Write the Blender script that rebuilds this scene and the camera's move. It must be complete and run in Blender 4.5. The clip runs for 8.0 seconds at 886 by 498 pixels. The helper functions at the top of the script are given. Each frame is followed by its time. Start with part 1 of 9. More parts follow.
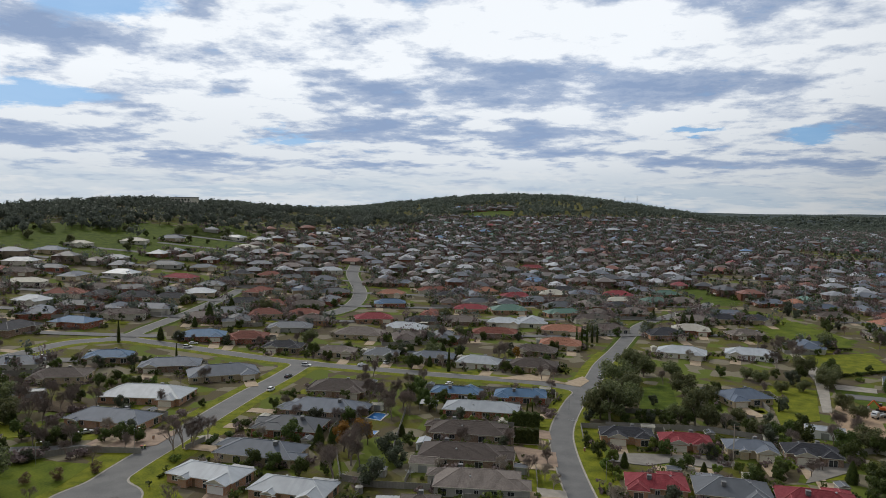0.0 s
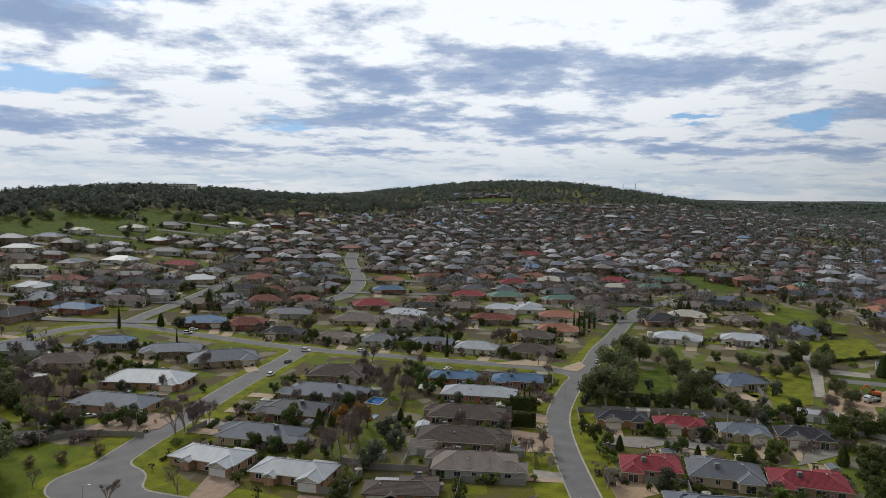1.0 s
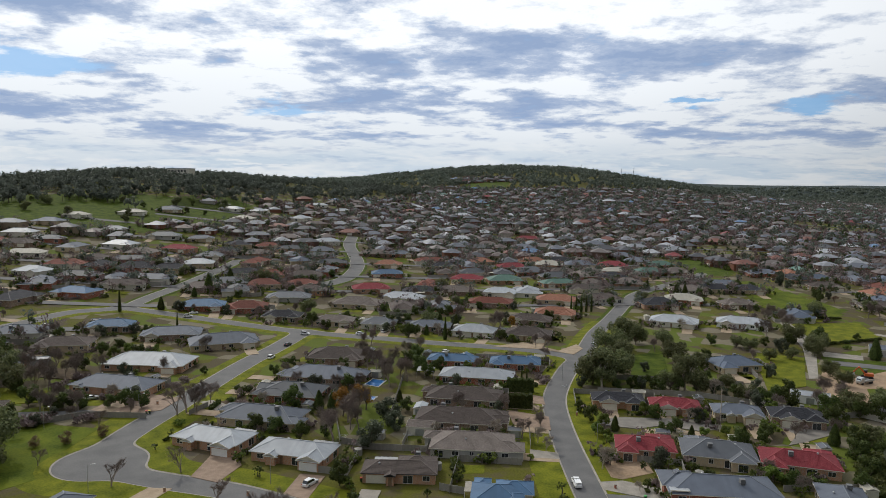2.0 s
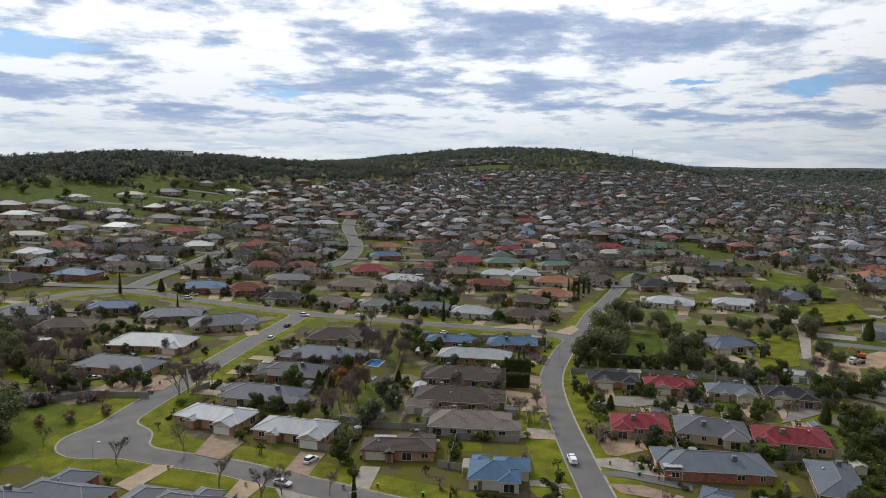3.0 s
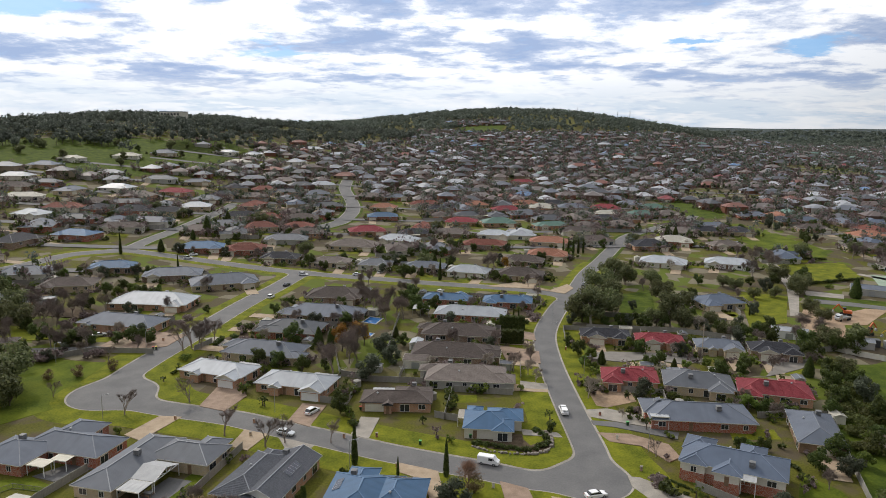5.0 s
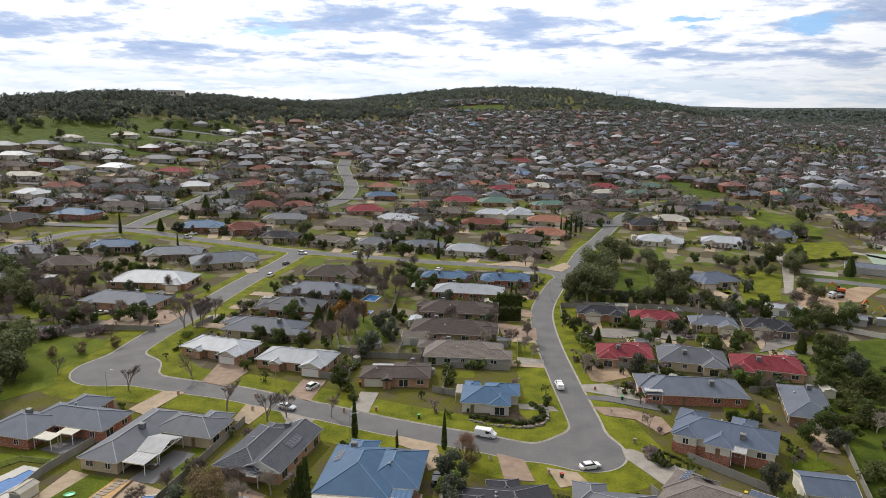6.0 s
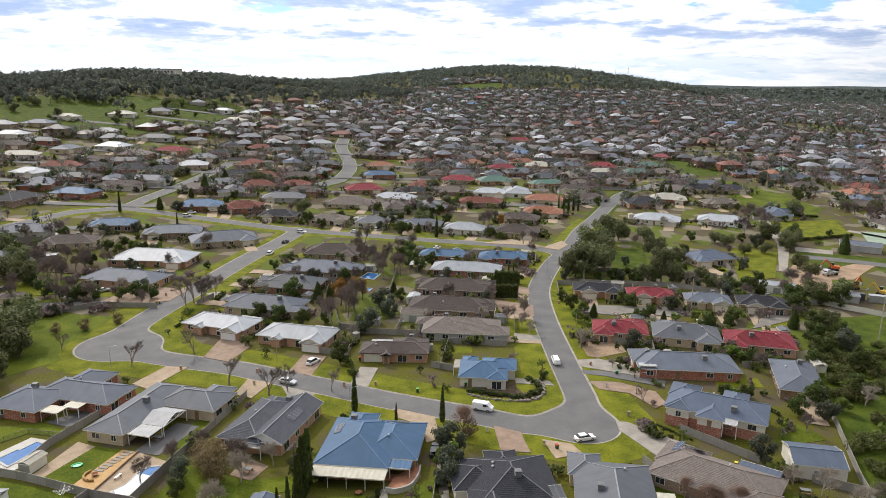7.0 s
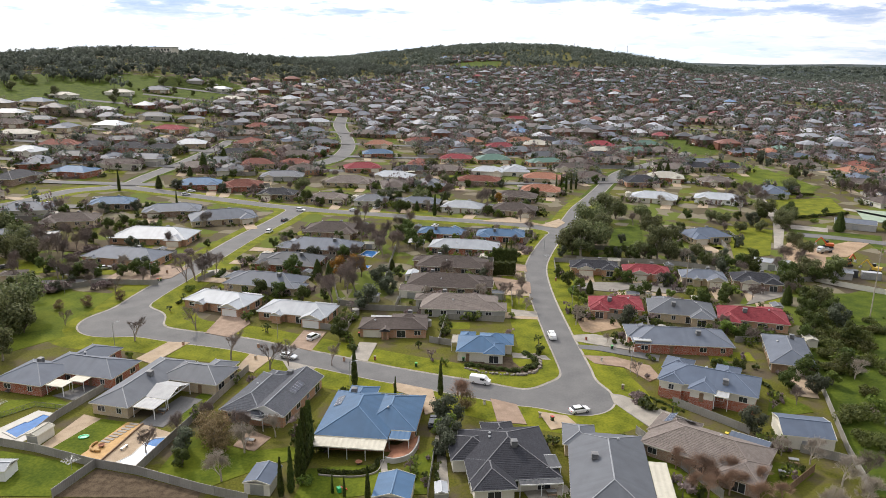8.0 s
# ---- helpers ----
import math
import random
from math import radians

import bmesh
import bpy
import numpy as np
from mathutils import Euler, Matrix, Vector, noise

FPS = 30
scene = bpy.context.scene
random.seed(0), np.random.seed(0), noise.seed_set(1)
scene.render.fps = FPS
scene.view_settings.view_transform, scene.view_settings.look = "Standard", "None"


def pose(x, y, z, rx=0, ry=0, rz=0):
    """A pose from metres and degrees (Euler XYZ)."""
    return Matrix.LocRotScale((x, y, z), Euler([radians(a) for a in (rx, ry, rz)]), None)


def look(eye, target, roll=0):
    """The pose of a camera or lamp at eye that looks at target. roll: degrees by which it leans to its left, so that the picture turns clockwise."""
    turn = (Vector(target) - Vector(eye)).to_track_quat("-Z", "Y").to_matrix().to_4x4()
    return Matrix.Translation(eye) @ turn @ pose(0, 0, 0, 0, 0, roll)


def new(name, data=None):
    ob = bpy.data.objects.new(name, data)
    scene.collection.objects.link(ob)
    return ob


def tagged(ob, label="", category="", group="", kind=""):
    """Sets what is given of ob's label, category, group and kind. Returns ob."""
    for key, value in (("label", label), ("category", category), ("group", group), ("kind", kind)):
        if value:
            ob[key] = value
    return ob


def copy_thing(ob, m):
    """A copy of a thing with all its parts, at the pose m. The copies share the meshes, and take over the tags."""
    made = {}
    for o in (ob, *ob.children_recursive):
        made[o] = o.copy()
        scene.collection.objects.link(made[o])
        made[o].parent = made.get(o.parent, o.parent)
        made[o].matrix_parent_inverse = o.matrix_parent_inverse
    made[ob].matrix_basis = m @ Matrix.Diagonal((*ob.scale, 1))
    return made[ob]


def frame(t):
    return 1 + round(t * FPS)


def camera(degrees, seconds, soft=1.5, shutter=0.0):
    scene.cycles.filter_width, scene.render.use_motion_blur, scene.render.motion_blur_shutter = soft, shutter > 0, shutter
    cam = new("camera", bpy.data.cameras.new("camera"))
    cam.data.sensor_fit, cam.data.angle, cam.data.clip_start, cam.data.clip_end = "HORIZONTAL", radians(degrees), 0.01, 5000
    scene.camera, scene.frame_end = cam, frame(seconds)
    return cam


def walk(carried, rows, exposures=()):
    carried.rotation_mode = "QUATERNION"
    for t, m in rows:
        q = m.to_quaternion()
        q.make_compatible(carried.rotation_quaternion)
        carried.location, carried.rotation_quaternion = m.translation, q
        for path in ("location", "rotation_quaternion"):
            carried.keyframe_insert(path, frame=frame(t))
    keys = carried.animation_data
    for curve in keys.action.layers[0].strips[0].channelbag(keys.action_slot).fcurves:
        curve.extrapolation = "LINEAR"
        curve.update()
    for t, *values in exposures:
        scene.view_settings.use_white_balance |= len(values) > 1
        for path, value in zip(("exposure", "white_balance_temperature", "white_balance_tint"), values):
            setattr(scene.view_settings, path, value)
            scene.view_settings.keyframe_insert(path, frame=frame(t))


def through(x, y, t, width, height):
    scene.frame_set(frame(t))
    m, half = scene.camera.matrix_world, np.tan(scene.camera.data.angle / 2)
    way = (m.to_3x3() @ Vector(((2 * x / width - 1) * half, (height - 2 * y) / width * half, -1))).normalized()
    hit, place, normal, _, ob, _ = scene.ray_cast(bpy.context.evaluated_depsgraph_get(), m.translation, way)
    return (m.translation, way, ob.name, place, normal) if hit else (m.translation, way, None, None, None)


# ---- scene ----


def view(x, y, z, yaw, pitch, roll):
    """A camera pose: yaw to the left from +y, pitch up, roll as look() takes it."""
    return pose(x, y, z, 0, 0, yaw) @ pose(0, 0, 0, 90 + pitch) @ pose(0, 0, 0, 0, 0, roll)


cam = camera(63.9, 8.0, soft=0.9)
PATH = [
    (0.0, view(-0.228, 8.839, 73.424, 1.105, -3.301, 0.701)),
    (0.5, view(-0.174, 7.788, 73.385, 1.033, -3.797, 0.697)),
    (1.0, view(-0.120, 6.724, 73.347, 0.960, -4.350, 0.693)),
    (1.5, view(-0.067, 5.650, 73.308, 0.888, -4.951, 0.689)),
    (2.0, view(-0.013, 4.564, 73.270, 0.815, -5.596, 0.684)),
    (2.5, view(0.040, 3.467, 73.231, 0.742, -6.278, 0.680)),
    (3.0, view(0.094, 2.358, 73.193, 0.669, -6.992, 0.676)),
    (3.5, view(0.147, 1.238, 73.154, 0.595, -7.732, 0.672)),
    (4.0, view(0.201, 0.107, 73.116, 0.522, -8.495, 0.667)),
    (4.5, view(0.254, -1.035, 73.077, 0.448, -9.277, 0.663)),
    (5.0, view(0.308, -2.189, 73.038, 0.374, -10.072, 0.659)),
    (5.5, view(0.361, -3.354, 73.000, 0.299, -10.879, 0.655)),
    (6.0, view(0.415, -4.530, 72.961, 0.224, -11.695, 0.650)),
    (6.5, view(0.469, -5.718, 72.923, 0.150, -12.516, 0.646)),
    (7.0, view(0.522, -6.917, 72.884, 0.074, -13.340, 0.642)),
    (7.5, view(0.576, -8.127, 72.846, -0.001, -14.167, 0.638)),
    (8.0, view(0.629, -9.349, 72.807, -0.077, -14.994, 0.633)),
]
EXPOSURES = [(0.0, -1.2, 6270, 10), (1.5, -1.1, 6290, 10), (3.5, -0.95, 6350, 11), (4.5, -0.80, 6400, 12), (6.5, -0.50, 6450, 13), (8.0, -0.20, 6470, 14)]
walk(cam, PATH, EXPOSURES)

# ---- light ----
SUN_AZ, SUN_EL = -34.0, 38.0   # degrees: from +y towards +x, above the horizon
world = bpy.data.worlds.new("sky")
scene.world = world
world.use_nodes = True


def node(nt, kind, inputs=None, **props):
    n = nt.nodes.new(kind)
    if "operation" in props:
        n.operation = props["operation"]
    if "data_type" in props:
        n.data_type, n.blend_type = props["data_type"], props["blend_type"]
    if "noise_dimensions" in props:
        n.noise_dimensions = props["noise_dimensions"]
    for k, v in (inputs or {}).items():
        if isinstance(v, bpy.types.NodeSocket):
            nt.links.new(v, n.inputs[k])
        else:
            n.inputs[k].default_value = v
    return n


def ramp(nt, fac, stops, interp="LINEAR"):
    n = nt.nodes.new("ShaderNodeValToRGB")
    n.color_ramp.interpolation = interp
    el = n.color_ramp.elements
    while len(el) < len(stops):
        el.new(0.5)
    for e, (p, c) in zip(el, stops):
        e.position = p
        e.color = (c, c, c, 1) if isinstance(c, (int, float)) else (*c, 1)
    nt.links.new(fac, n.inputs[0])
    return n.outputs[0]


def maths(nt, op, a, b=0.0, c=0.0):
    return node(nt, "ShaderNodeMath", {0: a, 1: b, 2: c}, operation=op).outputs[0]


def mixc(nt, fac, a, b, blend="MIX"):
    n = node(nt, "ShaderNodeMix", data_type="RGBA", blend_type=blend)
    for s, v in ((n.inputs[0], fac), (n.inputs[6], a), (n.inputs[7], b)):
        if isinstance(v, bpy.types.NodeSocket):
            nt.links.new(v, s)
        else:
            s.default_value = v if isinstance(v, (int, float)) else (*v, 1)
    return n.outputs[2]


# cloud banks and blue gaps: azimuth to the right of +y, elevation, half width, half height (degrees), weight
BANKS = [(-1.3, 6.0, 12.5, 1.1, 1.0), (-7.6, 9.3, 4.6, 1.7, 0.9), (4.2, 9.9, 8.5, 2.2, 1.0), (14.5, 9.2, 7.0, 1.7, 0.9), (16.8, 3.8, 5.6, 0.85, 0.95),
         (21.5, 16.2, 11.0, 1.8, 1.0), (-30.5, 11.8, 6.5, 1.8, 0.9), (-30.5, 4.8, 5.8, 1.1, 0.9), (-20.3, 3.2, 5.2, 0.8, 0.8), (-19.5, 14.8, 1.9, 1.9, 0.6),
         (-9.0, 13.6, 1.7, 1.2, 0.55), (29.6, 6.3, 3.2, 1.0, 0.8), (27.7, 3.5, 5.5, 0.95, 0.7), (7.3, 4.4, 6.0, 0.7, 0.8), (-16.8, 9.3, 2.4, 1.2, 0.6),
         (-8.6, 3.3, 4.0, 0.7, 0.7), (-24.5, 6.9, 3.0, 0.8, 0.5), (23.0, 9.0, 5.0, 1.2, 0.5)]
GAPS = [(-27.0, 14.4, 5.5, 1.7, 1.0), (-31.5, 7.5, 5.5, 0.9, 1.0), (18.2, 5.9, 2.6, 0.35, 0.9), (26.6, 5.6, 3.0, 0.7, 0.9), (8.8, 16.8, 1.4, 0.8, 0.9),
        (-12.9, 5.2, 4.0, 0.55, 0.7), (-34.5, 16.0, 4.0, 1.4, 0.9), (33.0, 17.0, 1.6, 1.2, 0.9)]


def build_sky():
    nt = world.node_tree
    bg = nt.nodes["Background"]
    sky = node(nt, "ShaderNodeTexSky")
    sky.sky_type, sky.sun_disc, sky.sun_elevation, sky.sun_rotation = "NISHITA", False, radians(SUN_EL), radians(SUN_AZ)
    sky.altitude, sky.dust_density = 200, 1.0
    tc = nt.nodes.new("ShaderNodeTexCoord")
    sep = node(nt, "ShaderNodeSeparateXYZ", {0: tc.outputs["Generated"]})
    x, y, z = sep.outputs
    deg = 180 / math.pi
    ang = node(nt, "ShaderNodeCombineXYZ", {0: maths(nt, "MULTIPLY", maths(nt, "ARCTAN2", x, y), deg), 1: maths(nt, "MULTIPLY", maths(nt, "ARCSINE", z), deg), 2: 0.0}).outputs[0]
    # the cloud deck lies flat: its texture is drawn out towards the horizon
    deck = maths(nt, "ADD", maths(nt, "MAXIMUM", z, 0.0), 0.13)
    deck = node(nt, "ShaderNodeCombineXYZ", {0: maths(nt, "DIVIDE", x, deck), 1: maths(nt, "DIVIDE", y, deck), 2: 0.0}).outputs[0]
    big = node(nt, "ShaderNodeTexNoise", {"Vector": deck, "Scale": 1.3, "Detail": 9.0, "Roughness": 0.6}).outputs[0]
    moved = node(nt, "ShaderNodeVectorMath", {0: deck, 1: (5.3, 2.1, 3.7)}, operation="ADD").outputs[0]
    fine = node(nt, "ShaderNodeTexNoise", {"Vector": moved, "Scale": 3.6, "Detail": 9.0, "Roughness": 0.64}).outputs[0]
    wob = node(nt, "ShaderNodeTexNoise", {"Vector": moved, "Scale": 2.6, "Detail": 7.0, "Roughness": 0.6}).outputs[1]
    wob = node(nt, "ShaderNodeVectorMath", {0: wob, 1: (0.5, 0.5, 0.5)}, operation="SUBTRACT").outputs[0]
    wob = node(nt, "ShaderNodeVectorMath", {0: wob, 1: (10.0, 3.4, 0.0)}, operation="MULTIPLY").outputs[0]
    ang = node(nt, "ShaderNodeVectorMath", {0: ang, 1: wob}, operation="ADD").outputs[0]

    def blobs(rows):
        total = 0.0
        for a, e, w, h, k in rows:
            d = node(nt, "ShaderNodeVectorMath", {0: ang, 1: (1 / w, 1 / h, 0), 2: (-a / w, -e / h, 0)}, operation="MULTIPLY_ADD").outputs[0]
            r = node(nt, "ShaderNodeVectorMath", {0: d}, operation="LENGTH").outputs[1]
            s = maths(nt, "MULTIPLY", maths(nt, "MAXIMUM", maths(nt, "SUBTRACT", 1.25, r), 0.0), k)
            total = maths(nt, "MAXIMUM", total, s)
        return total

    shade = maths(nt, "ADD", maths(nt, "MULTIPLY", blobs(BANKS), 0.9), maths(nt, "MULTIPLY", maths(nt, "SUBTRACT", fine, 0.5), 3.0))
    shade = maths(nt, "ADD", shade, maths(nt, "MULTIPLY", maths(nt, "SUBTRACT", big, 0.5), 1.8))
    shade = ramp(nt, shade, [(0.02, 0.0), (0.24, 0.34), (0.52, 0.80), (0.95, 1.0)])
    hole = maths(nt, "ADD", blobs(GAPS), maths(nt, "MULTIPLY", maths(nt, "SUBTRACT", fine, 0.5), 1.4))
    hole = ramp(nt, hole, [(0.16, 0.0), (0.58, 1.0)])
    # clouds low over the horizon are dimmer than those overhead
    white = mixc(nt, ramp(nt, z, [(0.03, 0.0), (0.17, 1.0)]), (1.58, 1.65, 1.70), (2.12, 2.17, 2.20))
    cloud = mixc(nt, shade, white, (0.66, 0.86, 1.24))
    blue = mixc(nt, 1.0, sky.outputs[0], (0.15, 0.15, 0.15), "MULTIPLY")
    blue = mixc(nt, 0.75, blue, (0.60, 1.16, 1.90))
    mixed = mixc(nt, maths(nt, "MULTIPLY", hole, 0.95), cloud, blue)
    long = node(nt, "ShaderNodeVectorMath", {0: ang, 1: (0.045, 0.75, 0.0)}, operation="MULTIPLY").outputs[0]
    streak = node(nt, "ShaderNodeTexNoise", {"Vector": long, "Scale": 1.4, "Detail": 5.0, "Roughness": 0.55}).outputs[0]
    haze = mixc(nt, ramp(nt, streak, [(0.42, 0.0), (0.60, 1.0)]), (1.04, 1.25, 1.44), (1.62, 1.66, 1.66))
    low = ramp(nt, z, [(0.0, 1.0), (0.025, 0.8), (0.06, 0.0)])
    mixed = mixc(nt, maths(nt, "MULTIPLY", low, 0.85), mixed, haze)
    # the cloud glows round the hidden sun and is dull on the far side of the sky
    az, el = radians(SUN_AZ), radians(SUN_EL)
    side = node(nt, "ShaderNodeVectorMath", {0: tc.outputs["Generated"], 1: (math.sin(az) * math.cos(el), math.cos(az) * math.cos(el), math.sin(el))}, operation="DOT_PRODUCT").outputs[1]
    glow = ramp(nt, maths(nt, "MULTIPLY_ADD", side, 0.5, 0.5), [(0.0, 0.22), (0.5, 0.30), (0.72, 0.85), (0.82, 1.0)])
    mixed = node(nt, "ShaderNodeVectorMath", {0: mixed, 3: glow}, operation="SCALE").outputs[0]
    nt.links.new(mixed, bg.inputs[0])
    bg.inputs[1].default_value = 1.0


build_sky()
sun = new("sun", bpy.data.lights.new("sun", "SUN"))
sun.data.energy, sun.data.angle, sun.data.color = 3.5, radians(1.2), (1.0, 0.93, 0.80)
az, el = radians(SUN_AZ), radians(SUN_EL)
sun.matrix_basis = look((0, 0, 300), (-math.sin(az) * math.cos(el), -math.cos(az) * math.cos(el), 300 - math.sin(el)))

# ---- materials ----


def principled(name, rough=0.7, metal=0.0, spec=0.4):
    m = bpy.data.materials.new(name)
    m.use_nodes = True
    nt = m.node_tree
    b = nt.nodes["Principled BSDF"]
    b.inputs["Roughness"].default_value, b.inputs["Metallic"].default_value = rough, metal
    b.inputs["Specular IOR Level"].default_value = spec
    return m, nt, b


def surface(name, dark, light, scale=1.0, grain=8.0, rough=0.8, bump=0.0, metal=0.0, spec=0.4, vary=0.0, coords="Object"):
    """Two colours mixed by a broad and a fine noise; vary: change of brightness from object to object."""
    m, nt, b = principled(name, rough, metal, spec)
    tc = nt.nodes.new("ShaderNodeTexCoord")
    a = node(nt, "ShaderNodeTexNoise", {"Vector": tc.outputs[coords], "Scale": scale, "Detail": 4.0}).outputs[0]
    f = node(nt, "ShaderNodeTexNoise", {"Vector": tc.outputs[coords], "Scale": scale * grain, "Detail": 3.0}).outputs[0]
    t = maths(nt, "ADD", maths(nt, "MULTIPLY", a, 0.6), maths(nt, "MULTIPLY", f, 0.4))
    c = mixc(nt, ramp(nt, t, [(0.36, 0.0), (0.64, 1.0)]), dark, light)
    if vary:
        r = node(nt, "ShaderNodeObjectInfo").outputs["Random"]
        h = node(nt, "ShaderNodeHueSaturation", {"Value": maths(nt, "MULTIPLY_ADD", r, vary, 1 - vary / 2), "Color": c})
        c = h.outputs[0]
    nt.links.new(c, b.inputs["Base Color"])
    if bump:
        n = node(nt, "ShaderNodeBump", {"Strength": 0.6, "Distance": bump, "Height": f})
        nt.links.new(n.outputs[0], b.inputs["Normal"])
    return m


def rooftop(name, col, tile=False, rough=0.62):
    """Roofs in metres of UV: u along the eave, v up the slope. Ribbed sheet, or rows of tiles."""
    m, nt, b = principled(name, 0.8 if tile else rough, 0.0, 0.15 if tile else 0.25)
    uv = node(nt, "ShaderNodeUVMap")
    sep = node(nt, "ShaderNodeSeparateXYZ", {0: uv.outputs[0]})
    u, v = sep.outputs[0], sep.outputs[1]
    stain = node(nt, "ShaderNodeTexNoise", {"Vector": uv.outputs[0], "Scale": 0.35, "Detail": 5.0}).outputs[0]
    if tile:
        row = maths(nt, "DIVIDE", v, 0.34)
        colm = maths(nt, "ADD", maths(nt, "DIVIDE", u, 0.30), maths(nt, "MULTIPLY", maths(nt, "FLOOR", row), 0.5))
        cell = node(nt, "ShaderNodeCombineXYZ", {0: maths(nt, "FLOOR", colm), 1: maths(nt, "FLOOR", row)})
        rnd = node(nt, "ShaderNodeTexWhiteNoise", {"Vector": cell.outputs[0]}, noise_dimensions="2D").outputs[0]
        hgt = maths(nt, "SUBTRACT", maths(nt, "MULTIPLY", maths(nt, "ABSOLUTE", maths(nt, "SINE", maths(nt, "MULTIPLY", colm, math.pi))), 0.5),
                    maths(nt, "FRACT", row))
        var = maths(nt, "MULTIPLY_ADD", rnd, 0.30, 0.82)
        dist = 0.05
    else:
        hgt = maths(nt, "PINGPONG", maths(nt, "DIVIDE", u, 0.19), 0.5)
        sheet = maths(nt, "FLOOR", maths(nt, "DIVIDE", u, 0.76))
        rnd = node(nt, "ShaderNodeTexWhiteNoise", {"W": sheet}, noise_dimensions="1D").outputs[0]
        var = maths(nt, "MULTIPLY_ADD", rnd, 0.10, 0.95)
        dist = 0.018
    tone = maths(nt, "MULTIPLY", var, maths(nt, "MULTIPLY_ADD", stain, 0.5, 0.75))
    r = node(nt, "ShaderNodeObjectInfo").outputs["Random"]
    tone = maths(nt, "MULTIPLY", tone, maths(nt, "MULTIPLY_ADD", r, 0.3, 0.85))
    c = node(nt, "ShaderNodeVectorMath", {0: (*col,), 3: tone}, operation="SCALE").outputs[0]
    nt.links.new(c, b.inputs["Base Color"])
    n = node(nt, "ShaderNodeBump", {"Strength": 0.8, "Distance": dist, "Height": hgt})
    nt.links.new(n.outputs[0], b.inputs["Normal"])
    return m


def brickwork(name, c1, c2, mortar=(0.42, 0.39, 0.34)):
    m, nt, b = principled(name, 0.9, 0, 0.2)
    tc = nt.nodes.new("ShaderNodeTexCoord")
    sep = node(nt, "ShaderNodeSeparateXYZ", {0: tc.outputs["Object"]})
    uv = node(nt, "ShaderNodeCombineXYZ", {0: maths(nt, "ADD", sep.outputs[0], sep.outputs[1]), 1: sep.outputs[2]})
    br = node(nt, "ShaderNodeTexBrick", {"Vector": uv.outputs[0], "Color1": (*c1, 1), "Color2": (*c2, 1), "Mortar": (*mortar, 1), "Scale": 1.0,
                                         "Mortar Size": 0.009, "Brick Width": 0.24, "Row Height": 0.086})
    st = node(nt, "ShaderNodeTexNoise", {"Vector": tc.outputs["Object"], "Scale": 0.6, "Detail": 4.0}).outputs[0]
    k = node(nt, "ShaderNodeVectorMath", {0: br.outputs[0], 3: maths(nt, "MULTIPLY_ADD", st, 0.6, 0.7)}, operation="SCALE")
    nt.links.new(k.outputs[0], b.inputs["Base Color"])
    return m


def foliage(name, dark, light, through=0.4, speckle=0.5, scale=0.7):
    """Leaves: the colour changes from spray to spray and from tree to tree."""
    m = bpy.data.materials.new(name)
    m.use_nodes = True
    nt = m.node_tree
    b = nt.nodes["Principled BSDF"]
    out = nt.nodes["Material Output"]
    b.inputs["Roughness"].default_value = 0.6
    b.inputs["Specular IOR Level"].default_value = 0.2
    g = node(nt, "ShaderNodeNewGeometry")
    tc = nt.nodes.new("ShaderNodeTexCoord")
    n = node(nt, "ShaderNodeTexNoise", {"Vector": tc.outputs["Object"], "Scale": scale, "Detail": 2.0}).outputs[0]
    t = maths(nt, "ADD", maths(nt, "MULTIPLY", g.outputs["Random Per Island"], speckle), maths(nt, "MULTIPLY", n, 1.1 - speckle))
    c = mixc(nt, ramp(nt, t, [(0.2, 0.0), (0.85, 1.0)]), dark, light)
    r = node(nt, "ShaderNodeObjectInfo").outputs["Random"]
    h = node(nt, "ShaderNodeHueSaturation", {"Hue": maths(nt, "MULTIPLY_ADD", r, 0.03, 0.485), "Value": maths(nt, "MULTIPLY_ADD", r, 0.5, 0.75), "Color": c})
    nt.links.new(h.outputs[0], b.inputs["Base Color"])
    tr = node(nt, "ShaderNodeBsdfTranslucent", {"Color": h.outputs[0]})
    mx = node(nt, "ShaderNodeMixShader", {0: through, 1: b.outputs[0], 2: tr.outputs[0]})
    nt.links.new(mx.outputs[0], out.inputs[0])
    return m


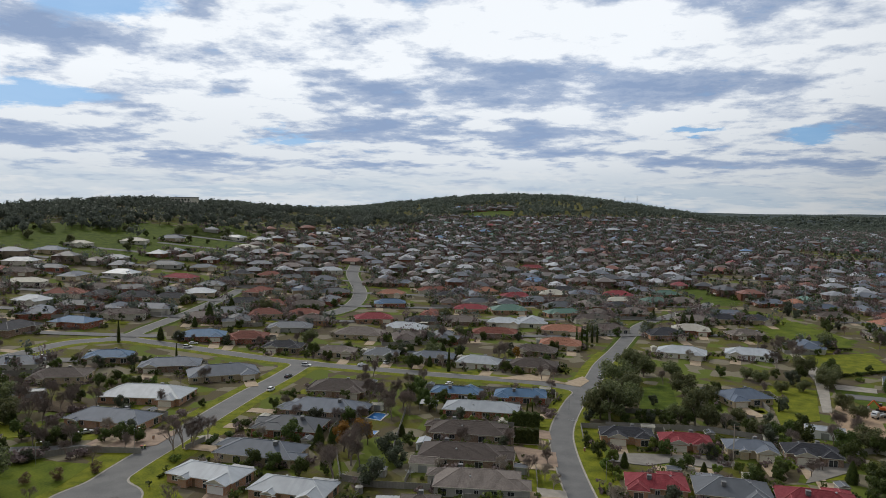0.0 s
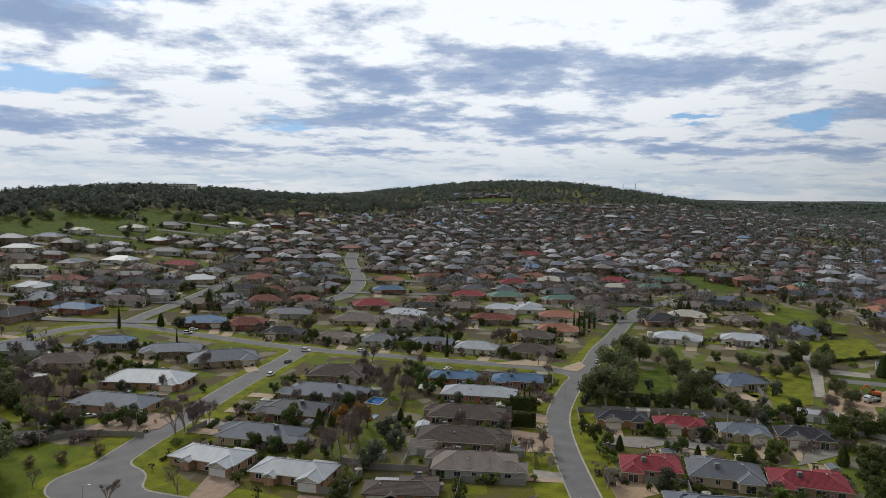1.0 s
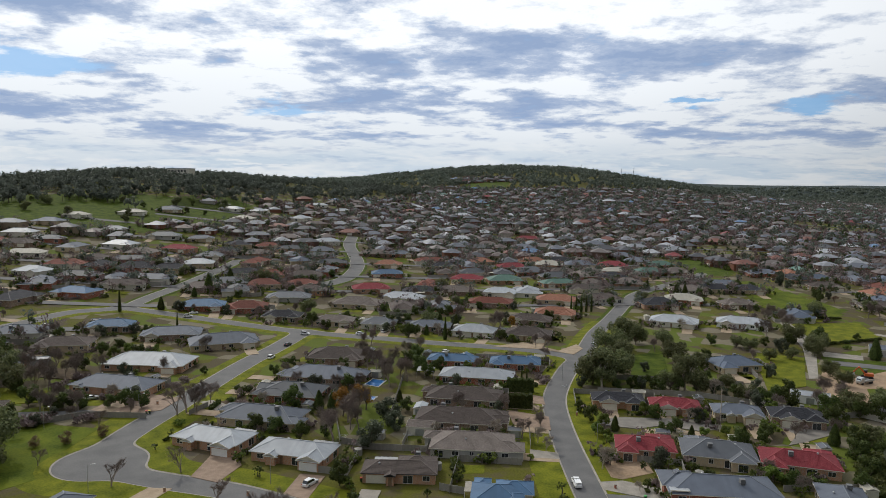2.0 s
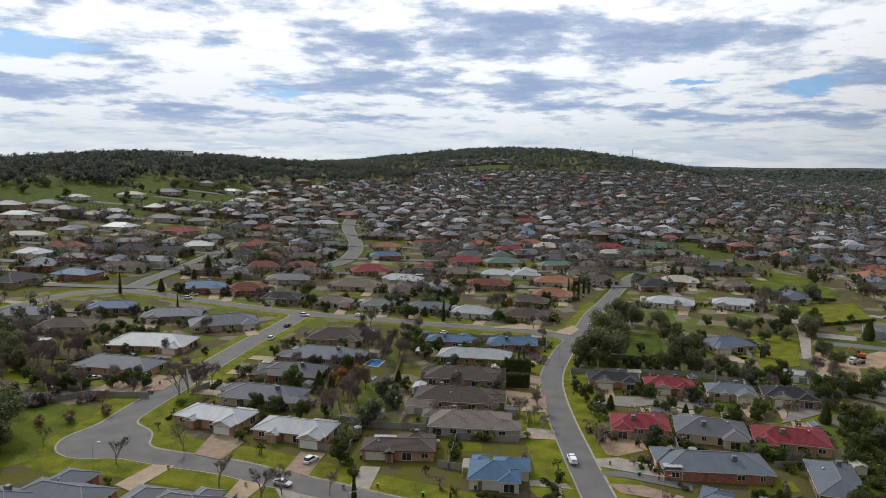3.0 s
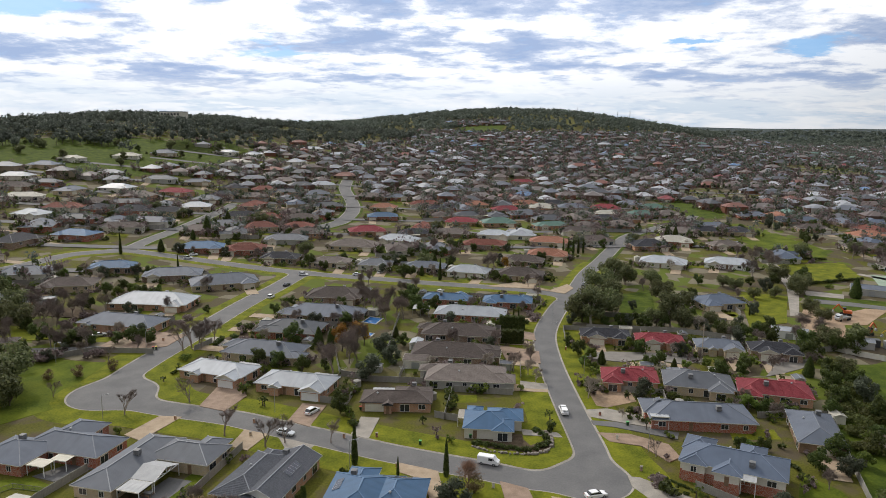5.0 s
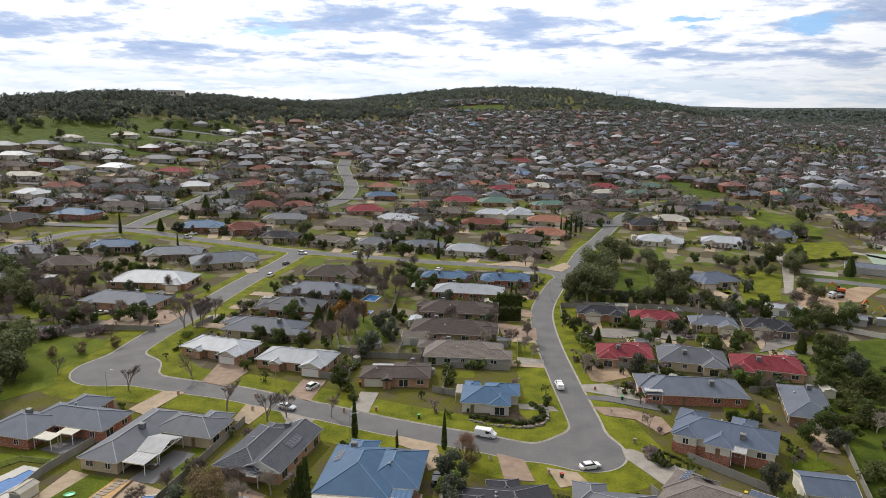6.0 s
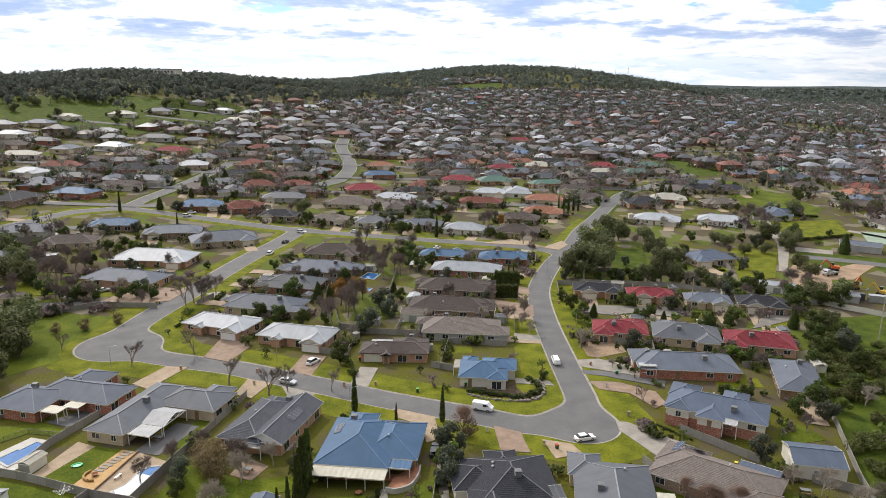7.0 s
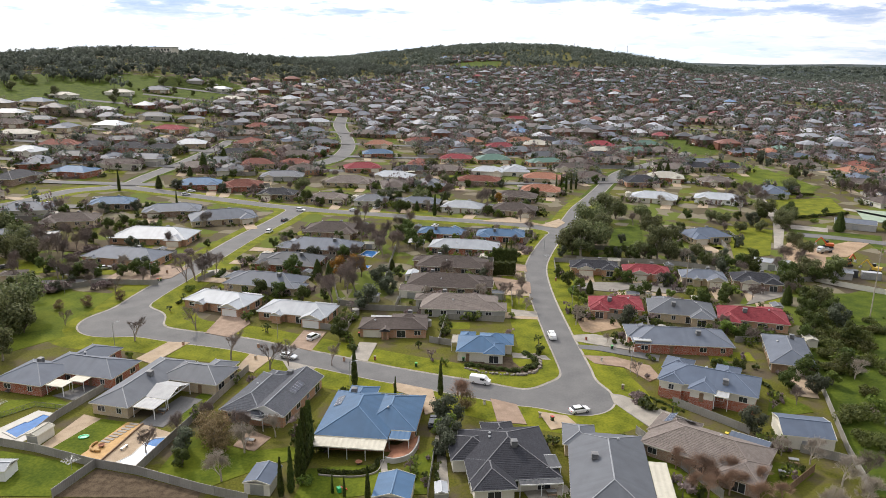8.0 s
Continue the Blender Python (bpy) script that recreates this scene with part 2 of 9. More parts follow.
def ground_cover():
    """Grass over earth: green turf, dry patches, bare soil."""
    m, nt, b = principled("turf_and_earth", 0.95, 0, 0.1)
    tc = nt.nodes.new("ShaderNodeTexCoord")
    p = tc.outputs["Object"]
    big = node(nt, "ShaderNodeTexNoise", {"Vector": p, "Scale": 0.02, "Detail": 5.0, "Roughness": 0.6}).outputs[0]
    mid = node(nt, "ShaderNodeTexNoise", {"Vector": p, "Scale": 0.13, "Detail": 6.0, "Roughness": 0.65}).outputs[0]
    fin = node(nt, "ShaderNodeTexNoise", {"Vector": p, "Scale": 2.2, "Detail": 4.0, "Roughness": 0.7}).outputs[0]
    g = mixc(nt, ramp(nt, fin, [(0.3, 0.0), (0.7, 1.0)]), (0.050, 0.056, 0.008), (0.128, 0.122, 0.018))
    g = mixc(nt, ramp(nt, mid, [(0.47, 0.0), (0.64, 0.7)]), g, (0.098, 0.080, 0.036))
    soil = mixc(nt, fin, (0.055, 0.042, 0.031), (0.115, 0.09, 0.066))
    t = maths(nt, "ADD", maths(nt, "MULTIPLY", big, 0.5), maths(nt, "MULTIPLY", mid, 0.5))
    c = mixc(nt, ramp(nt, t, [(0.51, 0.0), (0.60, 0.8)]), g, soil)
    away = node(nt, "ShaderNodeVectorMath", {0: p}, operation="LENGTH").outputs[1]
    # yards of the suburb: lawns, mulched beds, paving and gravel side by side
    yard = node(nt, "ShaderNodeTexVoronoi", {"Vector": p, "Scale": 0.115}, distance="CHEBYCHEV")
    pick = node(nt, "ShaderNodeSeparateColor", {0: yard.outputs["Color"]}).outputs[0]
    lawns = mixc(nt, fin, (0.055, 0.085, 0.010), (0.125, 0.150, 0.022))
    kind = mixc(nt, ramp(nt, pick, [(0.0, 1.0), (0.20, 0.0)], "CONSTANT"), c, lawns)
    kind = mixc(nt, ramp(nt, pick, [(0.0, 0.0), (0.38, 0.9), (0.72, 0.0)], "CONSTANT"), kind, soil)
    kind = mixc(nt, ramp(nt, pick, [(0.0, 0.0), (0.80, 0.75)], "CONSTANT"), kind, mixc(nt, mid, (0.15, 0.13, 0.11), (0.27, 0.235, 0.19)))
    c = mixc(nt, ramp(nt, maths(nt, "DIVIDE", away, 2000.0), [(0.092, 0.0), (0.105, 0.85), (0.5, 0.85), (0.6, 0.0)]), c, kind)
    # far forest floor, with the blue of distance haze put into its colour
    hazed_forest = mixc(nt, mid, (0.030, 0.042, 0.042), (0.050, 0.064, 0.060))
    c = mixc(nt, ramp(nt, maths(nt, "DIVIDE", away, 5000.0), [(0.44, 0.0), (0.56, 1.0)]), c, hazed_forest)
    nt.links.new(c, b.inputs["Base Color"])
    n = node(nt, "ShaderNodeBump", {"Strength": 0.7, "Distance": 0.08, "Height": fin})
    nt.links.new(n.outputs[0], b.inputs["Normal"])
    return m


TURF = ground_cover()
LAWN = surface("lawn_grass", (0.068, 0.086, 0.007), (0.175, 0.180, 0.014), 0.22, 9, 0.95, 0.05, spec=0.1)
LUSH = surface("lush_grass", (0.031, 0.052, 0.006), (0.082, 0.108, 0.011), 0.22, 9, 0.95, 0.05, spec=0.1)
COURT = surface("worn_grey_concrete", (0.150, 0.137, 0.120), (0.225, 0.205, 0.180), 0.4, 10, 0.85, 0.01)
MEADOW = surface("meadow_grass", (0.044, 0.068, 0.006), (0.118, 0.140, 0.012), 0.12, 14, 0.95, 0.05, spec=0.1)
MULCH = surface("garden_mulch", (0.05, 0.035, 0.022), (0.12, 0.09, 0.06), 0.8, 8, 0.95, 0.06, spec=0.1)
ASPHALT = surface("asphalt", (0.104, 0.103, 0.103), (0.148, 0.144, 0.141), 0.18, 14, 0.85, 0.01, spec=0.3)
CONCRETE = surface("concrete", (0.215, 0.195, 0.168), (0.33, 0.30, 0.255), 0.4, 10, 0.85, 0.01)
PAVING = surface("brown_pavers", (0.19, 0.13, 0.09), (0.30, 0.215, 0.155), 0.5, 10, 0.85, 0.02)
SANDY = surface("sandy_pavers", (0.265, 0.195, 0.125), (0.385, 0.30, 0.208), 0.5, 10, 0.85, 0.02)
PALE = surface("pale_pool_paving", (0.40, 0.38, 0.345), (0.50, 0.48, 0.44), 0.5, 10, 0.85, 0.01)
DIRT = surface("bare_dirt", (0.24, 0.17, 0.11), (0.40, 0.29, 0.20), 0.12, 12, 0.95, 0.05, spec=0.1)
BRICK_RED = brickwork("red_brick", (0.29, 0.070, 0.034), (0.37, 0.105, 0.052))
COOLER = surface("cooler_plastic", (0.11, 0.115, 0.12), (0.17, 0.17, 0.17), 0.9, 8, 0.6)
BRICK_ORANGE = brickwork("orange_brick", (0.42, 0.20, 0.11), (0.50, 0.27, 0.15))
BRICK_CREAM = brickwork("cream_brick", (0.46, 0.35, 0.22), (0.55, 0.44, 0.29))
BRICK_BROWN = brickwork("brown_brick", (0.22, 0.13, 0.09), (0.30, 0.19, 0.13))
RENDER = surface("cream_render", (0.58, 0.55, 0.48), (0.68, 0.65, 0.57), 0.5, 8, 0.85)
RENDER_GREY = surface("grey_render", (0.36, 0.35, 0.33), (0.44, 0.43, 0.41), 0.5, 8, 0.85)
TRIM = surface("cream_paint", (0.66, 0.62, 0.52), (0.76, 0.73, 0.64), 0.7, 8, 0.5)
WHITE = surface("white_paint", (0.74, 0.74, 0.73), (0.82, 0.82, 0.81), 0.7, 8, 0.45)
PATIO = surface("patio_sheet", (0.27, 0.275, 0.28), (0.35, 0.355, 0.36), 0.7, 8, 0.6)
CREAM = surface("cream_patio_sheet", (0.38, 0.355, 0.285), (0.47, 0.445, 0.365), 0.7, 8, 0.6)
TERRACE = surface("terracotta_terrace", (0.24, 0.10, 0.055), (0.34, 0.16, 0.09), 0.8, 8, 0.8)
DARKTRIM = surface("dark_paint", (0.035, 0.037, 0.042), (0.06, 0.062, 0.068), 0.7, 8, 0.5)
TIMBER = surface("weathered_timber", (0.16, 0.10, 0.06), (0.27, 0.18, 0.11), 0.9, 8, 0.8)
DECK = surface("decking_timber", (0.34, 0.19, 0.06), (0.46, 0.28, 0.10), 0.9, 8, 0.7)
FENCE = surface("fence_steel_grey", (0.235, 0.224, 0.201), (0.31, 0.294, 0.266), 0.4, 8, 0.6, vary=0.25)
STEEL = surface("galvanised_steel", (0.32, 0.33, 0.34), (0.42, 0.43, 0.44), 0.8, 8, 0.45, metal=0.5)
BARK = surface("bark", (0.09, 0.07, 0.055), (0.19, 0.16, 0.13), 2.0, 6, 0.95, 0.03)
BARE = surface("winter_twigs", (0.19, 0.152, 0.134), (0.32, 0.262, 0.230), 1.0, 6, 0.95, vary=0.4)
BROWNTWIG = surface("red_brown_twigs", (0.25, 0.165, 0.115), (0.40, 0.275, 0.20), 1.0, 6, 0.95, vary=0.3)
PALEBARK = surface("pale_bark", (0.34, 0.29, 0.24), (0.48, 0.43, 0.37), 1.0, 6, 0.9)
RUBBER = surface("tyre_rubber", (0.015, 0.015, 0.016), (0.03, 0.03, 0.03), 2.0, 6, 0.85)
ROCK = surface("garden_rock", (0.12, 0.10, 0.085), (0.30, 0.27, 0.23), 1.2, 6, 0.95, 0.05)
SOLAR = surface("solar_cells", (0.012, 0.016, 0.03), (0.02, 0.028, 0.05), 3.0, 6, 0.12, spec=0.6)


def glassy(name, col, rough=0.08):
    m, nt, b = principled(name, rough, 0.0, 0.7)
    tc = nt.nodes.new("ShaderNodeTexCoord")
    n = node(nt, "ShaderNodeTexNoise", {"Vector": tc.outputs["Object"], "Scale": 0.8}).outputs[0]
    nt.links.new(mixc(nt, n, [c * 0.6 for c in col], [c * 1.4 for c in col]), b.inputs["Base Color"])
    return m


GLASS = glassy("window_glass", (0.035, 0.04, 0.045))
WATER = glassy("pool_water", (0.02, 0.12, 0.33), 0.05)
COVER = glassy("pool_cover", (0.30, 0.36, 0.42), 0.35)

ROOF = {
    "charcoal": rooftop("roof_charcoal", (0.034, 0.035, 0.042), True),
    "charcoal_sheet": rooftop("roof_charcoal_sheet", (0.060, 0.065, 0.075)),
    "slate_tile": rooftop("roof_slate_tile", (0.085, 0.090, 0.104), True),
    "slate": rooftop("roof_slate_sheet", (0.100, 0.115, 0.145)),
    "grey": rooftop("roof_grey_sheet", (0.103, 0.111, 0.127)),
    "zinc": rooftop("roof_zinc_sheet", (0.315, 0.335, 0.36), rough=0.5),
    "brown": rooftop("roof_brown_tile", (0.095, 0.077, 0.069), True),
    "taupe": rooftop("roof_taupe_tile", (0.165, 0.14, 0.125), True),
    "red": rooftop("roof_red_tile", (0.195, 0.036, 0.044), True),
    "blue": rooftop("roof_blue_sheet", (0.050, 0.108, 0.195)),
    "slateblue": rooftop("roof_slateblue_sheet", (0.078, 0.100, 0.142)),
    "green": rooftop("roof_green_sheet", (0.07, 0.14, 0.11)),
    "terracotta": rooftop("roof_terracotta_tile", (0.27, 0.125, 0.082), True),
    "cream": rooftop("roof_cream_sheet", (0.36, 0.34, 0.285)),
    "rust": rooftop("roof_rust_tile", (0.170, 0.062, 0.046), True),
}
CAP = {k: surface("cap_" + k, [c * 0.9 for c in v], [min(1, c * 1.1) for c in v], 0.8, 6, 0.7) for k, v in {
    "charcoal": (0.13, 0.13, 0.14), "charcoal_sheet": (0.085, 0.09, 0.10), "slate_tile": (0.20, 0.21, 0.23), "slate": (0.16, 0.175, 0.20), "grey": (0.24, 0.25, 0.265),
    "zinc": (0.40, 0.42, 0.44), "brown": (0.115, 0.092, 0.082), "taupe": (0.20, 0.165, 0.145), "red": (0.29, 0.06, 0.065), "blue": (0.10, 0.175, 0.28),
    "slateblue": (0.135, 0.17, 0.23), "green": (0.12, 0.19, 0.16), "terracotta": (0.33, 0.17, 0.12), "cream": (0.42, 0.40, 0.34),
    "rust": (0.30, 0.11, 0.07)}.items()}

LEAF_GUM = foliage("gum_leaves", (0.052, 0.066, 0.028), (0.200, 0.212, 0.092))
LEAF_DARK = foliage("dark_evergreen_leaves", (0.030, 0.048, 0.013), (0.112, 0.140, 0.034))
LEAF_OLIVE = foliage("olive_bush_leaves", (0.040, 0.052, 0.014), (0.135, 0.140, 0.040))
LEAF_BRIGHT = foliage("garden_leaves", (0.055, 0.095, 0.018), (0.19, 0.24, 0.045))
LEAF_GREY = foliage("grey_green_leaves", (0.045, 0.055, 0.035), (0.13, 0.145, 0.095))
LEAF_AUTUMN = foliage("autumn_leaves", (0.16, 0.08, 0.015), (0.36, 0.20, 0.03))
LEAF_RUSSET = foliage("russet_leaves", (0.095, 0.068, 0.036), (0.25, 0.175, 0.10))
TWIGS = foliage("twig_clumps", (0.130, 0.098, 0.094), (0.310, 0.242, 0.228), 0.3, 0.25, 0.16)
# leaves of distant trees: aerial haze is mixed into both greens as extra blue
LEAF_BUSH_HAZED = foliage("hazed_bushland_leaves", (0.055, 0.072, 0.060), (0.190, 0.215, 0.172), 0.4, 0.2, 0.11)
LEAF_FAR_HAZED = foliage("hazed_evergreen_leaves", (0.030, 0.048, 0.024), (0.120, 0.150, 0.068), 0.4, 0.2, 0.16)

# ---- mesh tools ----


class Build:
    """Collects vertices and faces of one mesh, with UVs in metres and material slots."""

    def __init__(self):
        self.v, self.f, self.m, self.uv = [], [], [], []

    def poly(self, pts, mat=0, uv=None):
        n = len(self.v)
        self.v += [tuple(p) for p in pts]
        self.f.append(tuple(range(n, n + len(pts))))
        self.m.append(mat)
        self.uv += uv or [(p[0], p[1]) for p in pts]

    def box(self, x0, y0, z0, x1, y1, z1, mat=0):
        n = len(self.v)
        self.v += [(x, y, z) for z in (z0, z1) for x, y in ((x0, y0), (x1, y0), (x1, y1), (x0, y1))]
        fs = [(3, 2, 1, 0), (4, 5, 6, 7), (0, 1, 5, 4), (1, 2, 6, 5), (2, 3, 7, 6), (3, 0, 4, 7)]
        for f in fs:
            self.f.append(tuple(n + i for i in f))
            self.m.append(mat)
            self.uv += [(0, 0), (1, 0), (1, 1), (0, 1)]

    def beam(self, a, b, w, h=None, mat=0):
        """A square bar from a to b."""
        a, b = Vector(a), Vector(b)
        d = (b - a).normalized()
        s = d.cross(Vector((0, 0, 1)))
        s = Vector((1, 0, 0)) if s.length < 1e-3 else s.normalized()
        u = s.cross(d)
        h = h or w
        n = len(self.v)
        for p in (a, b):
            self.v += [tuple(p + s * (i * w / 2) + u * (j * h / 2)) for i, j in ((-1, -1), (1, -1), (1, 1), (-1, 1))]
        for f in [(3, 2, 1, 0), (4, 5, 6, 7), (0, 1, 5, 4), (1, 2, 6, 5), (2, 3, 7, 6), (3, 0, 4, 7)]:
            self.f.append(tuple(n + i for i in f))
            self.m.append(mat)
            self.uv += [(0, 0)] * 4

    def tube(self, a, b, r0, r1, sides=6, mat=0, cap=True):
        a, b = Vector(a), Vector(b)
        d = (b - a).normalized()
        s = d.orthogonal().normalized()
        u = d.cross(s)
        n = len(self.v)
        for p, r in ((a, r0), (b, r1)):
            for k in range(sides):
                t = 2 * math.pi * k / sides
                self.v.append(tuple(p + (s * math.cos(t) + u * math.sin(t)) * r))
        for k in range(sides):
            q = (k + 1) % sides
            self.f.append((n + k, n + q, n + sides + q, n + sides + k))
            self.m.append(mat)
            self.uv += [(0, 0)] * 4
        if cap:
            self.f.append(tuple(n + sides + k for k in range(sides)))
            self.m.append(mat)
            self.uv += [(0, 0)] * sides

    def weld(self):
        """Joins corners that coincide."""
        seen, order, idx = {}, [], []
        for p in self.v:
            k = (round(p[0], 3), round(p[1], 3), round(p[2], 3))
            if k not in seen:
                seen[k] = len(order)
                order.append(p)
            idx.append(seen[k])
        f, m, uv, at = [], [], [], 0
        for q, mi in zip(self.f, self.m):
            ids = [idx[i] for i in q]
            keep = [i for i in range(len(ids)) if ids[i] != ids[i - 1]]
            if len(keep) > 2:
                f.append(tuple(ids[i] for i in keep))
                m.append(mi)
                uv += [self.uv[at + i] for i in keep]
            at += len(q)
        self.v, self.f, self.m, self.uv = order, f, m, uv
        return self

    def mesh(self, name, mats):
        me = bpy.data.meshes.new(name)
        me.from_pydata(self.v, [], self.f)
        for m in mats:
            me.materials.append(m)
        me.polygons.foreach_set("material_index", self.m)
        lay = me.uv_layers.new(name="UVMap")
        lay.data.foreach_set("uv", np.array(self.uv, "f").ravel())
        me.update()
        return me


def part(name, b, mats, parent=None, label=""):
    """One mesh object from a Build (or a mesh), under a thing or under a part."""
    mats = mats if isinstance(mats, (list, tuple)) else [mats]
    ob = new(name, b.mesh(name, mats) if isinstance(b, Build) else b)
    ob.parent = parent
    return tagged(ob, label)


def thing(name, label, category, m=None, group="", kind=""):
    ob = new(name)
    ob.empty_display_size = 0.3
    if m is not None:
        ob.matrix_basis = m
    return tagged(ob, label, category, group, kind)


# ---- ground ----


def smooth(a, b, x):
    t = np.clip((x - a) / (b - a), 0, 1)
    return t * t * (3 - 2 * t)


def terrain(x, y):
    """Height of the land: a flat foreground, a wooded hill to the west, a long one ahead, far rises all round."""
    x, y = np.asarray(x, float), np.asarray(y, float)
    west = 57 * np.maximum(0, (np.exp(-0.5 * (((x + 456) / np.where(x > -456, 222, 276)) ** 2 + ((y - 936) / 396) ** 2)) - 0.08) / 0.92)
    ahead = np.maximum(0, 93 * np.exp(-0.5 * (((x - 180) / np.where(x > 180, 350, 432)) ** 2 + ((y - 1860) / 516) ** 2)) - 1.4)
    slope = 9.6 * smooth(360, 1080, y)
    far = 50 * smooth(1900, 4300, np.hypot(x, y)) * (0.86 + 0.14 * np.sin(x / 610.0 + 1.3) * np.cos(y / 700.0))
    far += 16 * smooth(1300, 2300, np.hypot(x, y)) * smooth(500, 1600, x) * (0.6 + 0.4 * np.sin(x / 260.0 + y / 330.0))
    return np.maximum(west + ahead + slope, 0) + np.maximum(0, far - ahead * 0.6)


def gz(x, y):
    return float(terrain(x, y))


def spaced(lo, hi, near_lo, near_hi, step, grow=1.13):
    a = list(np.arange(near_lo, near_hi + 0.1, step))
    s = step
    while a[-1] < hi:
        s *= grow
        a.append(a[-1] + s)
    s = step
    while a[0] > lo:
        s *= grow
        a.insert(0, a[0] - s)
    return np.array(a)


def sheet_mesh(name, xs, ys, zfun, mat):
    gx, gy = np.meshgrid(xs, ys)
    pts = np.stack([gx, gy, zfun(gx, gy)], -1).reshape(-1, 3)
    w = len(xs)
    i = (np.arange(len(ys) - 1)[:, None] * w + np.arange(w - 1)).ravel()
    me = bpy.data.meshes.new(name)
    me.from_pydata(pts.tolist(), [], np.stack([i, i + 1, i + w + 1, i + w], -1).tolist())
    me.materials.append(mat)
    me.polygons.foreach_set("use_smooth", [True] * len(me.polygons))
    me.update()
    return me


ground = new("ground", sheet_mesh("ground", spaced(-4900, 4900, -240, 240, 6), spaced(-2500, 4900, -20, 460, 6), terrain, TURF))
tagged(ground, "grassy suburban ground with dry and bare patches rising to hills", "ground", kind="structure")

# ---- streets ----
STREETS = [
    ([(-89, 178), (-80, 172.5), (-68, 168.3), (-53, 164.2), (-41, 159), (-28, 153.5), (-14, 147.2), (-3, 143), (9.5, 138.6), (19, 135), (31, 135)], 3.9),
    ([(-89, 178), (-92, 190), (-91, 205), (-88.5, 222), (-84.3, 256), (-80.4, 282), (-75.2, 307), (-70.8, 336)], 4.3),
    ([(31, 135), (33.2, 146), (33.2, 158), (32.8, 172), (32.5, 200), (33.2, 222), (34.8, 238), (38.5, 254), (46, 278), (53, 295), (61, 318), (70, 345),
      (84, 378), (106, 432), (120, 460), (146, 491), (175, 520), (190, 545)], 3.6),
    ([(52, 296), (36, 306), (15, 312.5), (-10, 318.5), (-22, 322.5), (-38, 327), (-56, 332), (-74, 338.5), (-89, 343.5), (-118, 352.5), (-147, 361), (-172, 367)], 3.6),
    ([(-215, 290), (-199, 325), (-190, 350), (-172, 367), (-169, 395), (-166, 420), (-163, 448), (-160, 485), (-158, 520)], 3.6),
    ([(-97, 683), (-93, 637), (-84, 598), (-76, 563), (-72, 529), (-74, 490), (-82, 468)], 5.0),
]
BULBS = [(-89.5, 179, 11.2), (31, 135.5, 8.0)]


def seg_dist(x, y, pts):
    best = np.full(np.shape(x), 1e9)
    for (ax, ay), (bx, by) in zip(pts, pts[1:]):
        dx, dy = bx - ax, by - ay
        t = np.clip(((x - ax) * dx + (y - ay) * dy) / (dx * dx + dy * dy), 0, 1)
        best = np.minimum(best, np.hypot(x - ax - t * dx, y - ay - t * dy))
    return best


def curve_through(pts, n=5):
    """Catmull-Rom points through pts."""
    p = [Vector((*a, 0)) for a in pts]
    p = [2 * p[0] - p[1]] + p + [2 * p[-1] - p[-2]]
    out = []
    for a, b, c, d in zip(p, p[1:], p[2:], p[3:]):
        for k in range(n):
            t = k / n
            q = 0.5 * (2 * b + (c - a) * t + (2 * a - 5 * b + 4 * c - d) * t * t + (3 * b - a - 3 * c + d) * t ** 3)
            out.append((q.x, q.y))
    return out + [(p[-2].x, p[-2].y)]


STREETS = [(curve_through(p), w) for p, w in STREETS]


def kerb_dist(x, y):
    """Distance outside the kerb line of the streets; junctions are rounded."""
    x, y = np.asarray(x, float), np.asarray(y, float)
    out = None
    for d in [seg_dist(x, y, p) - w for p, w in STREETS] + [np.hypot(x - a, y - b) - r for a, b, r in BULBS]:
        if out is None:
            out = d
        else:
            h = np.maximum(5.0 - np.abs(out - d), 0) / 5.0
            out = np.minimum(out, d) - h * h * 5.0 / 4
    return out


def band(name, xs, ys, lo, hi, zfun, mat):
    """The strip of ground where lo < kerb_dist < hi, cut cleanly along both lines."""
    gx, gy = np.meshgrid(xs, ys)
    d = kerb_dist(gx, gy)
    cells = np.stack([d[:-1, :-1], d[:-1, 1:], d[1:, 1:], d[1:, :-1]], -1)
    use = (cells.min(-1) < hi) & (cells.max(-1) > lo)
    verts, faces, index = [], [], {}

    def vid(p):
        k = (round(p[0], 3), round(p[1], 3))
        if k not in index:
            index[k] = len(verts)
            verts.append((p[0], p[1], p[2]))
        return index[k]

    for j, i in zip(*np.nonzero(use)):
        x0, x1, y0, y1 = xs[i], xs[i + 1], ys[j], ys[j + 1]
        ring = [(x0, y0, cells[j, i, 0]), (x1, y0, cells[j, i, 1]), (x1, y1, cells[j, i, 2]), (x0, y1, cells[j, i, 3])]
        for lim, sign in ((lo, 1), (hi, -1)):
            res = []
            for a, b in zip(ring, ring[1:] + ring[:1]):
                ia, ib = (a[2] - lim) * sign >= 0, (b[2] - lim) * sign >= 0
                if ia:
                    res.append(a)
                if ia != ib:
                    t = (lim - a[2]) / (b[2] - a[2])
                    res.append((a[0] + t * (b[0] - a[0]), a[1] + t * (b[1] - a[1]), lim))
            ring = res
            if not ring:
                break
        ids = []
        for p in ring:
            k = vid(p)
            if k not in ids:
                ids.append(k)
        if len(ids) > 2:
            faces.append(ids)
    v = np.array(verts)
    z = terrain(v[:, 0], v[:, 1]) + zfun(v[:, 2])
    me = bpy.data.meshes.new(name)
    me.from_pydata(np.stack([v[:, 0], v[:, 1], z], -1).tolist(), [], faces)
    me.materials.append(mat)
    me.update()
    return new(name, me)


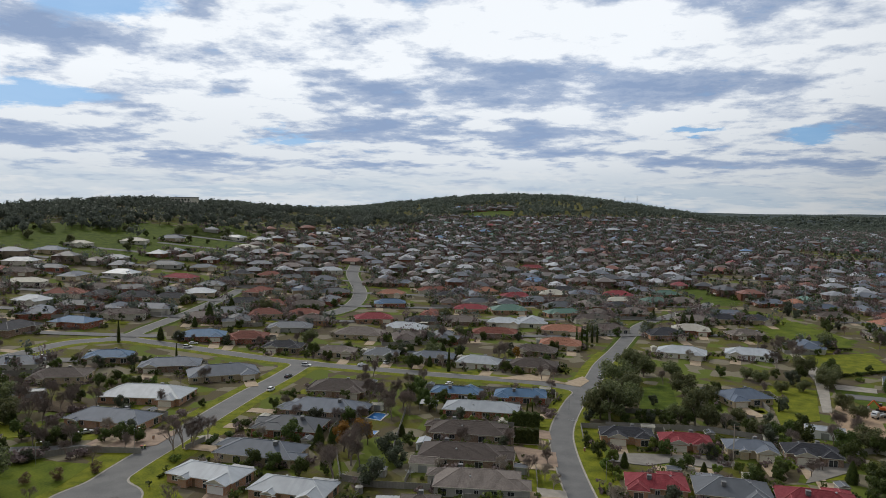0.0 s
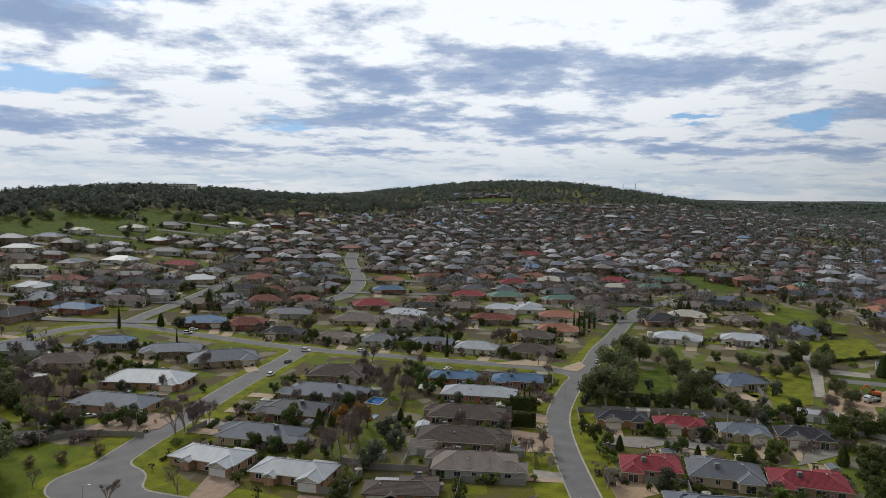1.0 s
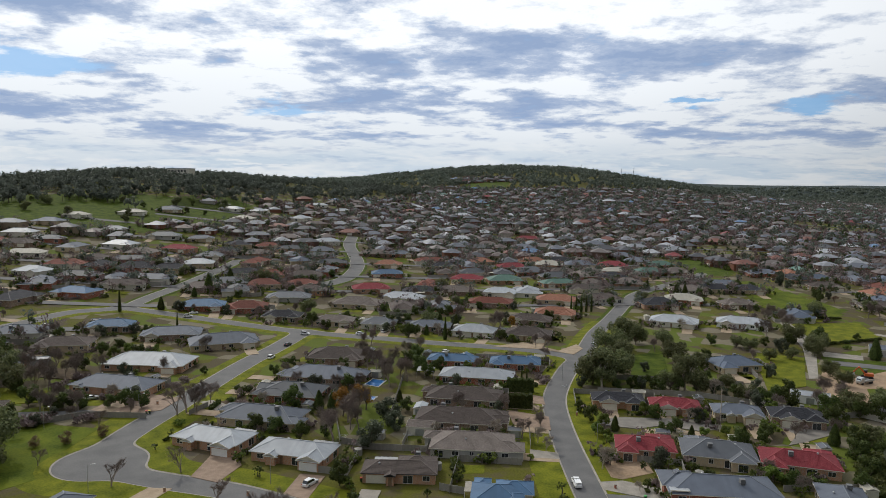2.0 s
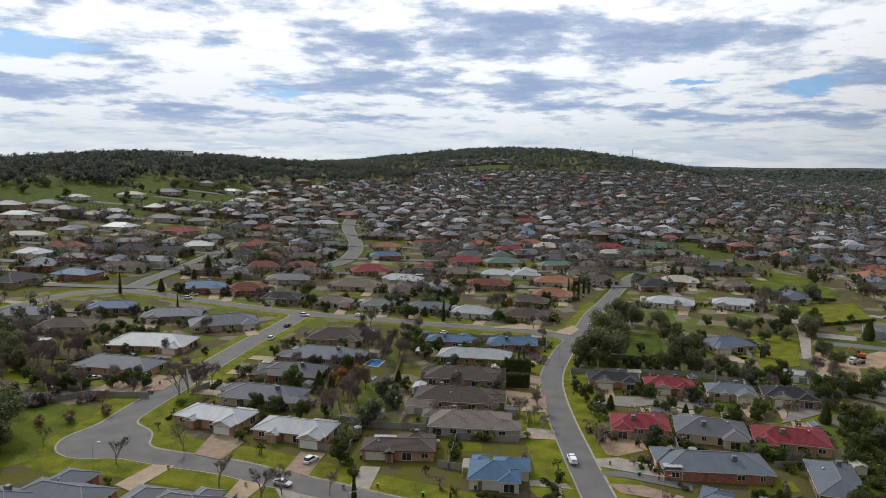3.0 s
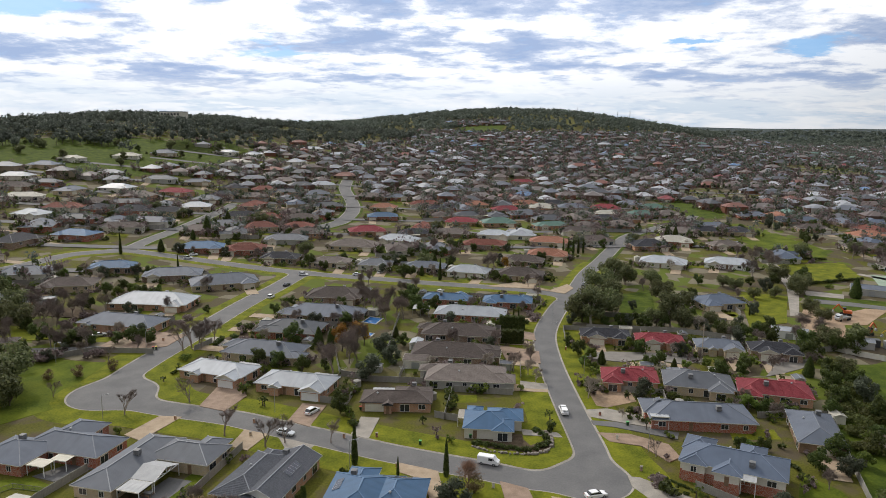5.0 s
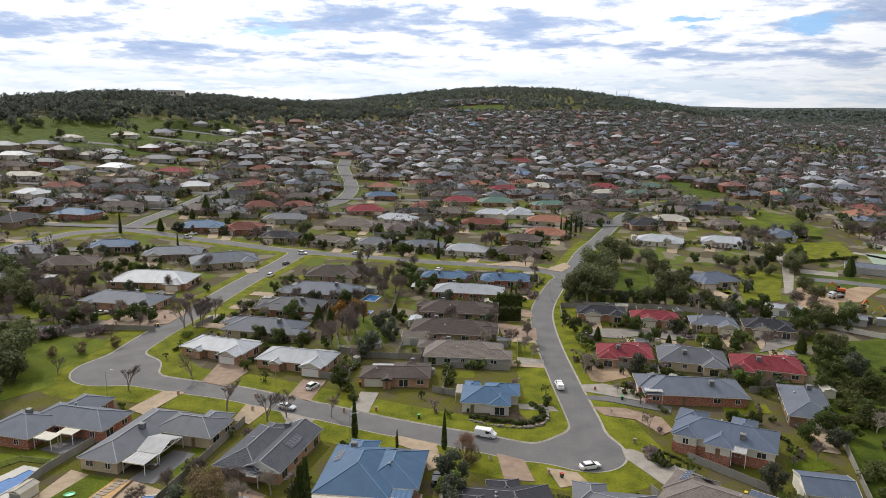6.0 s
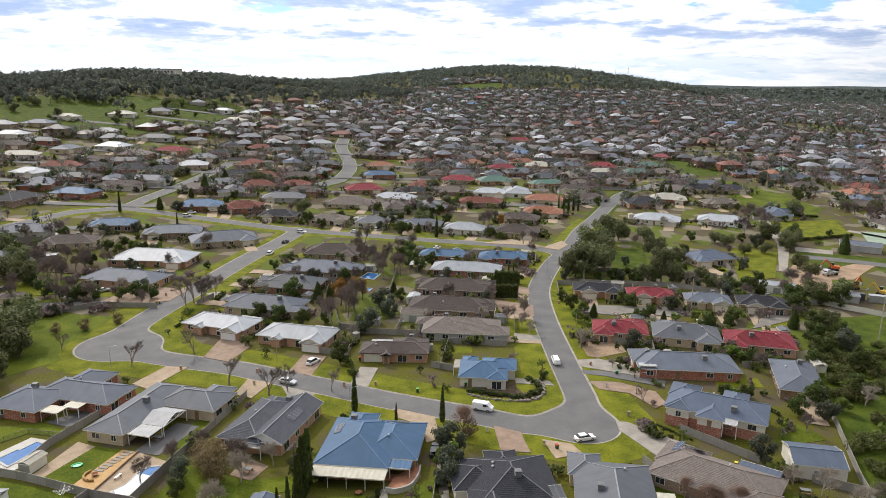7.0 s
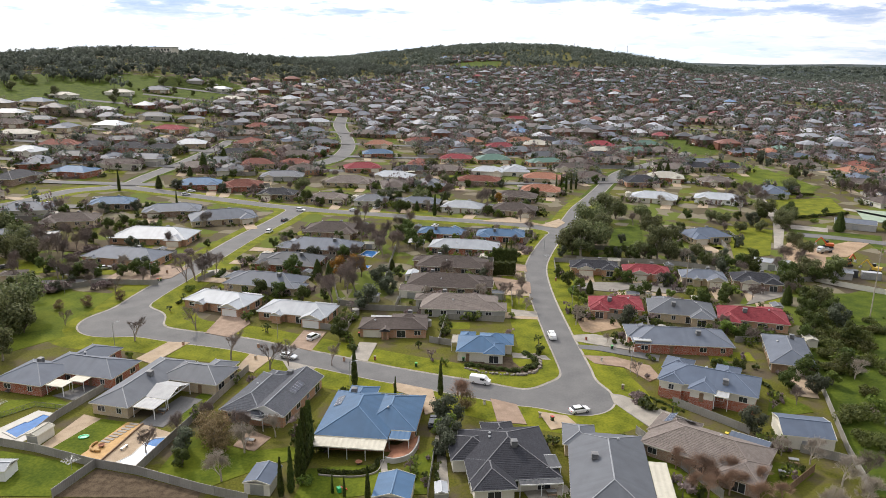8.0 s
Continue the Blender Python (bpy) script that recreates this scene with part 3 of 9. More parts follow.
NX, NY = np.arange(-225, 205, 1.5), np.arange(95, 700, 1.5)
road = tagged(band("road", NX, NY, -99, 0.0, lambda d: 0.05 + 0 * d, ASPHALT), "grey asphalt residential streets with a turning head", "road", kind="structure")
kerb = band("kerb", NX, NY, 0.0, 0.5, lambda d: np.where(d < 0.01, 0.05, 0.17), CONCRETE)
tagged(kerb, "pale concrete kerb and gutter beside the streets", "kerb", kind="structure")
front_lawn = band("verge", NX, NY[NY < 246], 0.5, 8.5, lambda d: 0.16 - 0.12 * smooth(0.5, 6.0, d), LAWN)
tagged(front_lawn, "bright yellow-green mown front lawns and verges", "lawn", kind="structure")
verge = band("verge", NX, NY[(NY > 243) & (NY < 375)], 0.5, 4.8, lambda d: 0.16 - 0.12 * smooth(0.5, 6.0, d), LAWN)
far_verge = band("verge", NX, NY[NY > 372], 0.5, 2.6, lambda d: 0.16 + 0 * d, LUSH)
tagged(far_verge, "narrow green grass verge of the further streets", "lawn", kind="structure")
tagged(verge, "bright yellow-green mown grass verge and front lawns", "lawn", kind="structure")


def patch(name, pts, mat, h, label, category, dense=3.0):
    """A flat piece of paving or lawn with a thin edge, laid on the land."""
    b = Build()
    top = [(x, y, gz(x, y) + h) for x, y in pts]
    b.poly(top)
    for p, q in zip(top, top[1:] + top[:1]):
        b.poly([p, (p[0], p[1], p[2] - 0.3), (q[0], q[1], q[2] - 0.3), q])
    return tagged(part(name, b, mat), label, category, kind="structure")


def meadow(name, pts, mat, h, label, category, step=1.5):
    """A large piece of grass that follows the land."""
    P = np.array(pts)
    xs, ys = np.arange(P[:, 0].min(), P[:, 0].max(), step), np.arange(P[:, 1].min(), P[:, 1].max(), step)
    gx, gy = np.meshgrid(xs, ys)
    cx, cy = gx + step / 2, gy + step / 2
    ins = np.zeros(gx.shape, bool)
    for (ax, ay), (bx, by) in zip(pts, pts[1:] + pts[:1]):
        if ay != by:
            ins ^= ((ay > cy) != (by > cy)) & (cx < (bx - ax) * (cy - ay) / (by - ay) + ax)
    ins &= kerb_dist(cx, cy) > 0.8
    j, i = np.nonzero(ins)
    w = len(xs) + 1
    vx, vy = np.meshgrid(np.append(xs, xs[-1] + step), np.append(ys, ys[-1] + step))
    q = j * w + i
    f = np.stack([q, q + 1, q + w + 1, q + w], -1)
    used, inv = np.unique(f, return_inverse=True)
    v = np.stack([vx.ravel(), vy.ravel(), terrain(vx, vy).ravel() + h], -1)[used]
    me = bpy.data.meshes.new(name)
    me.from_pydata(v.tolist(), [], inv.reshape(-1, 4).tolist())
    me.materials.append(mat)
    me.update()
    return tagged(new(name, me), label, category, kind="structure")

# ---- houses ----
SHARED = {}


def window_mesh(w, h):
    k = ("window", w, h)
    if k not in SHARED:
        f = Build()
        t = 0.07
        xs, zs = (-w / 2, -w / 2 + t, -t / 2, t / 2, w / 2 - t, w / 2), (0, t, h - t, h)
        f.v = [(x, -0.05, z) for z in zs for x in xs] + [(x, 0.05, z) for z in (0, h) for x in (-w / 2, w / 2)]
        for j in range(3):
            for i in range(5):
                if not (j == 1 and i in (1, 3)):
                    f.f.append((j * 6 + i, j * 6 + i + 1, j * 6 + i + 7, j * 6 + i + 6))
        f.f += [(24, 25, 5, 0), (18, 23, 27, 26), (24, 0, 18, 26), (5, 25, 27, 23)]
        f.m = [0] * len(f.f)
        f.uv = [(0, 0)] * (4 * len(f.f))
        p = Build()
        for x0, x1 in ((-w / 2 + t, -t / 2), (t / 2, w / 2 - t)):
            p.box(x0, -0.012, t, x1, 0.0, h - t)
        SHARED[k] = (f.mesh("window", [WHITE]), p.mesh("pane", [GLASS]))
        for x0, x1 in ((-w / 2 + t, -t / 2), (t / 2, w / 2 - t)):
            f.box(x0, -0.012, t, x1, 0.0, h - t, 1)
        SHARED[("glazed", w, h)] = f.mesh("window", [WHITE, GLASS])
    return SHARED[k]


def garage_mesh(w, mat):
    k = ("garage", w, mat.name)
    if k not in SHARED:
        b = Build()
        h, n = 2.15, 4
        for i in range(n):
            b.box(-w / 2, -0.05, i * h / n + 0.015, w / 2, 0.03, (i + 1) * h / n - 0.015)
        b.box(-w / 2, -0.02, 0, w / 2, 0.03, h)
        SHARED[k] = b.mesh("garage_door", [mat])
    return SHARED[k]


def door_mesh():
    if "door" not in SHARED:
        b = Build()
        b.box(-0.45, -0.03, 0, 0.45, 0.04, 2.05)
        for z in (0.15, 0.8, 1.45):
            b.box(-0.33, -0.05, z, 0.33, -0.03, z + 0.5)
        SHARED["door"] = b.mesh("front_door", [TIMBER])
    return SHARED["door"]


def skin(b, sections, mat=0):
    """Joins cross-sections (lists of points of equal length) into a skin with closed ends."""
    n, k = len(b.v), len(sections[0])
    for c in sections:
        b.v += c
    for i in range(len(sections) - 1):
        for j in range(k):
            q = (j + 1) % k
            b.f.append((n + i * k + j, n + i * k + q, n + (i + 1) * k + q, n + (i + 1) * k + j))
            b.m.append(mat)
            b.uv += [(0, 0)] * 4
    for i, rev in ((0, True), (len(sections) - 1, False)):
        ids = [n + i * k + j for j in range(k)]
        b.f.append(tuple(ids[::-1] if rev else ids))
        b.m.append(mat)
        b.uv += [(0, 0)] * k


def cooler_mesh():
    if "cooler" not in SHARED:
        b = Build()
        rings = [(0.5, -0.5), (0.5, 0.05), (0.62, 0.06), (0.62, 0.16)]
        for i in range(5):
            rings += [(0.53, 0.17 + 0.14 * i), (0.59 - 0.01 * i, 0.20 + 0.14 * i), (0.59 - 0.01 * i, 0.27 + 0.14 * i)]
        rings += [(0.6, 0.88), (0.6, 0.96), (0.3, 1.02)]
        skin(b, [[(-r, -r, z), (r, -r, z), (r, r, z), (-r, r, z)] for r, z in rings])
        SHARED["cooler"] = b.mesh("evaporative_cooler", [COOLER])
    return SHARED["cooler"]


def vent_mesh():
    if "vent" not in SHARED:
        b = Build()
        b.tube((0, 0, -0.3), (0, 0, 0.25), 0.16, 0.16, 8)
        b.tube((0, 0, 0.22), (0, 0, 0.32), 0.30, 0.26, 10)
        b.tube((0, 0, 0.32), (0, 0, 0.46), 0.26, 0.08, 10)
        SHARED["vent"] = b.mesh("roof_vent", [STEEL])
    return SHARED["vent"]


def panel_mesh():
    if "panel" not in SHARED:
        b = Build()
        b.box(-0.5, -0.82, 0.0, 0.5, 0.82, 0.04)
        b.box(-0.475, -0.795, 0.04, 0.475, 0.795, 0.046, 1)
        SHARED["panel"] = b.mesh("solar_panel", [STEEL, SOLAR])
    return SHARED["panel"]


def roof_height(rects, tanp, x, y):
    best = None
    for r in rects:
        x0, y0, x1, y1, kind, ez = r
        if x0 <= x <= x1 and y0 <= y <= y1:
            if (x1 - x0) >= (y1 - y0):
                d = min(y - y0, y1 - y)
                if kind in ("hip", "gh"):
                    d = min(d, x - x0)
                if kind in ("hip", "gl"):
                    d = min(d, x1 - x)
            else:
                d = min(x - x0, x1 - x)
                if kind in ("hip", "gh"):
                    d = min(d, y - y0)
                if kind in ("hip", "gl"):
                    d = min(d, y1 - y)
            z = ez + d * tanp
            best = z if best is None else max(best, z)
    return best


def roof_over(b, caps, gab, r, tanp, course=0.0):
    """One hipped or gabled roof over the rectangle r: gl, gh: a gable at the low or the high end of its ridge.
    A closed shell with fascia and soffit; course: height of stepped tile courses. Ridge and hip caps go to the list caps."""
    x0, y0, x1, y1, kind, ez = r
    turn = (x1 - x0) < (y1 - y0)
    if turn:
        x0, y0, x1, y1 = y0, x0, y1, x1
    half = (y1 - y0) / 2
    ym, rz = (y0 + y1) / 2, ez + half * tanp
    a = x0 if kind in ("gable", "gl") else x0 + half
    c = x1 if kind in ("gable", "gh") else x1 - half
    sl = math.hypot(1, tanp)

    def P(x, y, z):
        return (y, x, z) if turn else (x, y, z)

    def poly(pts, mat, uv=None):
        pts = [P(*p) for p in pts]
        b.poly(pts[::-1] if turn else pts, mat, (uv[::-1] if turn else uv) if uv else None)

    rows = max(1, int(half * sl / course)) if course else 1
    steps = [(0.0, 0.0)]
    for k in range(1, rows):
        steps += [(k / rows, 0.0), (k / rows, 0.04)]
    steps.append((1.0, 0.0))

    def face(p, q, tp, tq, up, uq, utp, utq):
        """A slope from the eave p, q to the ridge tp, tq, in stepped courses."""
        p, q, tp, tq = Vector(p), Vector(q), Vector(tp), Vector(tq)
        for (s0, h0), (s1, h1) in zip(steps, steps[1:]):
            e0, e1 = Vector((0, 0, h0)), Vector((0, 0, h1))
            poly([p.lerp(tp, s0) + e0, q.lerp(tq, s0) + e0, q.lerp(tq, s1) + e1, p.lerp(tp, s1) + e1], 0,
                 [(up + (utp - up) * s0, half * sl * s0), (uq + (utq - uq) * s0, half * sl * s0), (uq + (utq - uq) * s1, half * sl * s1), (up + (utp - up) * s1, half * sl * s1)])

    face((x0, y0, ez), (x1, y0, ez), (a, ym, rz), (c, ym, rz), x0, x1, a, c)
    face((x1, y1, ez), (x0, y1, ez), (c, ym, rz), (a, ym, rz), x1, x0, c, a)
    ends = []
    for gable, xe, xa, sgn in ((kind not in ("hip", "gh"), x0, a, 1), (kind not in ("hip", "gl"), x1, c, -1)):
        if gable:
            gab.poly([P(xe + 0.5 * sgn, y0 + 0.3, ez - 0.02), P(xe + 0.5 * sgn, y1 - 0.3, ez - 0.02), P(xe + 0.5 * sgn, ym, rz - 0.12)], 1)
            for s in (y0, y1):
                gab.beam(P(xe + 0.03 * sgn, s, ez - 0.03), P(xe + 0.03 * sgn, ym, rz - 0.03), 0.05, 0.2, 1)
        else:
            p, q = ((xe, y1, ez), (xe, y0, ez)) if sgn > 0 else ((xe, y0, ez), (xe, y1, ez))
            face(p, q, (xa, ym, rz), (xa, ym, rz), p[1], q[1], ym, ym)
            ends += [((xe, y0), (xa, ym)), ((xe, y1), (xa, ym))]
    low, ring = ez - 0.17, [(x0, y0), (x1, y0), (x1, y1), (x0, y1)]
    for i, ((px, py), (qx, qy)) in enumerate(zip(ring, ring[1:] + ring[:1])):
        poly([(px, py, low), (qx, qy, low), (qx, qy, ez), (px, py, ez)], 1)
    poly([(x0, y0, low), (x0, y1, low), (x1, y1, low), (x1, y0, low)], 1)
    for (ax, ay), (bx, by) in ends:
        caps.append((P(ax, ay, ez + 0.02), P(bx, by, rz + 0.02), 0.20, 0.10))
    if c - a > 0.2:
        caps.append((P(a, ym, rz + 0.03), P(c, ym, rz + 0.03), 0.24, 0.12))


def roof_parts(rects, tanp, roof, trim, wb, parent, joined=False):
    """The roof shell, with its ridge and hip caps as pieces on it, or joined where they are too small to tell apart."""
    caps, top = [], None
    course = 0.36 if not joined and (ROOF[roof].name.endswith("_tile") or roof == "charcoal") else 0.0
    for r in rects:
        rb = Build()
        roof_over(rb, caps, wb, r, tanp, course)
        wing = part("roof_wing" if top else "roof", rb.weld(), [ROOF[roof], trim], parent)
        top = top or wing
    cb = Build()
    for p, q, w, h in caps:
        cb.beam(p, q, w, h)
        if not joined:
            part("ridge_cap", cb, CAP[roof], top)
            cb = Build()
    if joined and caps:
        tagged(part("ridge_capping", cb, CAP[roof], parent), kind="stuff")
    return top


def house(label, x, y, yaw, rects, roof="grey", wall=None, trim=None, pitch=22.0, garage=(), doors=(), coolers=(), vents=(), solar=(), patios=(),
          group="", windows=True, base=0.0, wall2=None, simple=False, plinth=None):
    """A house with its front to -y. rects: eave rectangles (x0, y0, x1, y1, roof kind, eave height)."""
    wall, trim = wall or BRICK_ORANGE, trim or TRIM
    home = thing("house", label, "house", pose(x, y, gz(x, y) + base, 0, 0, yaw), group)
    tanp = math.tan(radians(pitch))
    rects = [(*r, *(("hip", 2.7)[len(r) - 4:])) if len(r) < 6 else r for r in rects]
    rects = [(a, b, c, d, k, e + 0.011 * i) for i, (a, b, c, d, k, e) in enumerate(rects)]
    wb = Build()
    roof_parts(rects, tanp, roof, trim, wb, home, simple)
    for x0, y0, x1, y1, kind, ez in rects:
        wb.box(x0 + 0.5, y0 + 0.5, -0.9, x1 - 0.5, y1 - 0.5, ez - 0.175)
    part("wall", wb, [wall, wall2 or trim], home)
    if plinth:
        pb = Build()
        for x0, y0, x1, y1, kind, ez in rects:
            pb.box(x0 + 0.46, y0 + 0.46, -1.8, x1 - 0.46, y1 - 0.46, plinth[1])
        part("plinth", pb, plinth[0], home)
    used = []

    def inside(px, py):
        return any(r[0] + 0.45 < px < r[2] - 0.45 and r[1] + 0.45 < py < r[3] - 0.45 for r in rects)

    SIDE = {"S": (0, -1, 0), "E": (1, 0, 90), "N": (0, 1, 180), "W": (-1, 0, -90)}

    def on_wall(r, side, off):
        x0, y0, x1, y1 = r[0] + 0.5, r[1] + 0.5, r[2] - 0.5, r[3] - 0.5
        mx, my = (x0 + x1) / 2, (y0 + y1) / 2
        return {"S": (mx + off, y0), "N": (mx - off, y1), "E": (x1, my + off), "W": (x0, my - off)}[side]

    def attach(name, me, r, side, off, z):
        px, py = on_wall(r, side, off)
        o = part(name, me, [], home)
        o.matrix_basis = pose(px + SIDE[side][0] * 0.02, py + SIDE[side][1] * 0.02, z, 0, 0, SIDE[side][2])
        used.append((px, py))
        return o

    for i, side, off, w, mat in garage:
        attach("garage_door", garage_mesh(w, mat), rects[i], side, off, 0.02)
    for i, side, off in doors:
        attach("front_door", door_mesh(), rects[i], side, off, 0.05)
    if windows:
        for i, r in enumerate(rects):
            for side in ("SEW" if simple else "SEWN"):
                ln = (r[2] - r[0] if side in "SN" else r[3] - r[1]) - 1.0
                n = max(1, int(ln / (8.0 if simple else 4.2)))
                for lev in range(1 if r[5] < 4 else 2):
                    for k in range(n):
                        off = (k + 0.5) * ln / n - ln / 2
                        px, py = on_wall(r, side, off)
                        ox, oy = SIDE[side][0] * 0.3, SIDE[side][1] * 0.3
                        if inside(px + ox, py + oy) or any(math.hypot(px - a, py - b) < 3.1 for a, b in used) and lev == 0:
                            continue
                        w = (1.8, 1.2, 2.4)[(k + i + "SEWN".index(side)) % 3]
                        keep = len(used)
                        f, p = window_mesh(w, 1.3 if w < 2 else 2.0)
                        o = attach("window", f, r, side, off, (0.85 if w < 2 else 0.12) + 2.8 * lev)
                        if simple:
                            o.data = SHARED[("glazed", w, 1.3 if w < 2 else 2.0)]
                        else:
                            part("pane", p, [], o)
                        if lev:
                            del used[keep:]
    for cx, cy in coolers:
        o = part("evaporative_cooler", cooler_mesh(), [], home, "grey roof-mounted evaporative cooler")
        o.matrix_basis = pose(cx, cy, roof_height(rects, tanp, cx, cy) + 0.12)
    for cx, cy in vents:
        o = part("roof_vent", vent_mesh(), [], home)
        o.matrix_basis = pose(cx, cy, roof_height(rects, tanp, cx, cy))
    for side, cx, cy, nx, ny in solar:
        rot = SIDE[side][2]
        z = roof_height(rects, tanp, cx, cy) + 0.09
        for i in range(nx):
            for j in range(ny):
                o = part("solar_panel", panel_mesh(), [], home)
                o.matrix_basis = pose(cx, cy, z, 0, 0, rot) @ pose(0, 0, 0, pitch) @ pose((i - (nx - 1) / 2) * 1.02, (j - (ny - 1) / 2) * 1.67, 0)
    for px0, py0, px1, py1, pz, colour, posts in patios:
        b = Build()
        n = max(4, 2 * int((px1 - px0) / 0.5))
        skin(b, [[(px0 + (px1 - px0) * i / n, yy, pz + zz + (0.04 if i % 4 > 1 else 0.0)) for yy, zz in ((py0, 0.0), (py1, 0.0), (py1, 0.05), (py0, 0.05))] for i in range(n + 1)])
        for yy in (py0 - 0.03, py1 + 0.03):
            b.beam((px0, yy, pz - 0.02), (px1, yy, pz - 0.02), 0.06, 0.24, 1)
        patio = part("patio_roof", b, [colour, trim], home)
        for qx in np.linspace(px0 + 0.1, px1 - 0.1, max(2, int((px1 - px0) / 3.2) + 1)):
            for qy in ({"S": [py0 + 0.1], "N": [py1 - 0.1], "B": [py0 + 0.1, py1 - 0.1]}[posts]):
                pb = Build()
                pb.box(qx - 0.06, qy - 0.06, -0.6, qx + 0.06, qy + 0.06, pz)
                part("post", pb, WHITE, patio)
    return home


def shed(label, x, y, yaw, w, d, h, roof, wall, kind="gable"):
    s = thing("shed", label, "shed", pose(x, y, gz(x, y), 0, 0, yaw))
    wb = Build()
    roof_parts([(-w / 2, -d / 2, w / 2, d / 2, kind, h)], math.tan(radians(16)), roof, TRIM, wb, s)
    wb.box(-w / 2 + 0.2, -d / 2 + 0.2, -0.5, w / 2 - 0.2, d / 2 - 0.2, h - 0.175)
    part("wall", wb, [wall, wall], s)
    db = Build()
    db.box(-1.2, -d / 2 + 0.13, 0.0, 1.2, -d / 2 + 0.2, 2.0)
    part("shed_door", db, STEEL, s)
    return s


# ---- plants ----


def limb(b, p, d, length, r, depth, rng, tips, sides, twist=0.55, thin=0.62, kids=3):
    """A tapered limb that forks; the ends of the last ones go to tips."""
    q = p + d * length
    b.tube(p, q, r, r * 0.66, sides, 0, False)
    if depth == 0:
        tips.append((q, d))
        return
    for k in range(kids):
        t = Vector((rng.uniform(-1, 1), rng.uniform(-1, 1), rng.uniform(-0.35, 0.75)))
        e = (d + t.normalized() * twist).normalized()
        s = q if k < 2 else p + d * length * rng.uniform(0.5, 0.9)
        limb(b, s, e, length * rng.uniform(0.6, 0.85), r * thin, depth - 1, rng, tips, max(3, sides - 1), twist, thin, kids)


def leaves(centres, radii, count, size, rng, squash=0.8):
    """Small leaf sprays (bent quads) scattered through clumps."""
    b = Build()
    vol = [r ** 2 for r in radii]
    pick = rng.choices(range(len(centres)), vol, k=count)
    for i in pick:
        c, r = centres[i], radii[i]
        while True:
            o = Vector((rng.uniform(-1, 1), rng.uniform(-1, 1), rng.uniform(-1, 1)))
            if 0.25 < o.length <= 1:
                break
        o = o * (0.72 + 0.28 * o.length)
        p = c + Vector((o.x * r, o.y * r, o.z * r * squash))
        n = (o.normalized() + Vector((rng.uniform(-1, 1), rng.uniform(-1, 1), rng.uniform(-0.5, 1))) * 0.8).normalized()
        s = n.orthogonal().normalized()
        s = Matrix.Rotation(rng.uniform(0, 6.28), 3, n) @ s
        u = n.cross(s)
        w, h = size * rng.uniform(0.5, 1.1), size * rng.uniform(0.6, 1.3)
        m = p + n * size * 0.18
        b.poly([p - s * w / 2 - u * h / 2, p + s * w / 2 - u * h * 0.4, m + s * w * 0.4 + u * h / 2, m - s * w * 0.45 + u * h * 0.45])
    return b


def leafy_tree(name, label, height, spread, leaf, bark, seed, count=1500, size=0.55, low=0.28, masses=13, squash=0.8):
    """A trunk that splits into limbs, each carrying a mass of leaf sprays; gaps stay between the masses."""
    r2 = random.Random(seed)
    tree = thing(name, label, "tree")
    tb = Build()
    fork = Vector((r2.uniform(-0.3, 0.3), r2.uniform(-0.3, 0.3), height * low))
    tb.tube((0, 0, -0.4), fork, height * 0.03, height * 0.022, 8, 0, False)
    cs, rs = [], []
    for k in range(masses):
        h = r2.uniform(low + 0.06, 0.86)
        wide = math.sin(math.pi * min(1, max(0.08, (h - low * 0.6) / (1.0 - low * 0.6)))) ** 0.6
        a, d = k * 2.4 + r2.uniform(-0.5, 0.5), spread * wide * r2.uniform(0.25, 0.8)
        c = Vector((math.cos(a) * d, math.sin(a) * d, h * height))
        mid = fork.lerp(c, 0.5) + Vector((0, 0, height * 0.04))
        tb.tube(fork, mid, height * 0.013, height * 0.009, 6, 0, False)
        tb.tube(mid, c, height * 0.009, height * 0.003, 5, 0, False)
        cs.append(c)
        rs.append(spread * r2.uniform(0.3, 0.48))
    part("trunk", tb, bark, tree)
    part("crown", leaves(cs, rs, count, size, r2, squash), leaf, tree)
    return tree


def bare_tree(name, label, height, bark, seed, depth=5, twist=0.55, lift=0.26, twigs=8, fine=0.017, reach=1.35):
    rng = random.Random(seed)
    tree = thing(name, label, "tree")
    tb, tips = Build(), []
    limb(tb, Vector((0, 0, -0.4)), Vector((0, 0, 1)), height * lift, height * 0.026, depth, rng, tips, 6, twist, 0.58)
    part("trunk", tb, bark, tree)
    wb = Build()
    for q, d in tips:
        for k in range(twigs):
            e = (d + Vector((rng.uniform(-1, 1), rng.uniform(-1, 1), rng.uniform(-0.6, 0.9))) * 0.9).normalized()
            s = e.orthogonal().normalized() * fine
            t = q + e * height * reach * rng.uniform(0.06, 0.125)
            wb.poly([q - s, q + s, t])
            wb.poly([q + e.cross(s), q - e.cross(s), t])
    part("crown", wb, bark, tree)
    return tree


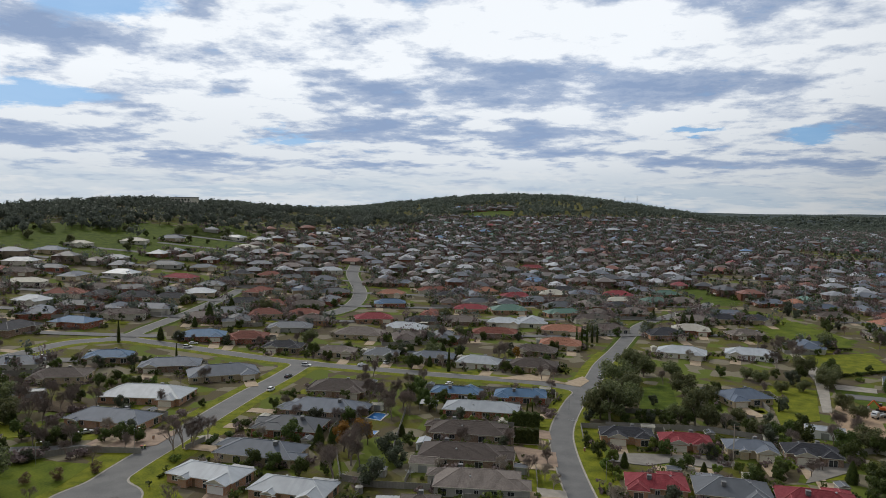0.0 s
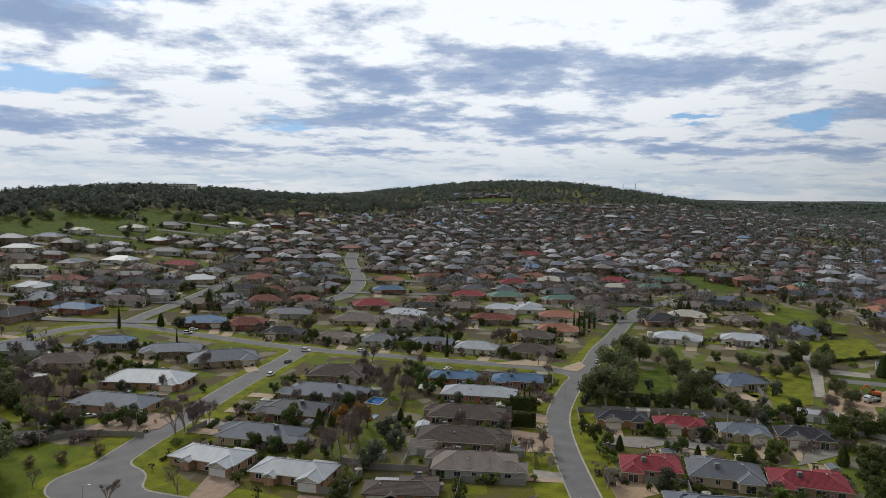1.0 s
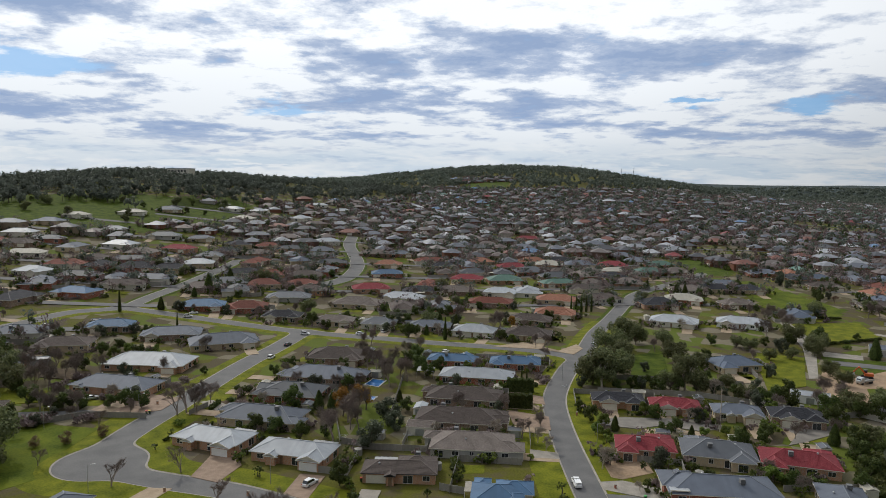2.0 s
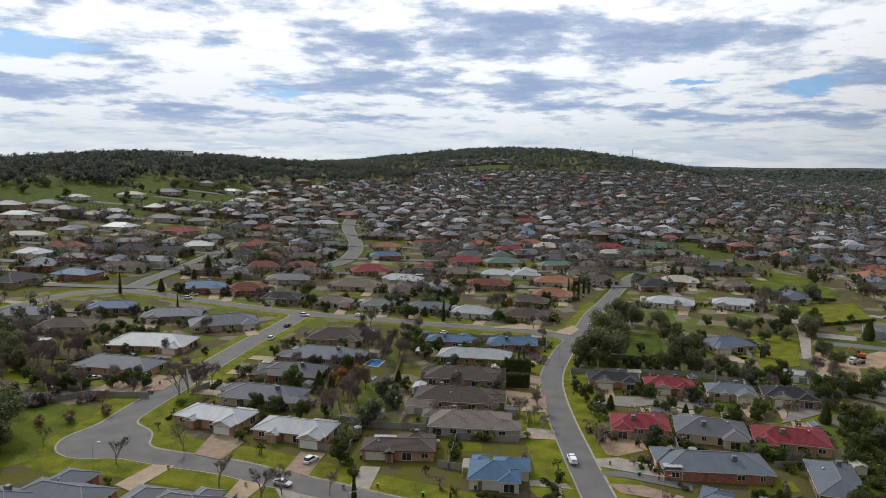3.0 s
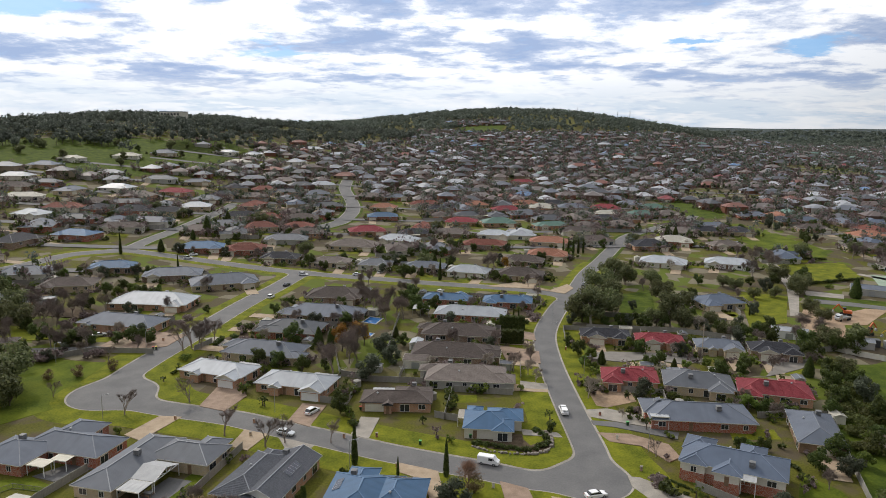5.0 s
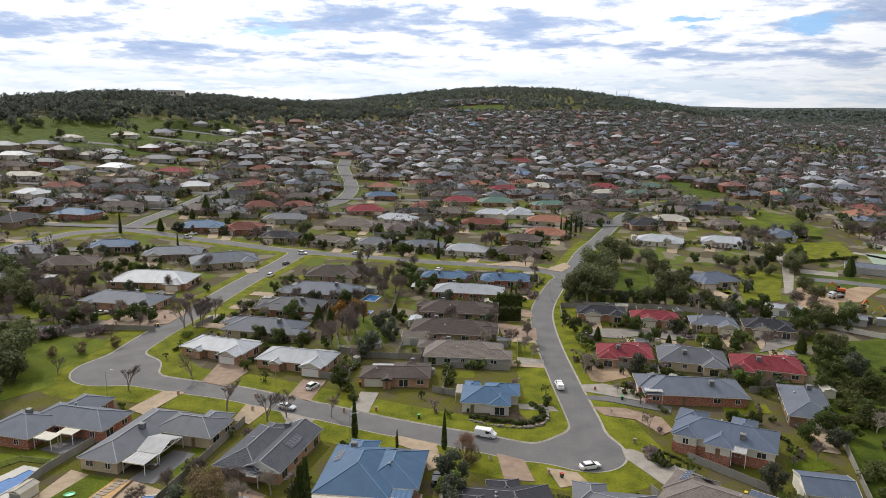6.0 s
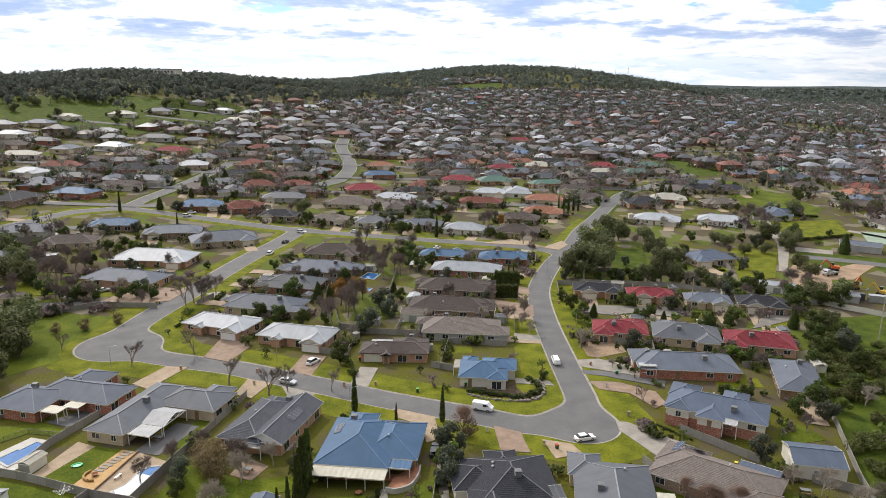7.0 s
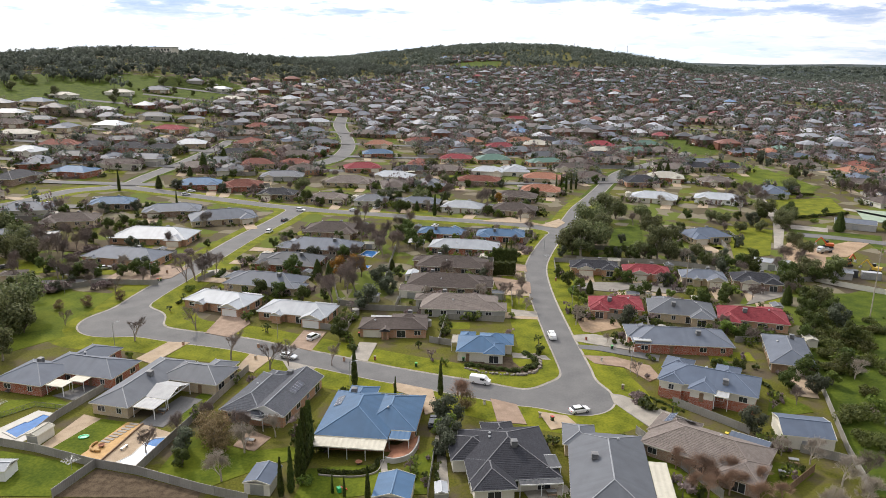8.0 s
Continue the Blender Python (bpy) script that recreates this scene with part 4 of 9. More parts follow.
def spire_tree(name, label, height, radius, leaf, seed, count=700, size=0.4, power=0.75):
    rng = random.Random(seed)
    tree = thing(name, label, "tree")
    tb = Build()
    tb.tube((0, 0, -0.4), (0, 0, height * 0.9), radius * 0.14, radius * 0.03, 6)
    part("trunk", tb, BARK, tree)
    b = Build()
    for k in range(count):
        h = rng.random() ** 1.15
        r = radius * (1 - h) ** power * (0.55 + 0.45 * min(1, h * 7)) * rng.uniform(0.6, 1.08)
        a = rng.uniform(0, 6.28)
        p = Vector((math.cos(a) * r, math.sin(a) * r, 0.15 + h * height))
        n = Vector((math.cos(a), math.sin(a), rng.uniform(-0.2, 0.6))).normalized()
        s = Vector((-math.sin(a), math.cos(a), rng.uniform(-0.5, 0.5))).normalized()
        u = n.cross(s)
        w, g = size * rng.uniform(0.5, 1.1), size * rng.uniform(0.8, 1.6)
        b.poly([p - s * w / 2 - u * g / 2, p + s * w / 2 - u * g / 2, p + n * 0.1 + s * w * 0.3 + u * g / 2, p + n * 0.1 - s * w * 0.3 + u * g / 2])
    part("crown", b, leaf, tree)
    return tree


def shrub(name, label, w, h, leaf, seed, count=220, size=0.3, long=1.0):
    r2 = random.Random(seed)
    cs = [Vector((r2.uniform(-0.5, 0.5) * w * long, r2.uniform(-0.5, 0.5) * w, h * r2.uniform(0.35, 0.65))) for _ in range(int(6 * long))]
    b = leaves(cs, [w * r2.uniform(0.28, 0.42) for _ in cs], count, size, r2, h / w * 0.9)
    for k in range(5):
        a = r2.uniform(0, 6.28)
        b.tube((0, 0, -0.2), (math.cos(a) * w * 0.3, math.sin(a) * w * 0.3, h * 0.6), 0.05, 0.02, 4, 1)
    return tagged(part(name, b, [leaf, BARK]), label, "shrub")

# ---- near houses ----
WHITEDOOR = WHITE


def plan(L, D, form):
    """Eave rectangles of a usual single-storey house of that length and depth."""
    a, b = L / 2, D / 2
    if form == 0:
        return [(-a, -b + 1.6, a, b), (a - 7.0, -b - 1.0, a - 0.3, 1.5, "gl", 2.7), (-a + 3.5, -b + 0.3, -a + 6.8, 0.5, "gl", 2.5)]
    if form == 1:
        return [(-a, -b + 1.2, a, b), (-a + 0.4, -b - 1.4, -a + 7.4, 2.0, "hip", 2.7), (a - 6, 0.5, a - 0.4, b + 2.5, "hip", 2.7)]
    if form == 2:
        return [(-a, -b, a, b), (a - 8.5, -b - 2.2, a - 1.5, 1.0, "hip", 2.7), (-a + 1, 0.0, -a + 7.5, b + 2.0, "hip", 2.7)]
    if form == 3:
        return [(-a, -b + 2, a, b), (-a + 2.2, -b, -a + 8.6, 1.0, "gl", 2.7), (a - 6.6, -b + 0.6, a - 0.2, 1.0, "hip", 2.7)]
    return [(-a, -b, a, b)]


FRONTS = []


def home(label, x, y, L, D, yaw, roof, wall, form=0, trim=None, door=None, cooler=True, simple=False, **kw):
    rects = plan(L, D, form)
    FRONTS.append((x, y, yaw, (rects[1][0] + rects[1][2]) / 2 if form < 4 else L / 2 - 4, (rects[1][1] if form < 4 else -D / 2) + 0.5))
    gi, gs = {0: (1, "S"), 1: (1, "S"), 2: (1, "S"), 3: (1, "S")}.get(form, (0, "S"))
    gar = [(gi, gs, 0 if form < 4 else L / 2 - 4, 4.8, door or TRIM)]
    drs = [(0, "S", -1.0 if form < 4 else 0)]
    cool = [(L * 0.12, D * 0.22)] if cooler else []
    return house(label, x, y, yaw, rects, roof, wall, trim, garage=gar, doors=[] if simple else drs, coolers=cool, vents=[] if simple else [(-L * 0.22, D * 0.1)],
                 simple=simple, **kw)


PAIR = "matching pale-roofed houses"
for hx, hy, yw, lab in ((-65.4, 192.1, -17.9, "pale zinc-roofed brick house with white garage door and gabled porch"),
                        (-41.0, 183.4, -13.4, "pale zinc-roofed orange brick house with a car on its drive")):
    house(lab, hx, hy, yw, [(-10.6, -4.2, 10.6, 6.6), (3.6, -6.6, 10.2, 2, "gl", 2.71), (-5.8, -5.8, -2.2, 0, "gl", 2.55)], "zinc", BRICK_ORANGE, WHITE,
          garage=[(1, "S", 0, 4.8, WHITE)], doors=[(0, "S", -1.6)], vents=[(-3, 3.4)], group=PAIR, wall2=TRIM,
          patios=[(2, 6.4, 9, 8.6, 2.3, PATIO, "N")])
house("brown-tiled brick house with cream garage door and small gabled porch", -12.3, 174.0, -0.8,
      [(-9.3, -5, 9.3, 3.5), (-1, -2, 9.0, 6.5), (-3.4, -6.4, -0.6, 0, "gl", 2.55)], "brown", BRICK_ORANGE, DARKTRIM,
      garage=[(0, "S", -5.6, 4.8, TRIM)], doors=[(2, "S", 0)], coolers=[(4.2, 3.4)], vents=[(-5, -2)], patios=[(-7, 3.4, -1.2, 6, 2.4, PATIO, "N")])
house("blue sheet-roofed cream house on a corner garden", 10.8, 160.3, -5.1,
      [(-6, -6.6, 6, 4.5), (-0.5, -1, 8.4, 6.6), (0.8, -7.4, 6.2, 0), (-5.6, 2, -1.5, 7)], "blue", RENDER, TRIM,
      garage=[(1, "E", 0, 4.8, TRIM)], doors=[(0, "S", -3)], patios=[(-7.6, 0, -5.8, 5, 2.4, CONCRETE, "S")])
house("long grey-roofed red brick house with roof skylights", 63.3, 165.2, -5.0,
      [(-12.8, -5.6, 12.8, 7.0), (-13.6, -1, -5, 8.2)], "slate", BRICK_RED, TRIM, doors=[(0, "S", -3)], coolers=[(4.2, -1.6)], vents=[(-4, 1.5)],
      solar=[("W", -9.6, 3.6, 2, 1)], patios=[(-12.6, -5.2, -8.2, -3.4, 3.35, STEEL, "S")], garage=[(1, "W", 0, 4.8, TRIM)])
house("blue-grey roofed split-level house with brick base and bay window", 60.8, 136.8, -26.9,
      [(-10.5, -5.2, 10.5, 6.2), (-10.8, 1.5, -4.2, 9.0), (-3.6, -7.4, 2.2, 2.0), (0.5, 2, 6, 9.5), (-10, -5.9, -4.6, 2)], "slateblue", RENDER, TRIM,
      coolers=[(3.6, -3.0)], vents=[(-1, 1)], doors=[(2, "S", 0)], base=1.5, plinth=(BRICK_RED, 0.75), patios=[(1.9, -7.8, 4.8, -5.0, 2.5, PATIO, "S")], garage=[(1, "W", 0, 4.8, TRIM)])
house("blue sheet-roofed brick house with cream verandah roof and deck", -13.2, 121.6, -6.0,
      [(-9.6, -9.3, 4.8, 9.9), (-2.0, -5.6, 9.8, 9.7), (-7.2, 4.0, -0.8, 12.6)], "blue", BRICK_ORANGE, TRIM, pitch=22,
      coolers=[(-5.2, 6.6)], vents=[(3.4, -0.6)], doors=[(0, "S", 1)], solar=[("W", -7.6, 3.4, 4, 1), ("N", 3.4, 7.4, 6, 1)],
      patios=[(-9.4, -12.8, 4.8, -9.35, 2.45, CREAM, "S"), (4.9, -8.7, 8.9, -5.7, 2.5, ROOF["blue"], "S")])
house("charcoal-tiled house with light hip caps and a shaded patio", 12.6, 107.2, 5.7,
      [(-7.8, -8.4, 8.6, 9.6), (-10.2, -1.5, -1.0, 7.6), (-7.6, -11.2, 0.2, -1.0), (-3.0, 4, 3.5, 12)], "charcoal", RENDER, WHITE, pitch=24,
      coolers=[(1.2, -2.0)], vents=[(-2.6, 2), (-2.4, 3.2)], doors=[(0, "N", 2)], garage=[(3, "N", 0, 4.8, DARKTRIM)],
      patios=[(0.8, -9.8, 8.5, -7.4, 2.5, DARKTRIM, "S"), (6.2, -6.4, 8.9, -2.4, 3.5, DARKTRIM, "S")])
house("grey sheet-roofed house with cream patio cover", 31.6, 104.6, -8.0,
      [(-7.6, -17, 6.6, 10.5), (-8.6, 5, -2.2, 13.4)], "grey", BRICK_CREAM, TRIM, coolers=[(-3.2, -2.0)], vents=[(1.5, 4.6)], doors=[(0, "E", 6)],
      garage=[(1, "N", 0, 4.8, TRIM)], patios=[(6.7, -10.5, 9.9, 1.5, 2.55, CREAM, "B")])
house("brown-tiled house with solar panels behind a bare tree", 51.2, 110.8, -36.0,
      [(-11, -6.5, 11, 6.5), (-11.5, -1, -3, 8.0), (4, -8.5, 11.5, 0)], "taupe", BRICK_BROWN, TRIM, doors=[(0, "N", 0)],
      solar=[("W", -8.6, 4.5, 4, 1), ("N", -6.0, 5.6, 4, 1)], vents=[(2, 1)], patios=[(2, 6.4, 9.5, 9.2, 2.4, ROOF["slateblue"], "N")])
house("dark-tiled orange brick house with a gabled side wing", -36.0, 130.6, -14.5,
      [(-6.8, -9.6, 3.0, 9.4), (-1.0, -9.0, 7.6, 11.0, "gable", 2.75), (-5.4, 3, 1, 11)], "slate_tile", BRICK_ORANGE, WHITE, pitch=24,
      coolers=[(0.6, 8.2)], vents=[(-3, 0)], doors=[(0, "S", 1)], garage=[(1, "N", 0, 4.8, TRIM)], solar=[("E", 5.2, 2.0, 5, 1)],
      patios=[(-1.0, -11.0, 4.0, -9.0, 2.5, DARKTRIM, "S")])
patio_home = house("grey sheet-roofed cream brick house with white patio roof", -60.0, 134.5, -14.0,
      [(-10.3, -11.9, -0.8, 12.6), (-4.0, 2.2, 11.0, 12.3), (3.0, 6, 9.5, 15)], "grey", BRICK_CREAM, TRIM, coolers=[(-4.2, 0.5)], vents=[(2.5, 8.5)],
      doors=[(1, "S", 3)], garage=[(2, "N", 0, 4.8, TRIM)], patios=[(-0.7, -10.6, 4.4, -6.4, 2.45, PATIO, "B")])
house("grey sheet-roofed red brick house with white pergolas", -83.0, 143.4, -14.0,
      [(-14.0, -11.4, -1.0, 0.5), (-9.0, -4.2, 11.3, 6.4), (-7.0, 0, 2.0, 12.0)], "slate", BRICK_RED, TRIM, coolers=[(-7.8, -3.6)], vents=[(-2, 3.6)],
      doors=[(1, "S", 4)], garage=[(2, "N", 0, 4.8, TRIM)], patios=[(-1.0, -10.0, 3.4, -7.0, 2.45, CREAM, "B"), (2.0, -6.8, 6.0, -4.1, 2.5, CREAM, "S")])



def gabled_patio(home, x0, y0, x1, y1, z, rise):
    """An open gabled patio cover off a house, its gable end filled with fanned struts."""
    ym = (y0 + y1) / 2
    b = Build()
    for ya, yb in ((y0, ym), (ym, y1)):
        za, zb = (z, z + rise) if ya == y0 else (z + rise, z)
        skin(b, [[(x, ya, za), (x, yb, zb), (x, yb, zb + 0.06), (x, ya, za + 0.06)] for x in np.linspace(x0, x1, 9)])
    cover = part("patio_roof", b, PATIO, home)
    for k in range(7):
        a = math.pi * k / 6
        ex, ez = ym - math.cos(a) * (y1 - y0) / 2, math.sin(a)
        t = Build()
        t.beam((x1, ym, z), (x1, ex, z + (rise * (1 - abs(ex - ym) / ((y1 - y0) / 2)) if 0 < k < 6 else 0.0)), 0.09)
        part("strut", t, WHITE, cover)
    for yy in (y0, y1):
        t = Build()
        t.beam((x1, yy, z), (x1, ym, z + rise), 0.07, 0.18)
        part("barge_board", t, WHITE, cover)
        t = Build()
        t.box(x1 - 0.12, yy - 0.06, -0.6, x1, yy + 0.06, z)
        part("post", t, WHITE, cover)


gabled_patio(patio_home, -0.8, -6.2, 4.6, 1.8, 2.5, 1.25)

for args in (
    ("grey-roofed red brick house behind dense garden trees", -170.0, 262.0, 20, 13, 14, "slate", BRICK_RED, 3),
    ("slate sheet-roofed brick house with a gabled double garage", -114.6, 240.0, 29, 15, -12, "slate", BRICK_ORANGE, 0),
    ("pale zinc-roofed long brick house with white verandah", -116, 271.2, 32, 16, -3, "zinc", BRICK_ORANGE, 2),
    ("grey sheet-roofed house with hipped wings", -125.5, 315.6, 26, 15, 14, "slate", BRICK_BROWN, 3),
    ("slate-roofed brick house with rooftop solar panels", -99.4, 307, 29, 16, 24, "slate", BRICK_CREAM, 2),
    ("bright blue sheet-roofed house by the street", -156.6, 323.1, 21, 14, 16, "blue", BRICK_BROWN, 3),
    ("brown-tiled cream brick family house", -159.9, 289.9, 22, 14, 10, "brown", BRICK_CREAM, 1),
    ("taupe-tiled long house with pale rendered walls", 6.7, 191.4, 13.5, 24, 85, "taupe", RENDER_GREY, 1),
    ("dark brown-tiled long brick house", 3.6, 212.0, 13.5, 28, 83, "brown", BRICK_BROWN, 3),
    ("dark brown-tiled house with a hipped roof", 5.2, 234.0, 12.5, 26, 82, "brown", BRICK_BROWN, 1),
    ("pale sheet-roofed brick house with garden pergola", 9.4, 259.0, 11.5, 27, 81, "zinc", BRICK_RED, 4),
    ("blue sheet-roofed red brick house", 0.7, 282.0, 20, 11, 171.9, "blue", BRICK_RED, 3),
    ("blue sheet-roofed house beside the corner", 25.1, 279.0, 20, 11, 171.9, "blue", BRICK_RED, 1),
    ("slate-roofed house with a rooftop skylight", -56.8, 211.5, 13.5, 26, -102, "slate", BRICK_CREAM, 1),
    ("charcoal sheet-roofed red brick house", -53.9, 235.6, 14.5, 23, -98, "charcoal_sheet", BRICK_RED, 3),
    ("grey-roofed house with bare trees in front", -46.3, 256.8, 14.5, 28, -99, "slate", BRICK_BROWN, 2),
    ("brown-tiled house on the street corner", -45.7, 284.8, 23, 15, -4, "brown", BRICK_BROWN, 2),
    ("grey-tiled cream brick house with a garage", -59.2, 354.9, 20, 13, -2, "taupe", BRICK_CREAM, 0),
    ("pale grey-roofed house with double garage", -36.1, 350, 17, 14, -4, "grey", RENDER, 0),
    ("slate-roofed house behind a dark cypress", -10.9, 345.4, 21, 13, -6, "slate", BRICK_BROWN, 3),
    ("pale sheet-roofed verandah house", 10.9, 336.4, 20, 13, -14, "zinc", RENDER, 4),
    ("brown-tiled house with twin garage doors", 35.6, 330.8, 22, 14, -13, "brown", BRICK_CREAM, 2),
    ("charcoal-tiled brick house with two hipped wings", 54.5, 232.0, 17, 11, -6.9, "charcoal", BRICK_ORANGE, 3),
    ("crimson-tiled orange brick house", 71.5, 227.0, 16, 11, -9.8, "red", BRICK_ORANGE, 3),
    ("slate-roofed cream brick house", 89.2, 221.5, 15, 11, -10.5, "slate", BRICK_CREAM, 0),
    ("charcoal-tiled brick house beside the paddock", 106.0, 218.0, 16, 12, -14, "charcoal", BRICK_BROWN, 3),
    ("crimson-tiled brick house with pale patio roof", 52.8, 192.5, 16, 11.5, 169.6, "red", BRICK_ORANGE, 1),
    ("grey sheet-roofed house behind trimmed shrubs", 71.0, 188.5, 19, 13, 167, "grey", BRICK_CREAM, 2),
    ("crimson-tiled long brick house", 90.0, 183.5, 19, 12.5, 163, "red", BRICK_ORANGE, 1),
    ("grey-roofed timber house by the back fence", 88.2, 157.4, 10.5, 20, -17, "slate", TIMBER, 4),
    ("slate-roofed house among tall gum trees", 111.3, 281.6, 19, 14, 10, "slateblue", BRICK_CREAM, 1),
    ("pale-roofed house with a green wall", 114.2, 366.6, 24, 14, -20, "zinc", RENDER, 2),
    ("white-roofed white house with gabled wings", 148.0, 364.0, 25, 15, -22, "zinc", WHITE, 3),
    ("cream-roofed red brick house", 139.7, 431.1, 22, 15, -14, "cream", BRICK_RED, 2),
    ("taupe-tiled brown brick house", 166.6, 418, 20, 14, 5, "taupe", BRICK_BROWN, 3),
    ("terracotta-tiled cream brick house", 55.6, 384, 22, 14, -10, "terracotta", BRICK_CREAM, 2),
    ("rust-tiled long brown brick house", 22, 412, 26, 14, -8, "rust", BRICK_BROWN, 1),
    ("brown-tiled house with brick walls", 40.0, 365.0, 22, 14, -14, "brown", BRICK_BROWN, 3),
    ("blue sheet-roofed red brick house", -133.1, 376.5, 24, 14, 14, "blue", BRICK_RED, 2),
    ("terracotta-tiled two-tone brick house", -110, 378, 22, 16, 8, "rust", BRICK_RED, 1),
    ("charcoal-tiled house with brown brick walls", -87.1, 362.4, 20, 14, 0, "charcoal", BRICK_BROWN, 3),
    ("taupe-tiled long low house", -54.1, 405, 28, 16, -4, "taupe", BRICK_CREAM, 2),
):
    home(*args)

# landmark houses of the further streets: roof, place
WALL_OF = {"cream": RENDER, "zinc": RENDER, "slate": BRICK_CREAM, "grey": RENDER_GREY, "slateblue": BRICK_CREAM, "red": BRICK_ORANGE, "rust": BRICK_BROWN, "terracotta": BRICK_CREAM,
           "blue": BRICK_RED, "green": BRICK_ORANGE, "taupe": BRICK_CREAM, "charcoal": BRICK_BROWN, "brown": BRICK_BROWN}
SPOTS = (("cream", -327, 616), ("cream", -296, 655), ("slate", -276, 690), ("zinc", -233, 744), ("zinc", -207, 757), ("slateblue", -331, 581), ("zinc", -326, 533), ("cream", -286, 472),
         ("zinc", -254, 427), ("slate", -270, 504), ("zinc", -247, 527), ("grey", -234, 574), ("slate", -206, 580), ("cream", -206, 698), ("zinc", -161, 748), ("zinc", -166, 867),
         ("zinc", -132, 847), ("zinc", -112, 632), ("red", -206, 534), ("rust", -142, 514), ("terracotta", -50, 547), ("blue", -47, 508), ("red", -52, 452), ("zinc", -30, 424))
MORE = (("rust", -16, 474), ("red", 10, 497), ("green", 36, 495), ("green", 72, 484), ("zinc", 30, 446), ("zinc", 48, 450), ("terracotta", 62, 424), ("grey", -95, 411), ("slate", -157, 412),
        ("blue", -206, 386), ("charcoal", -226, 364), ("slate", -178, 388), ("charcoal", -198, 337), ("zinc", 132, 484), ("red", 127, 568), ("green", 270, 555), ("brown", 252, 485),
        ("terracotta", 275, 460), ("red", 46, 555), ("red", 76, 729))
for k, (c, x, y) in enumerate(SPOTS + MORE):
    word = {"cream": "cream-roofed", "zinc": "pale zinc-roofed", "slate": "slate sheet-roofed", "slateblue": "blue-grey roofed", "grey": "grey sheet-roofed", "charcoal": "charcoal-tiled"}.get(c, c + "-roofed")
    if kerb_dist(x, y) > 10:
        home("%s house %s" % (word, "on the hill slope" if y > 560 or x < -220 else "in the middle distance"), x, y, 21 + k % 4 * 1.5, 14 + k % 3, (-8, 6, 14, -14, 82)[k % 5], c, WALL_OF[c], k % 4, simple=True)

# ---- sheds ----
shed("small blue-grey gabled garden shed with pale walls", -30.3, 100.5, -8, 5.0, 6.2, 2.3, "slateblue", RENDER)
shed("blue sheet-roofed cream garden shed", -7.1, 96.8, -5, 6.5, 7.3, 2.6, "blue", TRIM)
shed("slate-blue roofed cream steel garage", 73.0, 118.4, -12, 9.8, 9.4, 2.9, "slateblue", RENDER)
shed("pale garden shed with white roof", -78.6, 102.6, 0, 6.2, 4.2, 2.2, "zinc", WHITE)
shed("pale steel garden shed against the fence", -77.4, 115.2, -14, 2.9, 4.6, 2.1, "cream", TRIM)
shed("small white shed beside the side path", 0.9, 97.2, 3, 2.3, 3.4, 2.1, "zinc", WHITE)
shed("cream garden shed with tiled roof", -8.5, 205.0, -8, 8.0, 6.5, 2.6, "taupe", RENDER)
shed("narrow white steel garden shed", -9.5, 222.0, -8, 4.0, 6.0, 2.4, "zinc", WHITE)

# ---- suburb beyond ----
rng = random.Random(11)
HOMES = [(o.matrix_basis.translation.x, o.matrix_basis.translation.y) for o in scene.objects if o.name.split(".")[0] == "house"]
TAKEN = np.array(HOMES)

GRID = kerb_dist(*np.meshgrid(np.arange(-300, 300, 3.0), np.arange(60, 760, 3.0)))


def kerb_near(x, y):
    """kerb_dist from a table, for single places."""
    i, j = int((x + 300) / 3.0 + 0.5), int((y - 60) / 3.0 + 0.5)
    return float(GRID[j, i]) if 0 <= i < GRID.shape[1] and 0 <= j < GRID.shape[0] else 99.0


FIELD = [((184, 600), 26), ((200, 565), 26), ((210, 520), 26), ((218, 475), 24), ((222, 440), 26), ((218, 400), 26), ((190, 415), 20), ((205, 355), 34), ((170, 300), 40),
         ((150, 265), 40), ((110, 255), 35), ((165, 215), 55), ((140, 160), 45), ((120, 120), 40), ((85, 300), 34), ((215, 320), 30), ((210, 250), 40)]
SLOPE = [((-300, 610), 42), ((-335, 640), 40), ((-250, 690), 40), ((-290, 725), 45), ((-370, 600), 40), ((60, 1330), 50), ((250, 660), 40), ((470, 900), 60)]


def open_land(x, y):
    return any(math.hypot(x - a, y - b) < r for (a, b), r in FIELD)


def wooded(x, y):
    z = gz(x, y)
    if math.hypot(x - 60, y - 1430) < 70 or math.hypot(x + 258, y - 745) < 40 or math.hypot(x + 390, y - 1012) < 38 or math.hypot(x + 372, y - 975) < 26:
        return False
    if x < -60 and y < 1500:
        return z > (38 if x < -230 else 43)
    line = 44 + 14 * min(1.0, max(0.0, (x + 180) / 180))
    return z > (line if x < 330 else min(line, 70 - min(24, (x - 330) * 0.16))) or math.hypot(x, y) > 2500


